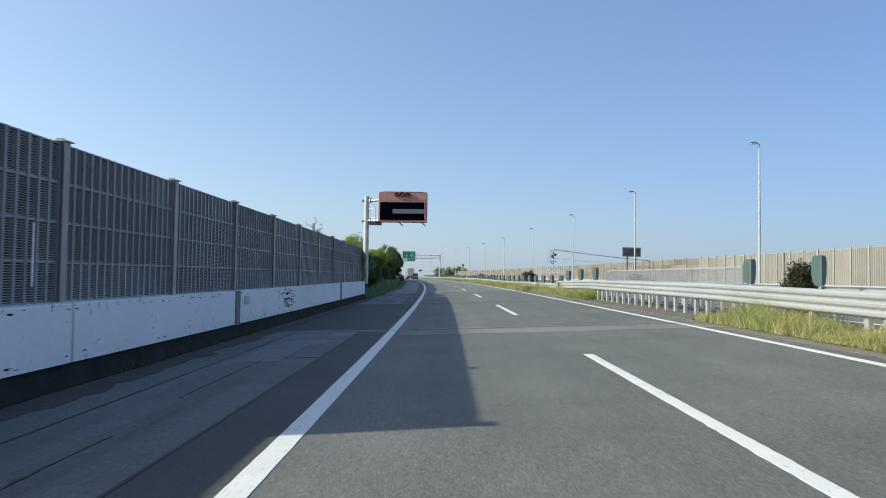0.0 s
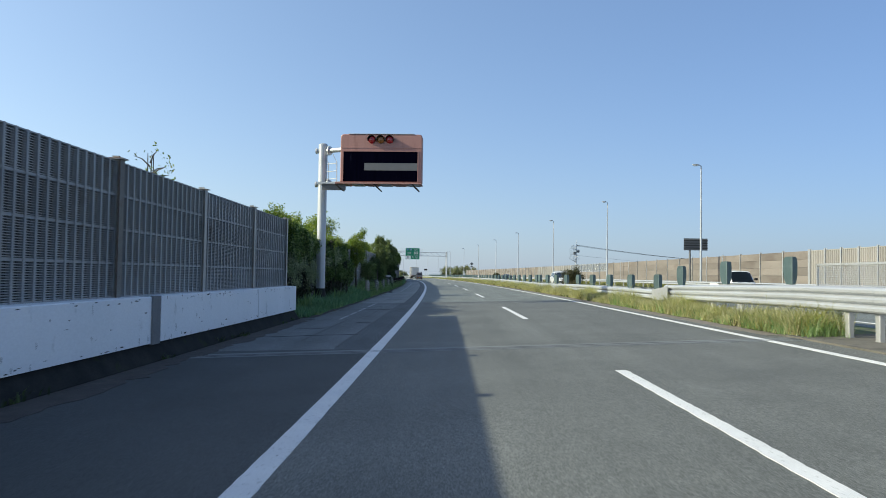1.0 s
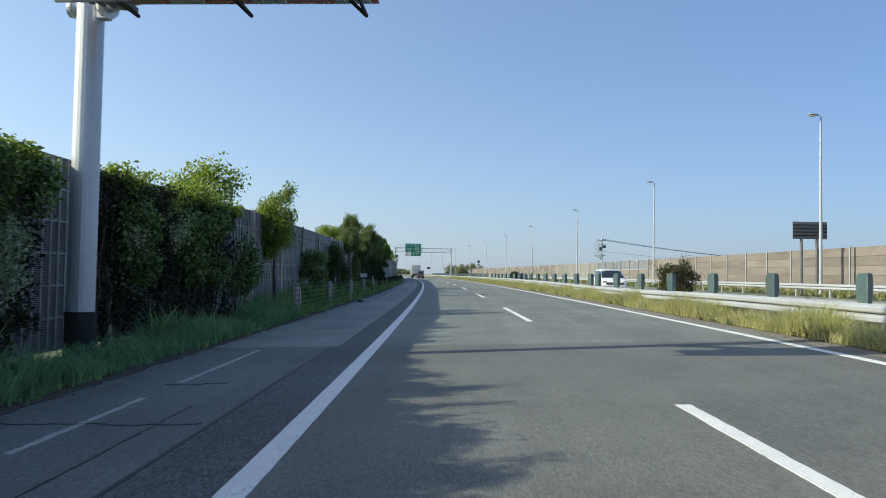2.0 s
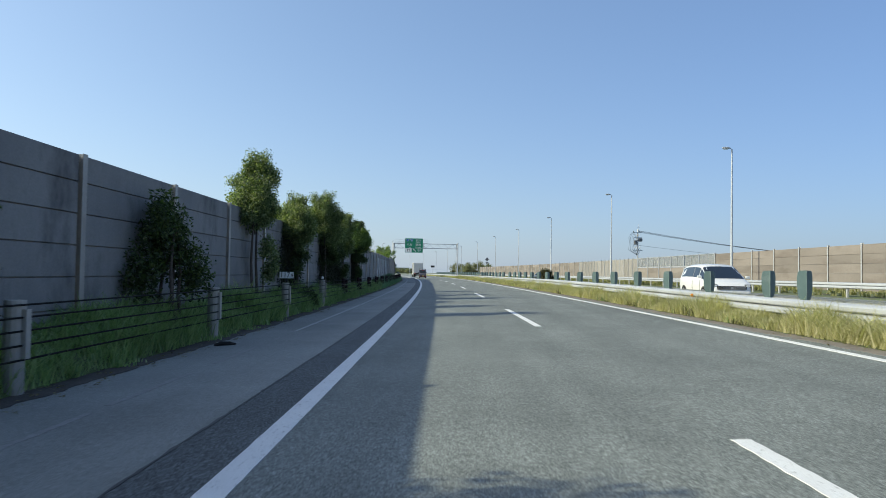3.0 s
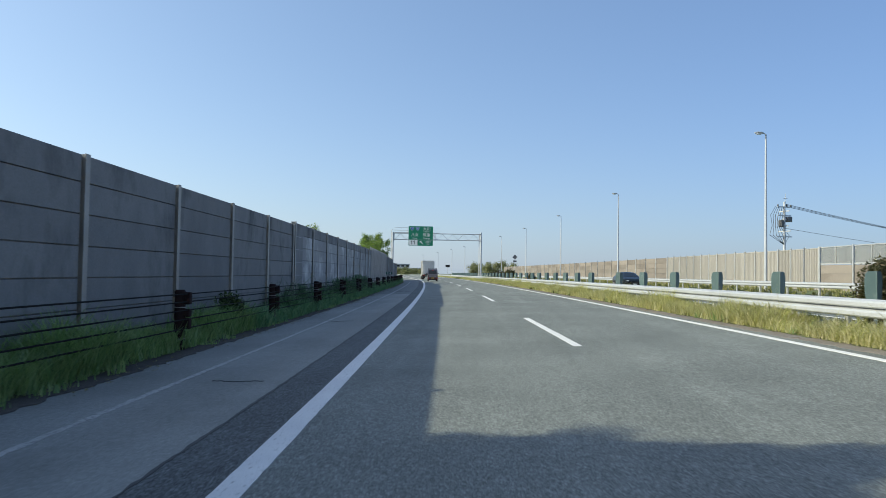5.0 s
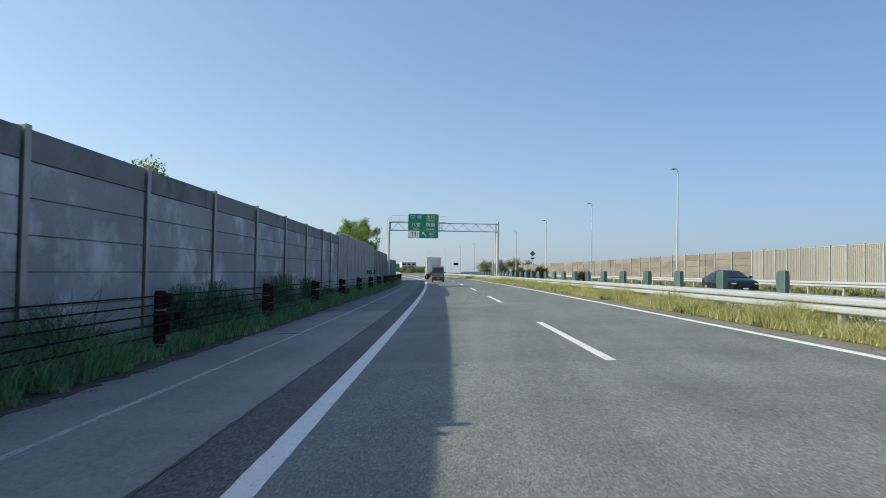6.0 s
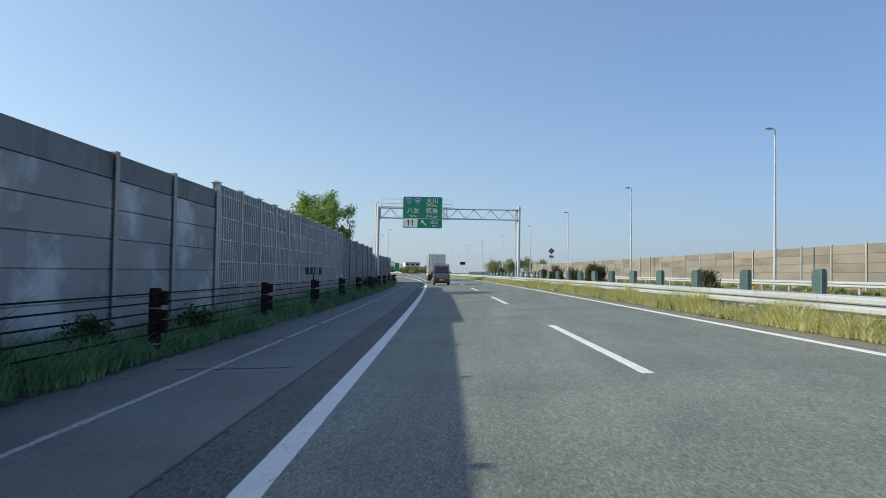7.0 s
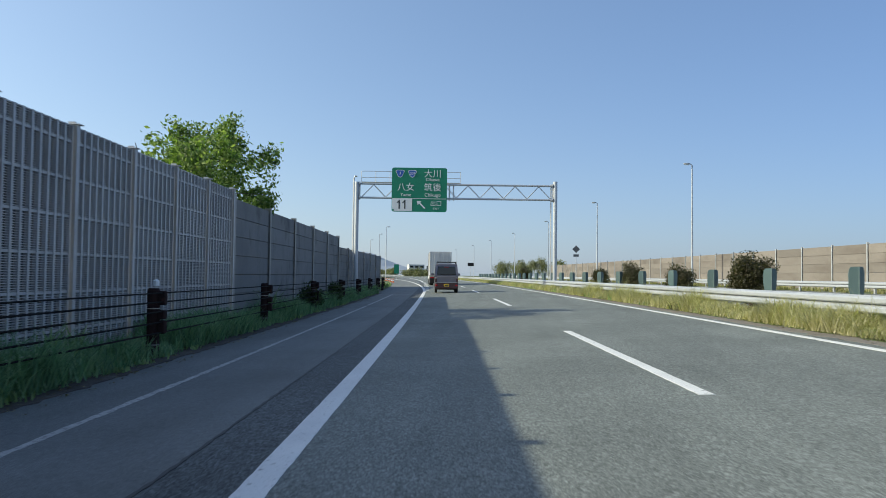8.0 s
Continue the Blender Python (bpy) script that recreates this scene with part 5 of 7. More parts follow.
for k in range(7):
    x = -1.1 + 0.2 * k
    drop.tube([(x, 0, 8.4), (x - 0.5 + 0.1 * k, 0.1, 7.6), (x - 0.3, 0.1, 6.6), (x - 0.7 + 0.2 * k, 0, 5.7), (0, 0, 4.8)], 0.022, 6)
part("drop_cable", drop, M_WIRE, up)
wires = Build()
p0 = at(178.4, 30.4, 0).translation
p1 = at(205, 72, 0).translation
for k in range(3):
    za, zb = 8.3 - 0.13 * k, 6.0 - 0.03 * k
    pts = []
    for j in range(13):
        f = j / 12
        p = p0.lerp(p1, f)
        pts.append((p.x + 0.1 * k, p.y, za * (1 - f) + zb * f - 1.2 * f * (1 - f)))
    wires.tube(pts, 0.024, 5)
pts = [p0.lerp(p1, j / 8) for j in range(9)]
wires.tube([(p.x, p.y, 6.0 - 1.6 * j / 8 - 0.8 * (j / 8) * (1 - j / 8)) for j, p in enumerate(pts)], 0.018, 5)
tagged(new("power_line", wires.mesh("power_line", M_WIRE)), label="bundle of black cables hanging from the utility pole", category="power line")


# ---- plants ----
def leaves_mesh(name, centres, spread, per, size, material, seed, up=0.35, squash=1.0):
    """Clumps of small bent leaves round the given centres."""
    g = np.random.default_rng(seed)
    c = np.repeat(np.asarray(centres, float), per, axis=0)
    n = len(c)
    p = c + np.clip(g.normal(0, 1, (n, 3)), -1.8, 1.8) * np.array([spread, spread, spread * squash])
    a = g.normal(0, 1, (n, 3))
    a[:, 2] += up
    a /= np.linalg.norm(a, axis=1, keepdims=True)
    b = np.cross(a, g.normal(0, 1, (n, 3)))
    b /= np.linalg.norm(b, axis=1, keepdims=True)
    t = np.cross(a, b)
    k = (size * g.uniform(0.6, 1.35, n))[:, None]
    v = np.stack([p - t * k, p + b * k * 0.45 + a * k * 0.12, p + t * k, p - b * k * 0.45 + a * k * 0.12], 1).reshape(-1, 3)
    f = np.arange(4 * n).reshape(-1, 4)
    me = bpy.data.meshes.new(name)
    me.from_pydata(v.tolist(), [], f.tolist())
    me.materials.append(material)
    return me


def crown_centres(centre, radii, n, seed, hollow=0.45):
    """Clump places on the shells of upright lobes, some filling the inside."""
    g = np.random.default_rng(seed)
    lobes = max(7, n // 14)
    d = g.normal(0, 1, (lobes, 3))
    d /= np.linalg.norm(d, axis=1, keepdims=True)
    mid = d * g.uniform(hollow + 0.1, 0.86, (lobes, 1))
    size = g.uniform(0.12, 0.25, lobes)
    own = g.choice(lobes, n, p=size ** 2 / np.sum(size ** 2))
    e = g.normal(0, 1, (n, 3))
    e /= np.linalg.norm(e, axis=1, keepdims=True)
    shell = mid[own] + e * size[own][:, None] * (g.uniform(0.3, 1.0, (n, 1)) ** 0.5) * np.array([1, 1, 1.25])
    e = g.normal(0, 1, (n, 3))
    e /= np.linalg.norm(e, axis=1, keepdims=True)
    full = e * (g.uniform(0.05, 1.0, (n, 1)) ** 0.45) * (0.88 + 0.08 * np.sin(4 * e[:, :1] + 3 * e[:, 2:] + seed))
    all_in = np.where(g.random((n, 1)) < 0.6, shell, full)
    all_in[:, :2] *= 1.0 - 0.3 * np.clip(all_in[:, 2:], -0.2, 1.0)
    count = n // 12
    for k in range(count // 4):
        aim = g.normal(0, 1, 3)
        aim[2] = abs(aim[2]) + 0.35
        aim /= np.linalg.norm(aim)
        reach = g.uniform(0.96, 1.12)
        all_in[4 * k:4 * k + 4] = aim * np.linspace(0.8, reach, 4)[:, None] + g.normal(0, 0.02, (4, 3))
    return np.asarray(centre) + all_in * np.asarray(radii)


def tree(m, label, trunk_h, centre, radii, clumps, per, leaf, material, seed, stems=1, group="", spread=0.115, category="tree", name="tree", extra=(), under=None, lean=0.12):
    """Stems, limbs and a crown of small leaves; extra: further tufts of (centre, radii, clumps), in the material under where given."""
    ob = thing(name, m, label, category, group)
    g = random.Random(seed)
    cs = crown_centres(centre, radii, clumps, seed)
    low = [crown_centres(c, r, n, seed + 3 + i, 0.3) for i, (c, r, n) in enumerate(extra)]
    if low and under is None:
        cs = np.concatenate([cs] + low)
    top = Vector(centre) + Vector((0, 0, radii[2] * 0.4))
    for k in range(stems):
        dx, dy = (g.uniform(-lean, lean) if stems > 1 else 0), (g.uniform(-lean, lean) * 1.3 if stems > 1 else 0)
        tip = top + Vector((dx * 1.5, dy * 1.5, 0)) * (radii[0] if stems > 1 else 0)
        pts = [Vector((dx * 0.6, dy * 0.6, -0.12))]
        for j in range(1, 6):
            f = j / 5
            pts.append(Vector((dx, dy, 0)).lerp(tip, f) + Vector((g.gauss(0, 0.03), g.gauss(0, 0.03), 0)))
        thick = 0.07 if stems == 1 else 0.05
        part("trunk", Build().tube(pts, [thick, thick * 0.88, thick * 0.74, thick * 0.58, thick * 0.38, 0.01], 8), M_BARK, ob)
    for k in range(min(12, clumps // 4)):
        c = Vector(cs[(k * 7) % len(cs)])
        z = max(trunk_h * 0.7, min(c.z - 0.25, top.z))
        start = Vector((centre[0] * z / max(top.z, 0.1), centre[1] * z / max(top.z, 0.1), z))
        part("limb", Build().tube([start, start.lerp(c, 0.5) + Vector((0, 0, 0.06)), c], [0.022, 0.014, 0.006], 5), M_BARK, ob)
    part("crown", leaves_mesh("crown", cs, spread, per, leaf, material, seed), None, ob)
    # the lower tufts' darker colour stands for shade under the crown
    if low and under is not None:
        part("lower_leaves", leaves_mesh("lower_leaves", np.concatenate(low), spread, per, leaf, under, seed + 1), None, ob, "lower leaves coloured dark for the crown's shade")
    return ob


ROW = "trees in front of the noise barrier"
tree(at(66.8, -7.75), "slender young tree with yellow-green leaves", 1.6, (0, 0, 3.1), (0.72, 0.72, 1.2), 150, 60, 0.045, M_LEAF_Y, 20, group=ROW)
tree(at(73.1, -7.6), "small dark shrub beside the noise barrier", 0.3, (0, 0, 1.55), (0.55, 0.6, 0.95), 120, 54, 0.043, M_LEAF, 21, 3, ROW, name="shrub", category="shrub", lean=0.2)
tree(at(79.5, -7.6), "dense dark green shrub with several stems", 0.4, (0, 0.15, 2.0), (0.42, 0.55, 0.8), 70, 46, 0.046, M_LEAF_S, 22, 5, ROW, 0.12, name="shrub", category="shrub",
     extra=(((-0.25, -0.5, 1.3), (0.3, 0.36, 0.5), 22), ((0.3, 0.5, 1.5), (0.35, 0.45, 0.55), 28), ((0.1, -0.3, 2.2), (0.25, 0.3, 0.4), 14), ((0.35, 0.9, 1.1), (0.2, 0.3, 0.3), 10), ((-0.2, 0.3, 2.6), (0.15, 0.2, 0.25), 6)), lean=0.32)
tree(at(87.1, -7.75), "tall young tree with a bare forked trunk", 2.2, (-0.1, 0.1, 3.68), (0.72, 0.85, 1.2), 260, 125, 0.034, M_LEAF, 23, 2, ROW, 0.105, extra=(((0.3, 0.3, 1.75), (0.22, 0.28, 0.7), 26),), lean=0.05)
tree(at(92.6, -7.7), "leafy roadside tree, lower crown coloured for shade", 1.2, (0.05, 0.1, 3.1), (0.72, 0.9, 1.05), 260, 125, 0.034, M_LEAF, 24, 2, ROW, 0.105, extra=(((0.1, 0, 1.75), (0.45, 0.5, 0.6), 40),), under=M_LEAF_S)
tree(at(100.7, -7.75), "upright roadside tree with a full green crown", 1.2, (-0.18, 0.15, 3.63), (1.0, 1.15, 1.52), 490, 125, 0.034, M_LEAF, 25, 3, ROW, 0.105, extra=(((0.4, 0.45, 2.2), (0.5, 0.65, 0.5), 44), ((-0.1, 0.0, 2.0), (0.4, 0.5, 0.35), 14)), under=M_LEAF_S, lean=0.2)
tree(at(106.3, -7.75), "narrow roadside tree, leafy foot coloured for shade", 1.2, (-0.04, 0.2, 3.5), (0.74, 1.2, 1.32), 390, 125, 0.034, M_LEAF, 26, 2, ROW, 0.105, extra=(((0.15, 0.1, 1.3), (0.36, 0.45, 0.7), 34),), under=M_LEAF_S)
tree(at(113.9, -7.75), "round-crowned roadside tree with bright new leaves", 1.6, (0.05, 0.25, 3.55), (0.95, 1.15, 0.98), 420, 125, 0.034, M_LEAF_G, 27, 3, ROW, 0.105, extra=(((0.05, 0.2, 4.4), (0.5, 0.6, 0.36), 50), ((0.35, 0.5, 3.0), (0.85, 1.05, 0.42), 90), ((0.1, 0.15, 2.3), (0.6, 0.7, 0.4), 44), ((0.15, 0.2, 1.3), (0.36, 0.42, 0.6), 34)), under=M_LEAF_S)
BACK = "trees behind the noise barrier"
tree(at(197.3, -9.9, -0.5), "broad tree with airy yellow-green leaves behind the barrier", 2.0, (0, 0.2, 4.6), (2.4, 3.6, 1.65), 330, 46, 0.075, M_LEAF_G, 31, 3, BACK, 0.15, lean=0.4)
for k, s0 in enumerate((97.0, 103.0, 108.5)):
    tree(at(s0, -10.5, -0.5), "pale green tree rising behind the concrete barrier", 2.0, (0, 0, 4.45), (1.1, 1.7, 0.75), 80, 40, 0.07, M_LEAF_Y, 32 + 7 * k, 2, BACK, 0.15)
tree(at(83.5, -9.6, -0.5), "thin sprig of leaves above the barrier", 2.0, (0, 0, 3.45), (0.4, 1.1, 0.35), 16, 26, 0.06, M_LEAF, 34, 1, BACK, 0.12)
tree(at(38.2, -9.3, -0.6), "sparse half-bare tree above the louvre barrier", 2.0, (0, 0, 4.2), (0.5, 1.1, 0.9), 26, 5, 0.045, M_LEAF, 35, 3, BACK, 0.07)
tree(at(149.5, -9.3, -0.6), "few leafy twigs above the concrete barrier", 2.0, (0, 0, 4.05), (0.35, 0.7, 0.3), 16, 22, 0.055, M_LEAF, 37, 2, BACK, 0.11)
tree(at(68.0, -10.5, -0.6), "yellow-leaved tree behind the ivy barrier", 2.0, (0, 0, 4.3), (1.2, 1.5, 1.4), 90, 50, 0.075, M_LEAF_Y, 38, 2, BACK, 0.24)
WEEDS = "low bushes among the verge grass"
for s0, o, h, r, seed in ((164.2, -7.45, 0.6, 0.3, 56), (168.2, -7.35, 0.55, 0.3, 57), (201.3, -7.15, 1.0, 0.45, 58), (207.0, -7.2, 0.9, 0.45, 59), (92.6, -7.2, 0.75, 0.5, 62), (127.5, -7.4, 0.8, 0.4, 63)):
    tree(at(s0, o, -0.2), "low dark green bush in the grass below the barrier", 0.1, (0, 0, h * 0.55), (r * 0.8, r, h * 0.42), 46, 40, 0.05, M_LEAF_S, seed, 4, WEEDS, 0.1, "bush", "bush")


def grass_clump(m, h, r, seed):
    """Long blades rising from one root and arching over on all sides."""
    clump = thing("grass_clump", m, "tall clump of arching blue-green grass by the barrier", "grass", "grass clumps by the barrier")
    for name, n, tall in (("tall_tuft", 260, 1.0), ("drooping_tuft", 300, 0.72)):
        g, b = np.random.default_rng(seed + n), Build()
        for k in range(n):
            a, reach, top = g.uniform(0, 6.283), r * g.uniform(0.3, 1.25) * (1.2 if tall < 1 else 0.8), h * tall * g.uniform(0.55, 1.1)
            fx, fy = g.normal(0, r * 0.22, 2)
            ux, uy, w = math.cos(a), math.sin(a), 0.006 * g.uniform(0.7, 1.4)
            q = len(b.v)
            for f, rise, wide in ((0, 0, 1.0), (0.18, 0.55, 1.0), (0.5, 0.92, 0.8), (0.8, 0.96, 0.5), (1.1, 0.78, 0.1)):
                for sgn in (-1, 1):
                    b.v.append((fx + ux * reach * f - uy * w * wide * sgn, fy + uy * reach * f + ux * w * wide * sgn, top * rise))
            b.f += [(q + 2 * i, q + 2 * i + 1, q + 2 * i + 3, q + 2 * i + 2) for i in range(4)]
        part(name, b, M_CLUMP, clump)


for s0, o, h, r, seed in ((137.0, -7.5, 0.95, 0.4, 64), (146.8, -7.5, 1.1, 0.5, 51), (148.3, -7.4, 1.15, 0.55, 52), (150.0, -7.4, 0.95, 0.5, 60), (154.6, -7.5, 1.2, 0.5, 53), (155.8, -7.5, 1.25, 0.55, 54), (159.8, -7.5, 1.15, 0.5, 55)):
    grass_clump(at(s0, o, -0.2), h, r, seed)
MED = "bushes on the median"
for s, r, h, seed in ((17.6, 0.42, 1.45, 49), (71.3, 0.95, 1.8, 41), (124.8, 0.75, 1.6, 42), (179.2, 0.42, 1.2, 43), (197.2, 0.75, 1.75, 44), (203.5, 0.68, 1.5, 45), (210.6, 0.72, 1.6, 46), (217.0, 0.6, 1.4, 47), (252, 0.9, 1.7, 48)):
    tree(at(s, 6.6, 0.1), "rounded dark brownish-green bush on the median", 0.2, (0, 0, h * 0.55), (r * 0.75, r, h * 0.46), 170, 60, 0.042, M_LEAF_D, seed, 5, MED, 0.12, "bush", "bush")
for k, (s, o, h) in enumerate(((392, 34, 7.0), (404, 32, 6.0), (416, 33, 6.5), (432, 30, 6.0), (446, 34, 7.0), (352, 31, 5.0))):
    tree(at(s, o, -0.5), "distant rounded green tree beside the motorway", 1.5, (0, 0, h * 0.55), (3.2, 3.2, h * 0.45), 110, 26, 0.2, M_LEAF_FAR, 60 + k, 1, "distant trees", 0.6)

# ivy over the louvre barrier
ivy = thing("ivy_hedge", Matrix(), "thick dark ivy and climbing shrubs over the barrier", "ivy")
g = np.random.default_rng(71)


def ivy_at(s, out, z):
    x, y = road_xy(s, -7.98 + ivy_shift(s) + out)
    return (float(x), float(y), float(z))


def hanging(s0, s1, z0, z1, out, n, lumps):
    """Clump places in lumps that swell out of the wall."""
    mid = [(g.uniform(s0, s1), g.uniform(z0 + 0.3, z1 - 0.15), g.uniform(0.28, 0.55), g.uniform(0.5, 1.2) * out) for k in range(lumps)]
    places = []
    for k in range(n):
        cs, cz, r, o = mid[int(g.integers(0, lumps))]
        a, b = np.clip(g.normal(0, 0.55, 2), -1.2, 1.2)
        z = min(cz + b * r * 1.1, z1 + 0.12)
        if z > z0:
            places.append(ivy_at(cs + a * r, o * max(0.0, 1 - a * a - b * b) + 0.05 + 0.06 * g.random(), z))
    return places


# near-black leaves fill the hollows of the ivy, painting their shade
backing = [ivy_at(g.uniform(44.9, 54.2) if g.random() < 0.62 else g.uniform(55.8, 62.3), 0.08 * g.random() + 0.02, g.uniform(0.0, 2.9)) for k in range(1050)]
part("inner_leaves", leaves_mesh("inner_leaves", backing, 0.1, 42, 0.05, M_IVY_DK, 74), None, ivy, "inner leaves coloured near black for the hollows' shade")
cs = hanging(45.2, 48.6, 1.5, 3.0, 0.5, 300, 9) + hanging(48.0, 51.8, 1.7, 2.85, 0.36, 200, 9) + hanging(51.2, 54.0, 1.7, 2.75, 0.3, 130, 7) + hanging(56.4, 62.4, 0.9, 2.8, 0.4, 360, 14) + hanging(62.0, 64.5, 0.6, 2.0, 0.2, 60, 5)
part("leaves", leaves_mesh("leaves", cs, 0.12, 38, 0.056, M_IVY, 72), None, ivy)
cs = hanging(47.6, 49.6, 0.4, 2.1, 0.5, 130, 5) + hanging(50.6, 53.4, 0.6, 2.5, 0.46, 150, 6) + hanging(45.0, 46.4, 0.4, 1.6, 0.5, 60, 3) + hanging(57.0, 60.5, 1.2, 2.4, 0.42, 50, 5)
part("pale_leaves", leaves_mesh("pale_leaves", cs, 0.1, 34, 0.036, M_IVY_PALE, 75), None, ivy, "hanging sprays of pale leaves")
for k in range(80):
    s = g.uniform(45, 54) if k % 3 else g.uniform(56, 64)
    pts = []
    for j in range(6):
        x, y = road_xy(s + g.normal(0, 0.12), -7.93 + ivy_shift(s) + g.random() * 0.16)
        pts.append((float(x), float(y), -0.25 + 0.55 * j))
    part("stem", Build().tube(pts, [0.02, 0.018, 0.016, 0.014, 0.012, 0.008], 5), M_BARK, ivy)
for k in range(26):
    s = g.uniform(45.0, 46.8)
    foot = ivy_at(s, 0.45 + 0.15 * g.random(), -0.2)
    tip = ivy_at(s + g.normal(0, 0.35), 0.5 + 0.3 * g.random(), g.uniform(0.6, 1.25))
    part("dry_twig", Build().tube([foot, [(p + q) / 2 + g.normal(0, 0.04) for p, q in zip(foot, tip)], tip], [0.009, 0.007, 0.004], 5), M_STALK, ivy, "bare pale twig")
# top clumps take a brighter, yellower colour that paints sunlight onto them
tops = []
for k in range(300):
    s = g.uniform(45.9, 54.0) if g.random() < 0.6 else g.uniform(56.5, 62.5)
    lump = 0.14 * math.sin(s * 2.1) + 0.1 * math.sin(s * 5.3 + 1)
    tops.append(ivy_at(s, g.uniform(-0.35, 0.3), 2.84 + lump + g.uniform(-0.12, 0.12) + (0.16 if s < 48.8 else 0)))
for k in range(150):
    s = g.uniform(45.8, 49.0)
    tops.append(ivy_at(s, g.uniform(-0.3, 0.35 if s > 44.6 else 0.05), 2.98 + 0.16 * math.sin(s * 1.9) + g.uniform(-0.14, 0.2)))
for k in range(14):
    s, h = g.uniform(46.2, 51.0), g.uniform(0.2, 0.6)
    for j in range(5):
        tops.append(ivy_at(s + 0.03 * j, 0.1, 3.0 + h * j / 4))
part("sunlit_leaves", leaves_mesh("sunlit_leaves", tops, 0.09, 40, 0.047, M_LEAF_Y, 73), None, ivy, "upper leaves coloured brighter to stand for sun")


# creeper leaves in near-black colour also stand in for shade behind the trees
for s0, s1, top, n in ((90.6, 95.2, 2.7, 300), (99.4, 104.2, 2.9, 320), (103.6, 107.0, 2.7, 260), (113.5, 116.3, 2.5, 260)):
    climber = thing("wall_climber", at((s0 + s1) / 2, -8.0, 0.0), "creeper on the concrete barrier, darkened to stand for shade", "creeper", "creepers on the concrete barrier")
    half, places = (s1 - s0) / 2, []
    for k in range(n):
        y = np.clip(g.normal(0, 0.36), -0.9, 0.9)
        places.append((0.14 * g.random(), y * half, 0.3 + g.uniform(0.0, top - 0.3) * (1 - 0.55 * y * y)))
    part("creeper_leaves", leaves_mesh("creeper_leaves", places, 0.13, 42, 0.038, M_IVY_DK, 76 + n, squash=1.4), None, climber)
    for k in range(7):
        y = g.uniform(-0.5, 0.5) * half
        part("stem", Build().tube([(0.05, y + g.normal(0, 0.1) * j, -0.3 + (top - 0.2) * j / 4) for j in range(5)], [0.018, 0.016, 0.013, 0.01, 0.006], 5), M_BARK, climber)


def grass_stuff(name, label, s0, s1, o0, o1, per_m2, height, material, seed, lean=0.35, wide=0.012, gap=0.0, category="grass", zfun=None):
    """Bent, tapered blades in uneven tufts."""
    g = np.random.default_rng(seed)
    n = int((s1 - s0) * (o1 - o0) * per_m2)
    tuft = max(1, n // 14)
    ts, to = g.uniform(s0, s1, tuft), g.uniform(o0, o1, tuft)
    th = g.uniform(0.55, 1.25, tuft) * (0.8 + 0.3 * np.sin(ts * 0.9) + 0.2 * np.sin(ts * 2.3 + 1))
    pick = g.integers(0, tuft, n)
    s = ts[pick] + g.normal(0, 0.1, n)
    o = np.clip(to[pick] + g.normal(0, 0.07, n), o0 - 0.06, o1 + 0.06)
    if gap:
        keep = np.sin(s * 0.55) + np.sin(s * 1.31 + 2) > -2 + 4 * gap
        s, o, pick = s[keep], o[keep], pick[keep]
    n = len(s)
    x, y = road_xy(s, o)
    z = (ground_z(o) if zfun is None else zfun(o)) + 0.02 + bank_rise(s, o)
    h = height * th[pick] * g.uniform(0.5, 1.15, n)
    a = g.uniform(0, 2 * np.pi, n)
    dx, dy = np.cos(a) * lean * h, np.sin(a) * lean * h
    w = wide * g.uniform(0.6, 1.4, n)
    px, py = -np.sin(a) * w, np.cos(a) * w
    v = np.stack([np.stack([x - px, y - py, z], 1), np.stack([x + px, y + py, z], 1),
                  np.stack([x + px * 0.8 + dx * 0.35, y + py * 0.8 + dy * 0.35, z + h * 0.62], 1), np.stack([x - px * 0.8 + dx * 0.35, y - py * 0.8 + dy * 0.35, z + h * 0.62], 1),
                  np.stack([x + dx, y + dy, z + h], 1)], 1).reshape(-1, 3)
    k = np.arange(n)[:, None] * 5
    quads, tris = k + np.array([0, 1, 2, 3]), k + np.array([3, 2, 4])
    me = bpy.data.meshes.new(name)
    me.from_pydata(v.tolist(), [], quads.tolist() + tris.tolist())
    me.materials.append(material)
    return tagged(new(name, me), label=label, category=category, kind="stuff")


def near_z(off):
    return np.interp(off, [4.38, 6.3, 8.22], [0.142, 0.17, 0.104])


grass_stuff("dry_grass", "tall dry yellow-green grass under the median guardrail", 35.6, 120, 4.42, 5.45, 1500, 0.45, M_STRAW, 81, zfun=near_z, wide=0.006, lean=0.85)
grass_stuff("dry_grass", "tall dry grass along the median rail", 120, 215, 4.42, 5.45, 1100, 0.45, M_STRAW, 94, zfun=near_z, wide=0.007, lean=0.85)
grass_stuff("dry_grass", "dry yellow-green grass along the distant median", 215, 380, 4.42, 5.5, 240, 0.34, M_STRAW, 82, zfun=near_z, wide=0.014, lean=0.8)
grass_stuff("dry_grass", "dry yellow-green grass beside the tall guardrail", -5, 19.0, 4.42, 5.6, 1400, 0.46, M_STRAW, 83, zfun=near_z, wide=0.006, lean=0.8)
grass_stuff("green_grass", "fresh green tufts among the dry median grass", 35.6, 260, 4.38, 5.3, 150, 0.33, M_GRASS, 84, zfun=near_z, wide=0.007, lean=0.7, gap=0.58)
grass_stuff("green_grass", "bright green grass where the tall guardrail ends", 35.0, 50.5, 4.36, 5.2, 420, 0.34, M_GRASS, 101, zfun=near_z, wide=0.006, lean=0.75)
grass_stuff("green_grass", "bright green grass at the end of the bridge", 14.5, 19.0, 4.4, 5.4, 700, 0.36, M_GRASS, 102, zfun=near_z, wide=0.006, lean=0.75)
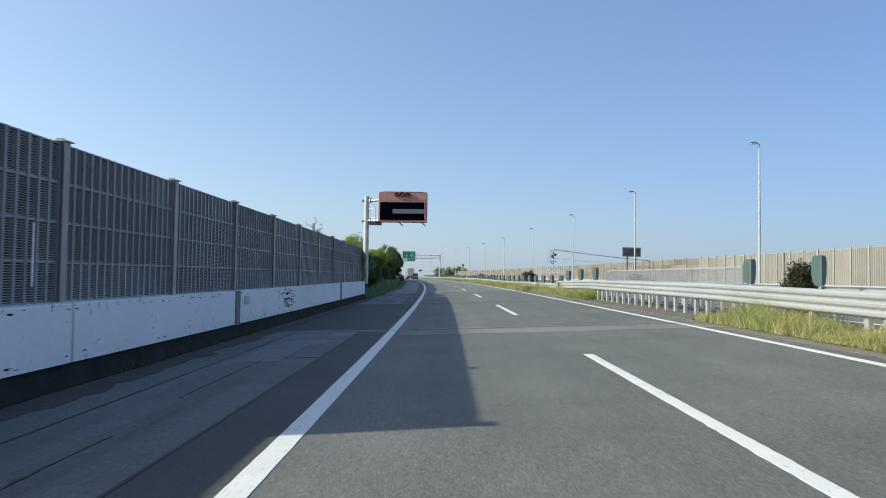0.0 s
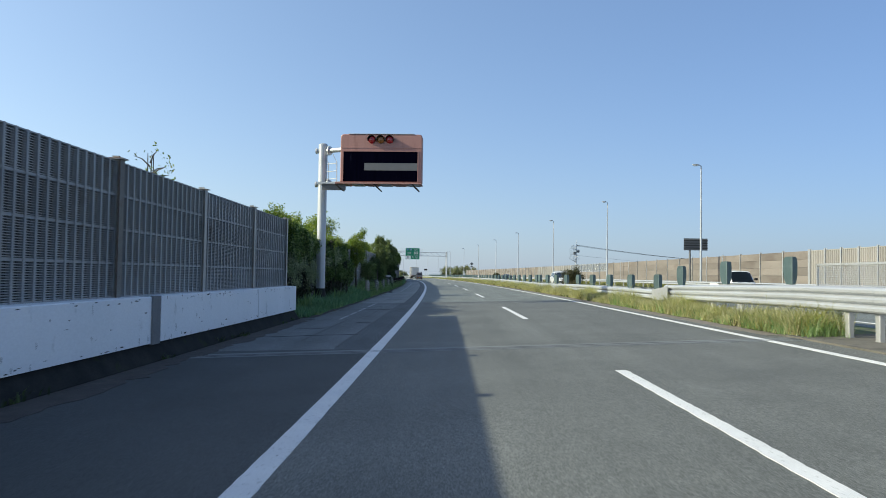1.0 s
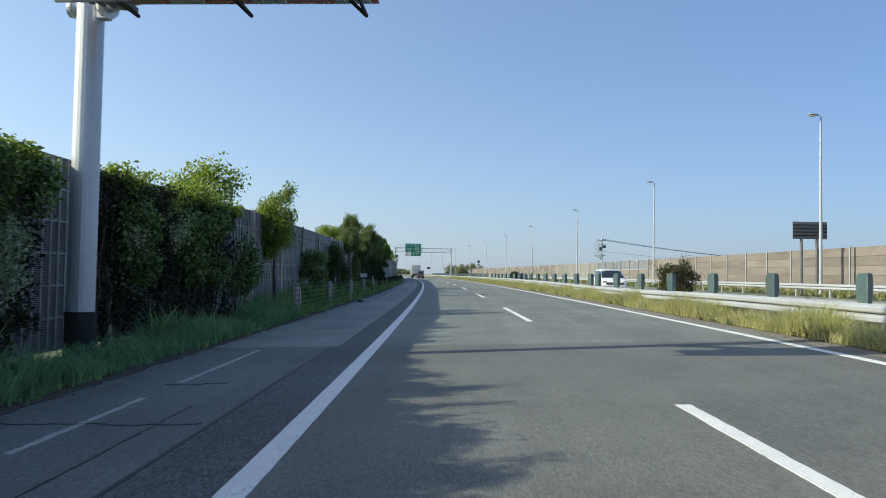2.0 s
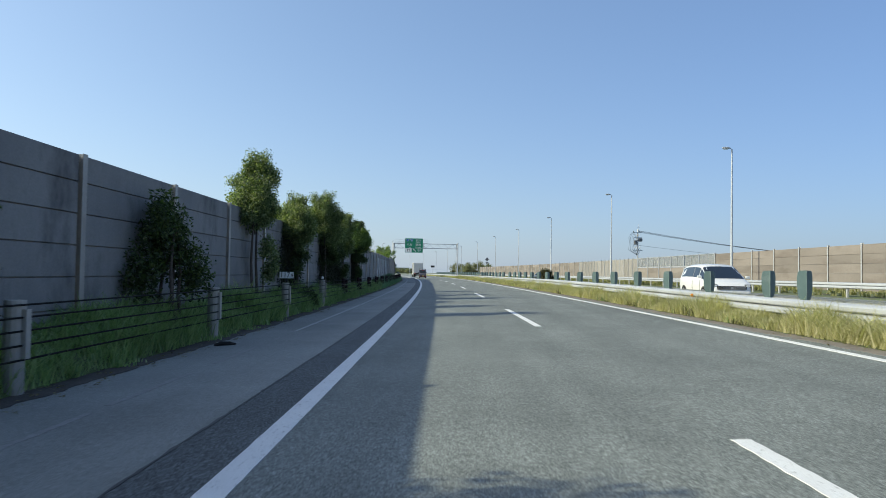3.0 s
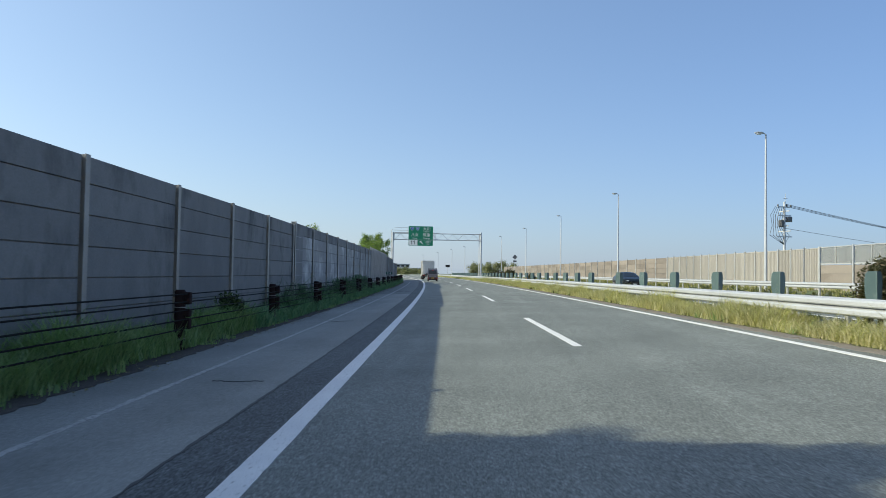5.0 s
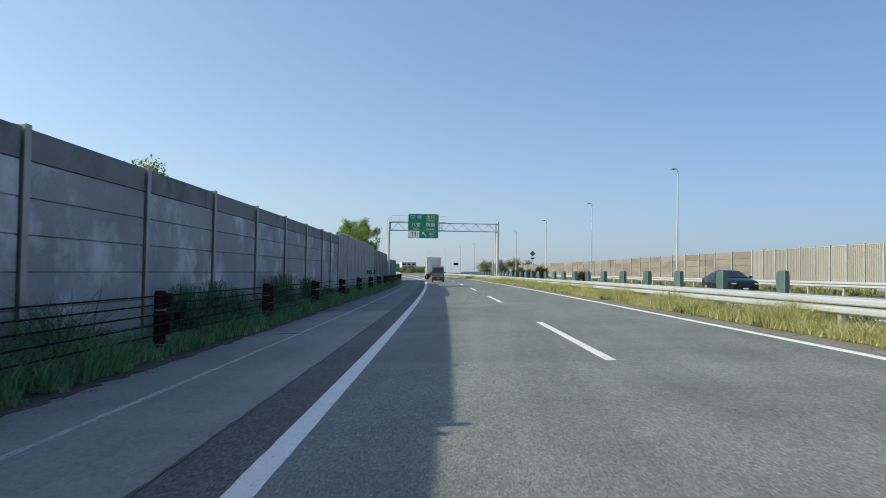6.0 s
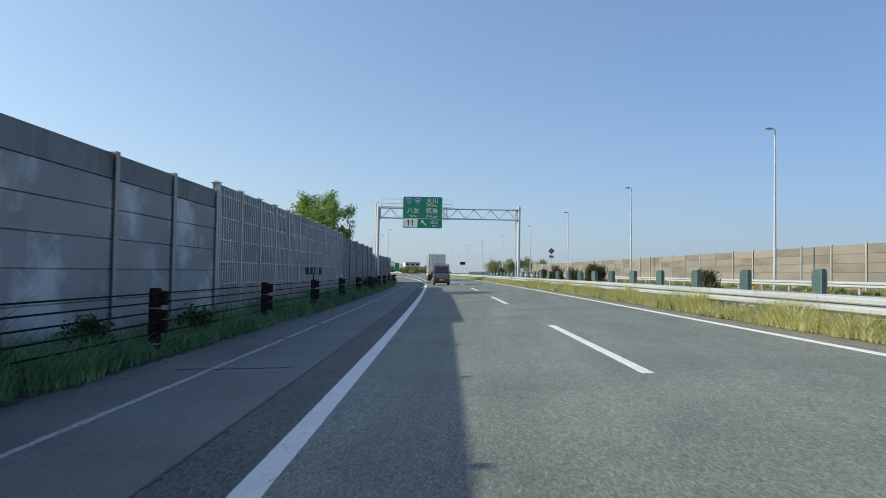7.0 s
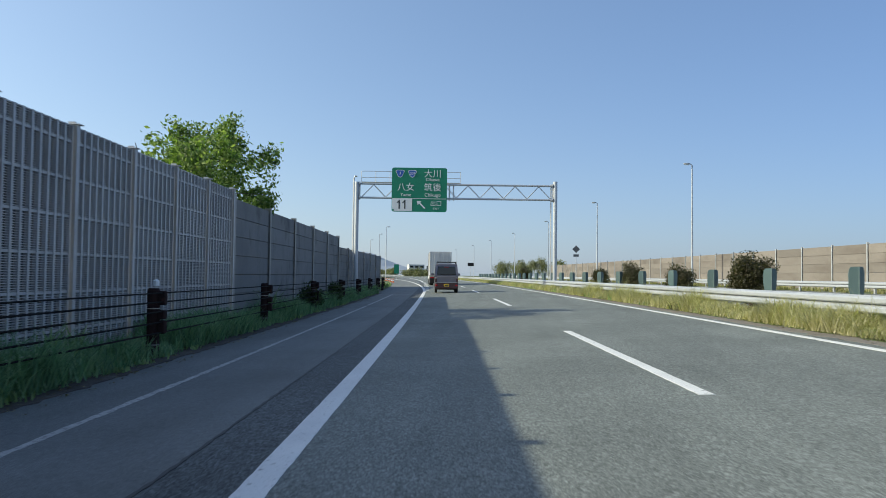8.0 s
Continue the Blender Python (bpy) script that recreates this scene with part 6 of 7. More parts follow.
grass_stuff("dry_stems", "tall thin seed stems leaning over the dry grass", 36.5, 215, 4.5, 5.4, 70, 0.72, M_STRAW, 103, zfun=near_z, wide=0.0035, lean=0.6)
grass_stuff("dry_tufts", "dark brownish tufts at the edge of the median grass", 36.5, 215, 4.36, 4.75, 220, 0.24, M_LEAF_D, 104, zfun=near_z, wide=0.006, lean=0.9, gap=0.6)
grass_stuff("green_grass", "low grass between the median rails", 46, 300, 5.5, 8.1, 25, 0.3, M_GRASS_DRY, 85, zfun=near_z, wide=0.02)
left_z = lambda o: np.interp(o, [-12, -8.6, -7.6, -6.98], [-0.4, -0.2, -0.17, -0.205])
grass_stuff("green_grass", "grass below the ivy, coloured for the barrier's shade", 44.8, 66, -7.95, -6.8, 700, 0.4, M_GRASS_DK, 97, zfun=left_z, wide=0.009, lean=0.8)
grass_stuff("green_grass", "grass below the later barriers, coloured for their shade", 128, 226, -7.95, -6.83, 720, 0.46, M_GRASS_DK, 98, zfun=left_z, wide=0.009, lean=0.85)
grass_stuff("green_grass", "green roadside grass beneath the cable barrier", 66, 128, -7.95, -6.95, 900, 0.54, M_GRASS, 86, zfun=left_z, wide=0.009, lean=0.8)
grass_stuff("green_grass", "ragged grass creeping over the shoulder edge", 44.8, 226, -6.95, -6.72, 200, 0.14, M_GRASS, 87, zfun=lambda o: fall(np.maximum(o, -7.0)), gap=0.5)
grass_stuff("tall_weeds", "tall dark weeds growing against the barrier", 44.8, 226, -7.95, -7.4, 60, 0.62, M_GRASS, 88, zfun=left_z, lean=0.55, gap=0.52, wide=0.016)
grass_stuff("tall_weeds", "thick clumps of arching weeds before the stained barrier", 133, 162, -7.9, -7.25, 400, 0.8, M_CLUMP, 89, zfun=left_z, lean=0.95, wide=0.009, gap=0.46)
grass_stuff("parapet_weeds", "small weeds along the mossy parapet foot", -3, 44, -7.1, -6.9, 120, 0.12, M_LEAF_S, 90, zfun=lambda o: fall(o), gap=0.34, wide=0.01, lean=0.7)
grass_stuff("green_grass", "faded grass in front of the far barrier", 40, 340, 20.9, 25.6, 22, 0.35, M_GRASS_DRY, 91, wide=0.03)
grass_stuff("green_grass", "grass beside the exit lane", 226, 262, -9.8, -7.5, 60, 0.35, M_GRASS, 92, wide=0.025, zfun=left_z)

g = np.random.default_rng(95)
dead = []
for k in range(2600):
    s, o = g.uniform(45, 215), (g.uniform(-7.0, -6.3) if g.random() < 0.7 else g.normal(4.3, 0.12))
    x, y = road_xy(s, o)
    dead.append((float(x), float(y), fall(o) + 0.02))
tagged(new("dead_leaves", leaves_mesh("dead_leaves", dead, 0.03, 3, 0.022, M_DEAD, 96, up=3.0, squash=0.1)), label="scattered brown dead leaves along the road edge", category="leaves", kind="stuff")
scrap = Build().tube([(-0.2, -0.05, 0.02), (-0.05, 0.02, 0.035), (0.1, 0.0, 0.03), (0.24, 0.06, 0.015)], [0.02, 0.05, 0.045, 0.015], 6)
tagged(new("rubber_scrap", scrap.mesh("rubber_scrap", M_RUBBER)), label="torn scrap of black tyre rubber on the shoulder", category="debris").matrix_world = at(79.2, -6.3, fall(-6.3), 35)
stalk = Build().tube([(*[float(v) for v in road_xy(s, o)], z) for s, o, z in ((171.6, -7.02, -0.17), (172.9, -7.1, -0.07), (174.0, -7.1, -0.02), (175.4, -7.1, 0.09), (177.7, -7.1, 0.15), (181.0, -7.15, 0.14), (184.5, -7.2, 0.16))], 0.0065, 6)
tagged(new("fallen_stalk", stalk.mesh("fallen_stalk", M_STALK)), label="long pale fallen stalk lying in the grass", category="stalk")


# ---- vehicles ----
def wheel(parent, x, y, r, w=0.19):
    s = 1 if x > 0 else -1
    ty = part("wheel", Build().disc((x - s * w, y, r), (s, 0, 0), [(0, r * 0.8), (0.02, r * 0.97), (0.05, r), (w - 0.05, r), (w - 0.02, r * 0.96), (w, r * 0.7)], 24), M_RUBBER, parent)
    b = Build().disc((x - s * 0.03, y, r), (s, 0, 0), [(0.02, r * 0.68), (0.036, r * 0.68), (0.042, r * 0.62), (0.034, r * 0.56), (0.034, r * 0.2), (0.045, r * 0.12)], 16)
    for k in range(5):
        a = 2 * math.pi * k / 5
        b.box(x + s * 0.0 - 0.008, x + s * 0.0 + 0.008, -0.03, 0.03, 0.0, r * 0.58, Matrix.Translation((s * 0.01, y, r)) @ Matrix.Rotation(a, 4, "X"))
    part("rim", b, M_ALLOY, ty)


def hull(stations):
    """A lofted body. Each station: y, half width, z low, z high, shoulder."""
    rings = []
    for y, w, z0, z1, c in stations:
        c = min(c, (z1 - z0) * 0.4, w * 0.6)
        rings.append([(-w + c, y, z0), (w - c, y, z0), (w, y, z0 + c), (w * 1.0, y, (z0 + z1) / 2), (w * 0.985, y, z1 - c), (w - c * 1.2, y, z1), (-w + c * 1.2, y, z1), (-w * 0.985, y, z1 - c), (-w, y, (z0 + z1) / 2), (-w, y, z0 + c)])
    return Build().loft(rings)


class Shell:
    """A rounded car body. Each station: y, half width, floor height, belt height, top height, half width at the top."""

    def __init__(self, stations):
        self.rows = []
        for y, w, z0, zb, zt, wt in stations:
            deep = min(0.1, (zt - zb) * 0.3)
            self.rows.append([(0.0, y, z0), (w * 0.86, y, z0), (w * 0.97, y, z0 + 0.1), (w, y, z0 + 0.55 * (zb - z0)), (w * 0.98, y, zb), (wt, y, zt - deep), (wt * 0.82, y, zt - deep * 0.25), (0.0, y, zt)])
        self.mid = Vector((0, (stations[0][0] + stations[-1][0]) / 2, 0.7))

    def body(self):
        return Build().loft([r + [(-x, y, z) for x, y, z in reversed(r[1:-1])] for r in self.rows])

    def place(self, u, r, sx):
        i, j = min(int(u), len(self.rows) - 2), min(int(r), 6)
        a, b = (Vector(self.rows[k][j]).lerp(Vector(self.rows[k][j + 1]), r - j) for k in (i, i + 1))
        p = a.lerp(b, u - i)
        return Vector((p.x * sx, p.y, p.z))

    def pane(self, u0, u1, r0, r1, sx=0):
        """A pane lying on the body between two stations and two rows; sx 0: right across the car."""
        across = [(r, 1) for r in np.linspace(r0, r1, 4)] if sx == 0 else [(r, sx) for r in np.linspace(r0, r1, 3)]
        if sx == 0:
            across += [(r, -1) for r, _ in reversed(across[:-1])]
        b = Build()
        grid = [[self.place(u, r, q) for r, q in across] for u in np.linspace(u0, u1, 3)]
        outer = [[p + (p - self.mid).normalized() * 0.012 for p in row] for row in grid]
        inner = [[p - (p - self.mid).normalized() * 0.02 for p in row] for row in grid]
        for i in range(2):
            for j in range(len(across) - 1):
                b.quad(outer[i][j], outer[i][j + 1], outer[i + 1][j + 1], outer[i + 1][j])
        edge = [(0, j) for j in range(len(across))] + [(i, len(across) - 1) for i in (1, 2)] + [(2, j) for j in reversed(range(len(across) - 1))] + [(1, 0)]
        for (i, j), (k, l) in zip(edge, edge[1:] + edge[:1]):
            b.quad(outer[i][j], outer[k][l], inner[k][l], inner[i][j])
        return b


def cabin(parent, paint, y0b, y1b, y0t, y1t, wb, wt, zb, zt, pillars, thick=0.05):
    """Glass house with pillars and a roof; b: at the belt, t: at the roof, y0 the rear."""
    g = part("window_band", Build().loft([[(-wb, y0b, zb), (wb, y0b, zb), (wb, y1b, zb), (-wb, y1b, zb)], [(-wt, y0t, zt), (wt, y0t, zt), (wt, y1t, zt), (-wt, y1t, zt)]]), M_GLASS, parent, "dark tinted windows")
    for f, wide in pillars:
        for sx in (-1, 1):
            a = Vector((sx * (wb + 0.004), y0b + (y1b - y0b) * f, zb - 0.02))
            b = Vector((sx * (wt + 0.004), y0t + (y1t - y0t) * f, zt + 0.01))
            part("pillar", Build().loft([[(p.x - 0.03, p.y - wide / 2, p.z), (p.x + 0.03, p.y - wide / 2, p.z), (p.x + 0.03, p.y + wide / 2, p.z), (p.x - 0.03, p.y + wide / 2, p.z)] for p in (a, b)]), paint, parent)
    part("roof", Build().loft([[(-wt + k, y0t + k, z), (-wt + k + 0.06, y0t + k - 0.05, z), (wt - k - 0.06, y0t + k - 0.05, z), (wt - k, y0t + k, z), (wt - k, y1t - k, z), (wt - k - 0.08, y1t - k + 0.05, z), (-wt + k + 0.08, y1t - k + 0.05, z), (-wt + k, y1t - k, z)]
                               for z, k in ((zt - 0.02, -0.02), (zt + 0.03, -0.01), (zt + 0.065, 0.08), (zt + 0.08, 0.25))]), paint, parent)
    return g


def mirrors(parent, paint, y, z, w):
    for sx in (-1, 1):
        mir = part("mirror", Build().soft(sx * (w + 0.14) - 0.09, sx * (w + 0.14) + 0.09, y - 0.05, y + 0.05, z, z + 0.14, 0.02), paint, parent)
        part("mirror_arm", Build().box(min(sx * w, sx * (w + 0.08)), max(sx * w, sx * (w + 0.08)), y - 0.015, y + 0.015, z + 0.03, z + 0.06), M_TRIM, mir)


# small van ahead, seen from behind
van = thing("small_van", at(223.6, -2.1, fall(-2.1) + 0.005, 0.3) @ Matrix.Scale(1.05, 4), "small grey and maroon van with a roof rack, seen from behind", "van")
body = part("body", hull([(-0.02, 0.66, 0.5, 1.02, 0.1), (0.06, 0.735, 0.36, 1.08, 0.1), (1.2, 0.74, 0.34, 1.08, 0.08), (2.7, 0.74, 0.34, 1.06, 0.08), (3.2, 0.72, 0.36, 0.95, 0.1), (3.35, 0.62, 0.4, 0.85, 0.1)]), M_VANGREY, van)
part("skirt", hull([(-0.06, 0.68, 0.28, 0.62, 0.05), (0.0, 0.745, 0.26, 0.64, 0.05), (3.2, 0.745, 0.26, 0.56, 0.05), (3.38, 0.64, 0.28, 0.55, 0.05)]), M_MAROON, van, "maroon lower body")
cabin(van, M_VANGREY, 0.03, 2.85, 0.16, 2.35, 0.72, 0.63, 1.05, 1.78, ((0.0, 0.1), (0.36, 0.06), (0.7, 0.06), (1.0, 0.06)))
tail = part("tailgate_frame", Build().loft([[(-0.735, 0.02, 1.0), (0.735, 0.02, 1.0), (0.735, 0.02, 1.14), (-0.735, 0.02, 1.14)], [(-0.735, 0.06, 1.0), (0.735, 0.06, 1.0), (0.735, 0.06, 1.14), (-0.735, 0.06, 1.14)]]), M_VANGREY, van)
for sx in (-1, 1):
    part("rear_pillar", Build().loft([[(sx * 0.6, 0.01, 1.1), (sx * 0.735, 0.01, 1.1), (sx * 0.735, 0.1, 1.1), (sx * 0.6, 0.1, 1.1)], [(sx * 0.53, 0.14, 1.8), (sx * 0.645, 0.14, 1.8), (sx * 0.645, 0.24, 1.8), (sx * 0.53, 0.24, 1.8)]]), M_VANGREY, van)
    lamp_unit = part("tail_lamp", Build().soft(min(sx * 0.55, sx * 0.7), max(sx * 0.55, sx * 0.7), -0.085, -0.03, 0.44, 0.52, 0.015), M_RED, van, "red tail lamp")
    wheel(van, sx * 0.73, 0.55, 0.27, 0.16)
    wheel(van, sx * 0.73, 2.75, 0.27, 0.16)
part("bumper", Build().soft(-0.73, 0.73, -0.1, 0.06, 0.27, 0.4, 0.03), M_MAROON, van)
part("tailgate_handle", Build().soft(-0.3, 0.3, -0.015, 0.03, 0.86, 0.9, 0.012), M_ALLOY, van)
plate = part("number_plate", Build().soft(-0.165, 0.165, -0.12, -0.1, 0.4, 0.565, 0.008), M_YELLOW, van, "yellow plate with plain bars")
part("plate_bar", Build().box(-0.12, 0.12, -0.124, -0.12, 0.43, 0.49), M_BLACK, plate)
for sx in (-1, 1):
    part("corner_lamp", Build().soft(min(sx * 0.6, sx * 0.72), max(sx * 0.6, sx * 0.72), -0.045, 0.0, 0.62, 0.9, 0.012), M_MAROON, van, "tall dark red corner lamp")
part("window_seal", Build().loft([[(-0.6, 0.0, 1.14), (0.6, 0.0, 1.14), (0.6, 0.0, 1.19), (-0.6, 0.0, 1.19)], [(-0.6, 0.04, 1.14), (0.6, 0.04, 1.14), (0.6, 0.04, 1.19), (-0.6, 0.04, 1.19)]]), M_TRIM, van)
part("window_head", Build().loft([[(-0.55, 0.11, 1.66), (0.55, 0.11, 1.66), (0.55, 0.2, 1.66), (-0.55, 0.2, 1.66)], [(-0.55, 0.13, 1.8), (0.55, 0.13, 1.8), (0.55, 0.22, 1.8), (-0.55, 0.22, 1.8)]]), M_VANGREY, van)
part("chrome_strip", Build().soft(-0.7, 0.7, -0.05, -0.03, 0.645, 0.675, 0.006), M_ALLOY, van, "bright trim strip")
part("rear_window", Build().loft([[(-0.58, 0.012, 1.19), (0.58, 0.012, 1.19), (0.54, 0.125, 1.66), (-0.54, 0.125, 1.66)], [(-0.58, 0.05, 1.19), (0.58, 0.05, 1.19), (0.54, 0.16, 1.66), (-0.54, 0.16, 1.66)]]), M_REARGLASS, van, "tinted rear window")
part("brake_lamp", Build().soft(-0.14, 0.14, 0.1, 0.13, 1.6, 1.64, 0.008), M_RED, van)
part("wiper", Build().tube([(0.0, 0.0, 1.17), (0.3, 0.08, 1.3)], 0.012, 6), M_TRIM, van)
rack = Build()
for x in (-0.6, 0.6):
    rack.tube([(x, 0.25, 1.95), (x, 2.2, 1.95)], 0.022, 6)
for y in (0.25, 0.8, 1.4, 2.0):
    rack.tube([(-0.6, y, 1.95), (0.6, y, 1.95)], 0.02, 6).tube([(-0.6, y, 1.82), (-0.6, y, 1.95)], 0.02, 6).tube([(0.6, y, 1.82), (0.6, y, 1.95)], 0.02, 6)
part("roof_rack", rack, M_TRIM, van)
mirrors(van, M_VANGREY, 2.55, 1.1, 0.74)
under = part("underside", Build().box(-0.62, 0.62, 0.2, 3.2, 0.2, 0.4), M_TRIM, van)

# lorry further on
truck = thing("box_lorry", at(258.0, -1.95, fall(-1.95) + 0.005, 0.4), "large lorry with a ribbed aluminium box body, seen from behind", "lorry")
box = part("cargo_box", Build().soft(-1.24, 1.24, 0.0, 9.0, 1.05, 3.82, 0.04), M_TRUCKBOX, truck)
for k in range(11):
    x = -1.15 + 2.3 * k / 10
    part("door_rib", Build().soft(x - 0.035, x + 0.035, -0.03, 0.0, 1.12, 3.72, 0.008), M_TRUCKBOX, box)
for k in range(18):
    for sx in (-1, 1):
        part("side_rib", Build().box(min(sx * 1.24, sx * 1.262), max(sx * 1.24, sx * 1.262), 0.25 + 0.5 * k, 0.31 + 0.5 * k, 1.1, 3.75), M_TRUCKBOX, box)
for x in (-0.75, -0.25, 0.25, 0.75):
    part("lock_rod", Build().tube([(x + 0.08, -0.05, 1.1), (x + 0.08, -0.05, 3.7)], 0.018, 6), M_GALV, box)
part("chassis", Build().box(-0.5, 0.5, 0.3, 10.8, 0.75, 1.04), M_TRIM, truck)
part("rear_bumper", Build().soft(-1.15, 1.15, 0.0, 0.12, 0.45, 0.6, 0.02), M_TRIM, truck)
part("bumper_stay", Build().box(-0.5, -0.42, 0.05, 0.13, 0.55, 0.8).box(0.42, 0.5, 0.05, 0.13, 0.55, 0.8), M_TRIM, truck)
part("cab", hull([(9.2, 1.1, 0.6, 3.0, 0.15), (9.5, 1.2, 0.5, 3.1, 0.15), (11.0, 1.2, 0.5, 3.0, 0.2), (11.3, 1.1, 0.5, 2.6, 0.2)]), M_CARWHITE, truck)
for sx in (-1, 1):
    part("tail_lamp", Build().soft(sx * 0.9 - 0.22, sx * 0.9 + 0.22, -0.06, 0.0, 0.8, 0.95, 0.015), M_RED, truck, "red tail lamp")
    part("mud_flap", Build().box(sx * 0.9 - 0.28, sx * 0.9 + 0.28, 0.7, 0.72, 0.2, 0.8), M_TRIM, truck)
    for y in (1.4, 2.6, 9.8):
        wheel(truck, sx * 1.2, y, 0.48, 0.45)
    part("door_mirror", Build().soft(sx * 1.36 - 0.08, sx * 1.36 + 0.08, 11.0, 11.1, 1.9, 2.3, 0.02), M_TRIM, truck)

# light white pickup coming the other way
kei = thing("light_truck", at(66.9, 15.15, 0.06, 180), "small white flatbed truck with a boxy cab", "truck")
cab = Shell([(1.74, 0.66, 0.45, 1.0, 1.58, 0.57), (1.82, 0.715, 0.34, 1.0, 1.68, 0.61), (2.2, 0.73, 0.3, 1.0, 1.72, 0.62), (2.72, 0.73, 0.3, 0.98, 1.7, 0.61), (3.26, 0.72, 0.3, 0.94, 1.0, 0.64), (3.34, 0.69, 0.32, 0.86, 0.9, 0.6), (3.39, 0.6, 0.38, 0.7, 0.73, 0.5)])
part("cab_body", cab.body(), M_CARWHITE, kei, smooth=True)
part("windscreen", cab.pane(3.08, 3.93, 5.1, 7, 0), M_GLASS, kei, "dark windscreen")
part("rear_window", cab.pane(0.1, 0.6, 4.9, 5.4, 0), M_GLASS, kei)
for sx in (-1, 1):
    part("side_window", cab.pane(1.9, 3.55, 4.12, 4.88, sx), M_GLASS, kei)
    part("wheel_arch", Build().disc((sx * 0.64, 2.75, 0.27), (sx, 0, 0), [(0, 0.32), (0.095, 0.32)], 20), M_TRIM, kei)
    part("door_handle", Build().soft(sx * 0.735 - 0.012, sx * 0.735 + 0.012, 2.0, 2.14, 0.86, 0.89, 0.005), M_TRIM, kei)
part("wiper", Build().tube([(0.3, 3.26, 1.02), (-0.2, 3.2, 1.08)], 0.009, 6).tube([(-0.3, 3.26, 1.02), (-0.6, 3.18, 1.1)], 0.009, 6), M_TRIM, kei)
part("guard_frame", Build().tube([(-0.6, 1.69, 0.9), (-0.6, 1.69, 1.66), (0.6, 1.69, 1.66), (0.6, 1.69, 0.9)], 0.018, 6), M_CARWHITE, kei)
part("bed", Build().box(-0.7, 0.7, 0.0, 1.7, 0.62, 0.66).box(-0.72, -0.69, 0, 1.7, 0.62, 0.93).box(0.69, 0.72, 0, 1.7, 0.62, 0.93).box(-0.7, 0.7, 0.0, 0.03, 0.62, 0.93).box(-0.7, 0.7, 1.67, 1.7, 0.62, 1.3), M_CARWHITE, kei)
part("bumper", Build().soft(-0.71, 0.71, 3.28, 3.4, 0.3, 0.5, 0.03), M_CARWHITE, kei)
part("grille", Build().soft(-0.3, 0.3, 3.37, 3.4, 0.56, 0.64, 0.01), M_TRIM, kei)
part("chassis", Build().box(-0.4, 0.4, 0.1, 3.0, 0.35, 0.62), M_TRIM, kei)
for sx in (-1, 1):
    part("headlamp", Build().soft(sx * 0.52 - 0.12, sx * 0.52 + 0.12, 3.33, 3.385, 0.58, 0.76, 0.02), M_LAMP, kei)
    wheel(kei, sx * 0.72, 0.7, 0.27, 0.16)
    wheel(kei, sx * 0.745, 2.75, 0.27, 0.16)
mirrors(kei, M_TRIM, 3.0, 1.15, 0.72)

# white minivan coming the other way
mv = thing("minivan", at(104.6, 11.55, 0.1, 176) @ Matrix.Diagonal((1.08, 1.17, 0.955, 1.0)), "white minivan with dark windows and a wide grille", "minivan")
wagon = Shell([(0.0, 0.76, 0.45, 0.98, 1.02, 0.68), (0.07, 0.85, 0.32, 1.06, 1.13, 0.74), (0.36, 0.89, 0.26, 1.1, 1.74, 0.7), (1.2, 0.9, 0.24, 1.1, 1.83, 0.73), (2.25, 0.9, 0.24, 1.08, 1.85, 0.73), (3.05, 0.9, 0.24, 1.05, 1.78, 0.71),
               (4.1, 0.89, 0.24, 1.0, 1.06, 0.8), (4.5, 0.87, 0.25, 0.88, 0.94, 0.74), (4.68, 0.82, 0.27, 0.74, 0.8, 0.66), (4.78, 0.7, 0.34, 0.6, 0.63, 0.55)])
part("body", wagon.body(), M_CARWHITE, mv, smooth=True)
part("windscreen", wagon.pane(5.1, 5.93, 5.08, 7, 0), M_GLASS, mv, "dark sloping windscreen")
part("rear_window", wagon.pane(1.12, 1.85, 5.1, 7, 0), M_GLASS, mv)
for sx in (-1, 1):
    for u0, u1 in ((2.12, 2.99), (3.01, 3.99), (4.05, 4.96), (5.04, 5.7)):
        part("side_window", wagon.pane(u0, u1, 4.12, 4.9, sx), M_GLASS, mv)
    part("wheel_arch", Build().disc((sx * 0.80, 3.85, 0.33), (sx, 0, 0), [(0, 0.38), (0.105, 0.38)], 22).disc((sx * 0.80, 0.95, 0.33), (sx, 0, 0), [(0, 0.38), (0.105, 0.38)], 22), M_TRIM, mv)
    part("door_seam", Build().box(sx * 0.905 - 0.004, sx * 0.905 + 0.004, 2.24, 2.252, 0.4, 1.04).box(sx * 0.905 - 0.004, sx * 0.905 + 0.004, 3.3, 3.312, 0.5, 1.0), M_TRIM, mv)
    part("door_handle", Build().soft(sx * 0.91 - 0.012, sx * 0.91 + 0.012, 2.3, 2.46, 0.9, 0.93, 0.005), M_CARWHITE, mv)
grille = part("grille", Build().soft(-0.62, 0.62, 4.7, 4.8, 0.54, 0.74, 0.03), M_TRIM, mv)
for z in (0.585, 0.635, 0.685):
    part("grille_bar", Build().soft(-0.58, 0.58, 4.79, 4.81, z - 0.009, z + 0.009, 0.004), M_ALLOY, grille, "chrome bar")
part("badge", Build().disc((0, 4.795, 0.635), (0, 1, 0), [(0, 0.06), (0.02, 0.055)], 12), M_ALLOY, mv, "round chrome badge")
part("bumper", Build().soft(-0.8, 0.8, 4.6, 4.8, 0.34, 0.54, 0.06), M_CARWHITE, mv)
part("air_intake", Build().soft(-0.5, 0.5, 4.75, 4.81, 0.27, 0.37, 0.02), M_TRIM, mv)
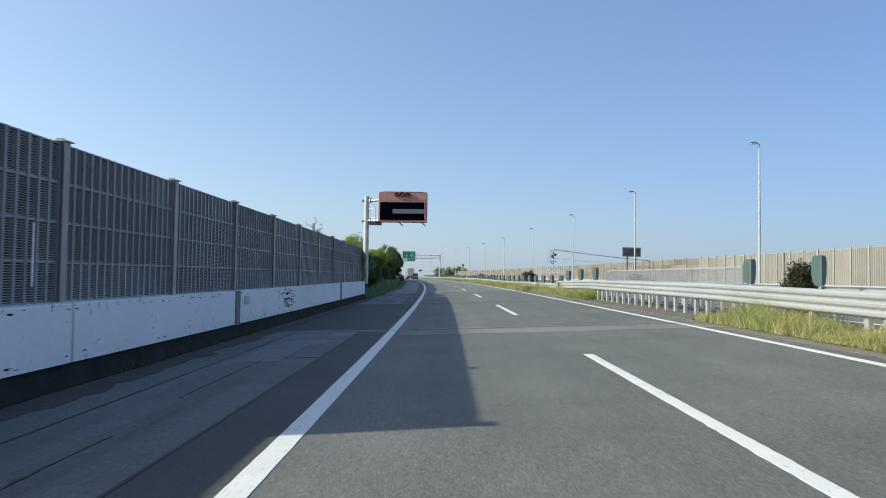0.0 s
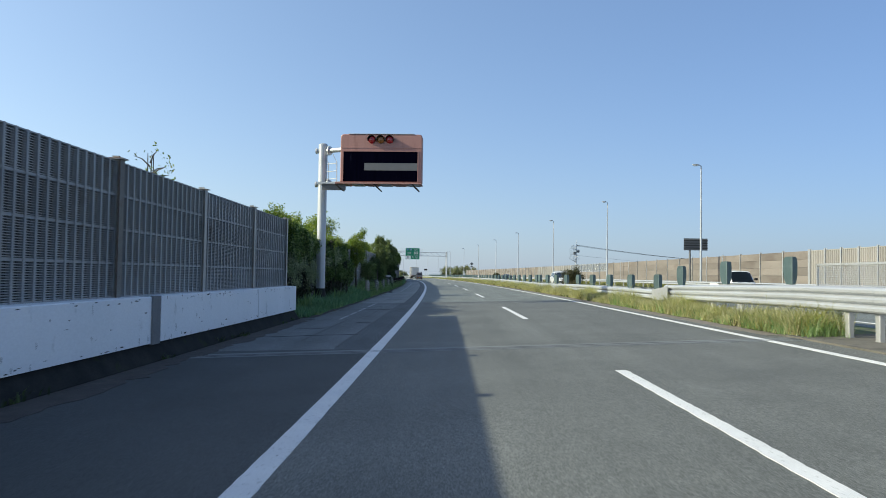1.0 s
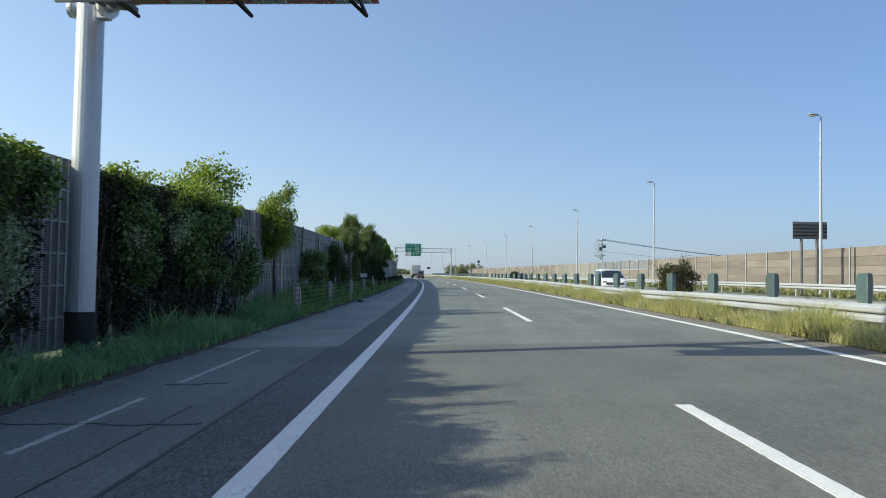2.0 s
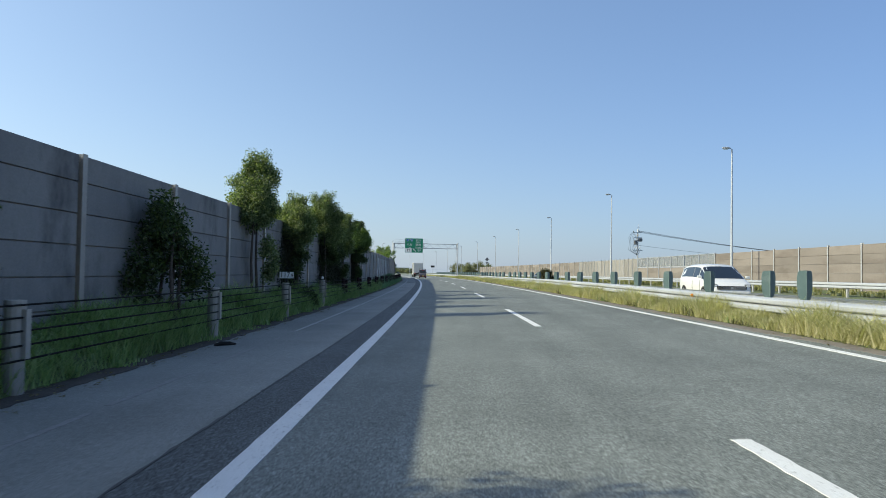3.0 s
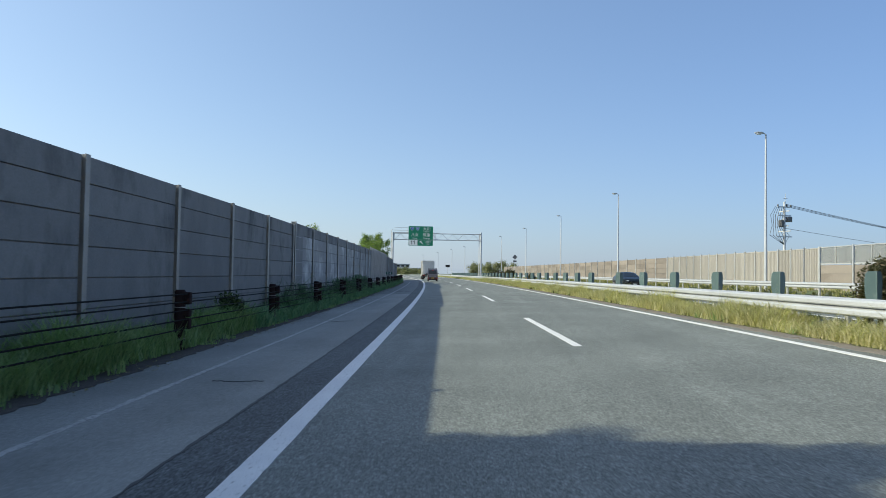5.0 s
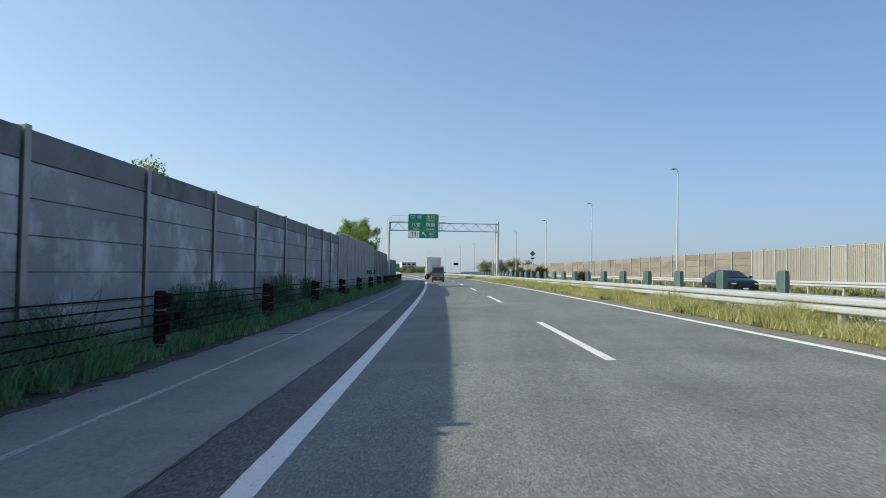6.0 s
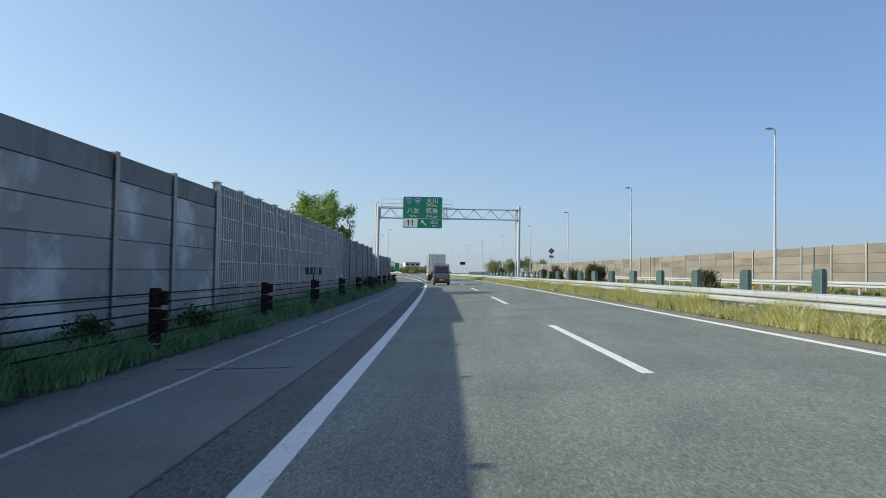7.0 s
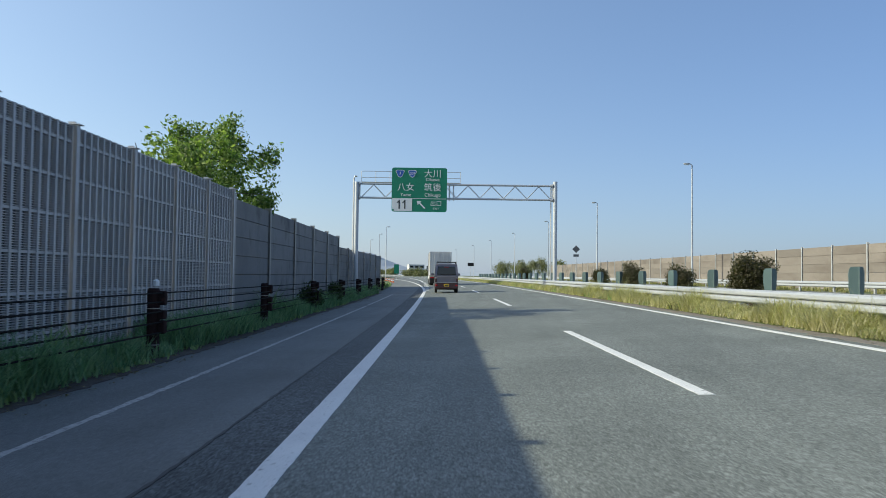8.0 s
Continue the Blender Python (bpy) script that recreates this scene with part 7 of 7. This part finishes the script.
for sx in (-1, 1):
    lamp = part("headlamp", Build().soft(sx * 0.7 - 0.15, sx * 0.7 + 0.15, 4.5, 4.72, 0.67, 0.83, 0.04), M_LENS, mv, "dark-rimmed headlamp")
    part("lens", Build().soft(sx * 0.7 - 0.1, sx * 0.7 + 0.1, 4.66, 4.735, 0.71, 0.79, 0.02), M_LAMP, lamp, "bright lens")
    part("fog_lamp", Build().disc((sx * 0.64, 4.75, 0.4), (0, 1, 0), [(0, 0.07), (0.06, 0.06)], 12), M_LAMP, mv)
    part("sill", Build().soft(sx * 0.88 - 0.03, sx * 0.88 + 0.03, 1.3, 3.5, 0.2, 0.3, 0.01), M_TRIM, mv)
    wheel(mv, sx * 0.915, 0.95, 0.33, 0.2)
    wheel(mv, sx * 0.915, 3.85, 0.33, 0.2)
mirrors(mv, M_CARWHITE, 3.75, 1.1, 0.9)

# dark saloon coming the other way
car = thing("saloon_car", at(179.2, 15.1, 0.13, 180), "dark navy saloon car with pale headlamps", "car")
saloon = Shell([(0.0, 0.72, 0.44, 0.86, 0.9, 0.6), (0.1, 0.84, 0.3, 0.97, 1.02, 0.68), (0.5, 0.89, 0.22, 1.0, 1.07, 0.72), (1.25, 0.9, 0.2, 0.99, 1.42, 0.62), (2.0, 0.9, 0.2, 0.97, 1.49, 0.64), (2.6, 0.9, 0.2, 0.95, 1.45, 0.63),
                (3.5, 0.9, 0.2, 0.94, 1.01, 0.76), (4.2, 0.88, 0.22, 0.86, 0.93, 0.72), (4.6, 0.83, 0.25, 0.73, 0.8, 0.64), (4.75, 0.72, 0.3, 0.6, 0.64, 0.54)])
part("body", saloon.body(), M_CARNAVY, car, smooth=True)
part("windscreen", saloon.pane(5.1, 5.92, 5.08, 7, 0), M_GLASS, car, "dark raked windscreen")
part("rear_window", saloon.pane(2.1, 2.92, 5.08, 7, 0), M_GLASS, car)
for sx in (-1, 1):
    for u0, u1 in ((2.55, 2.97), (3.02, 4.05), (4.14, 4.96), (5.02, 5.5)):
        part("side_window", saloon.pane(u0, u1, 4.14, 4.9, sx), M_GLASS, car)
    part("wheel_arch", Build().disc((sx * 0.80, 3.75, 0.33), (sx, 0, 0), [(0, 0.375), (0.105, 0.375)], 22).disc((sx * 0.80, 0.95, 0.33), (sx, 0, 0), [(0, 0.375), (0.105, 0.375)], 22), M_TRIM, car)
part("grille", Build().soft(-0.36, 0.36, 4.69, 4.765, 0.44, 0.6, 0.02), M_TRIM, car)
part("air_intake", Build().soft(-0.5, 0.5, 4.68, 4.77, 0.26, 0.36, 0.02), M_TRIM, car)
part("number_plate", Build().soft(-0.165, 0.165, 4.77, 4.785, 0.36, 0.44, 0.005), M_WHITE, car, "white blank plate")
for sx in (-1, 1):
    lamp = part("headlamp", Build().soft(sx * 0.64 - 0.17, sx * 0.64 + 0.17, 4.45, 4.71, 0.62, 0.74, 0.04), M_LENS, car, "dark headlamp housing")
    part("lens", Build().soft(sx * 0.64 - 0.11, sx * 0.64 + 0.11, 4.66, 4.725, 0.65, 0.71, 0.02), M_LAMP, lamp, "bright lens")
    part("door_seam", Build().box(sx * 0.902 - 0.004, sx * 0.902 + 0.004, 2.2, 2.215, 0.35, 0.95), M_TRIM, car)
    for y in (1.75, 2.75):
        part("door_handle", Build().soft(sx * 0.905 - 0.012, sx * 0.905 + 0.012, y - 0.09, y + 0.09, 0.83, 0.86, 0.005), M_ALLOY, car)
    wheel(car, sx * 0.915, 0.95, 0.33, 0.2)
    wheel(car, sx * 0.915, 3.75, 0.33, 0.2)
mirrors(car, M_CARNAVY, 3.0, 1.0, 0.88)

# ---- distance ----
def far_building(m, w, d, h, floors, label):
    b = thing("building", m, label, "building", "distant buildings")
    part("wall", Build().soft(-w / 2, w / 2, 0, d, 0, h, 0.1), M_HAZE, b)
    part("roof", Build().box(-w / 2 - 0.2, w / 2 + 0.2, -0.2, d + 0.2, h, h + 0.4), M_HAZE, b)
    n = max(3, int(w / 4))
    for f in range(floors):
        for k in range(n):
            x = -w / 2 + w * (k + 0.5) / n
            part("window", Build().box(x - w / n * 0.32, x + w / n * 0.32, -0.06, -0.01, h * (f + 0.35) / floors, h * (f + 0.78) / floors), M_GLASS, b)


far_building(at(690, 29.0, -0.6), 11, 9, 8.5, 3, "distant white block beyond the bend")
far_building(at(705, 40.0, -0.6), 17, 12, 5.5, 2, "distant pale low building beyond the bend")
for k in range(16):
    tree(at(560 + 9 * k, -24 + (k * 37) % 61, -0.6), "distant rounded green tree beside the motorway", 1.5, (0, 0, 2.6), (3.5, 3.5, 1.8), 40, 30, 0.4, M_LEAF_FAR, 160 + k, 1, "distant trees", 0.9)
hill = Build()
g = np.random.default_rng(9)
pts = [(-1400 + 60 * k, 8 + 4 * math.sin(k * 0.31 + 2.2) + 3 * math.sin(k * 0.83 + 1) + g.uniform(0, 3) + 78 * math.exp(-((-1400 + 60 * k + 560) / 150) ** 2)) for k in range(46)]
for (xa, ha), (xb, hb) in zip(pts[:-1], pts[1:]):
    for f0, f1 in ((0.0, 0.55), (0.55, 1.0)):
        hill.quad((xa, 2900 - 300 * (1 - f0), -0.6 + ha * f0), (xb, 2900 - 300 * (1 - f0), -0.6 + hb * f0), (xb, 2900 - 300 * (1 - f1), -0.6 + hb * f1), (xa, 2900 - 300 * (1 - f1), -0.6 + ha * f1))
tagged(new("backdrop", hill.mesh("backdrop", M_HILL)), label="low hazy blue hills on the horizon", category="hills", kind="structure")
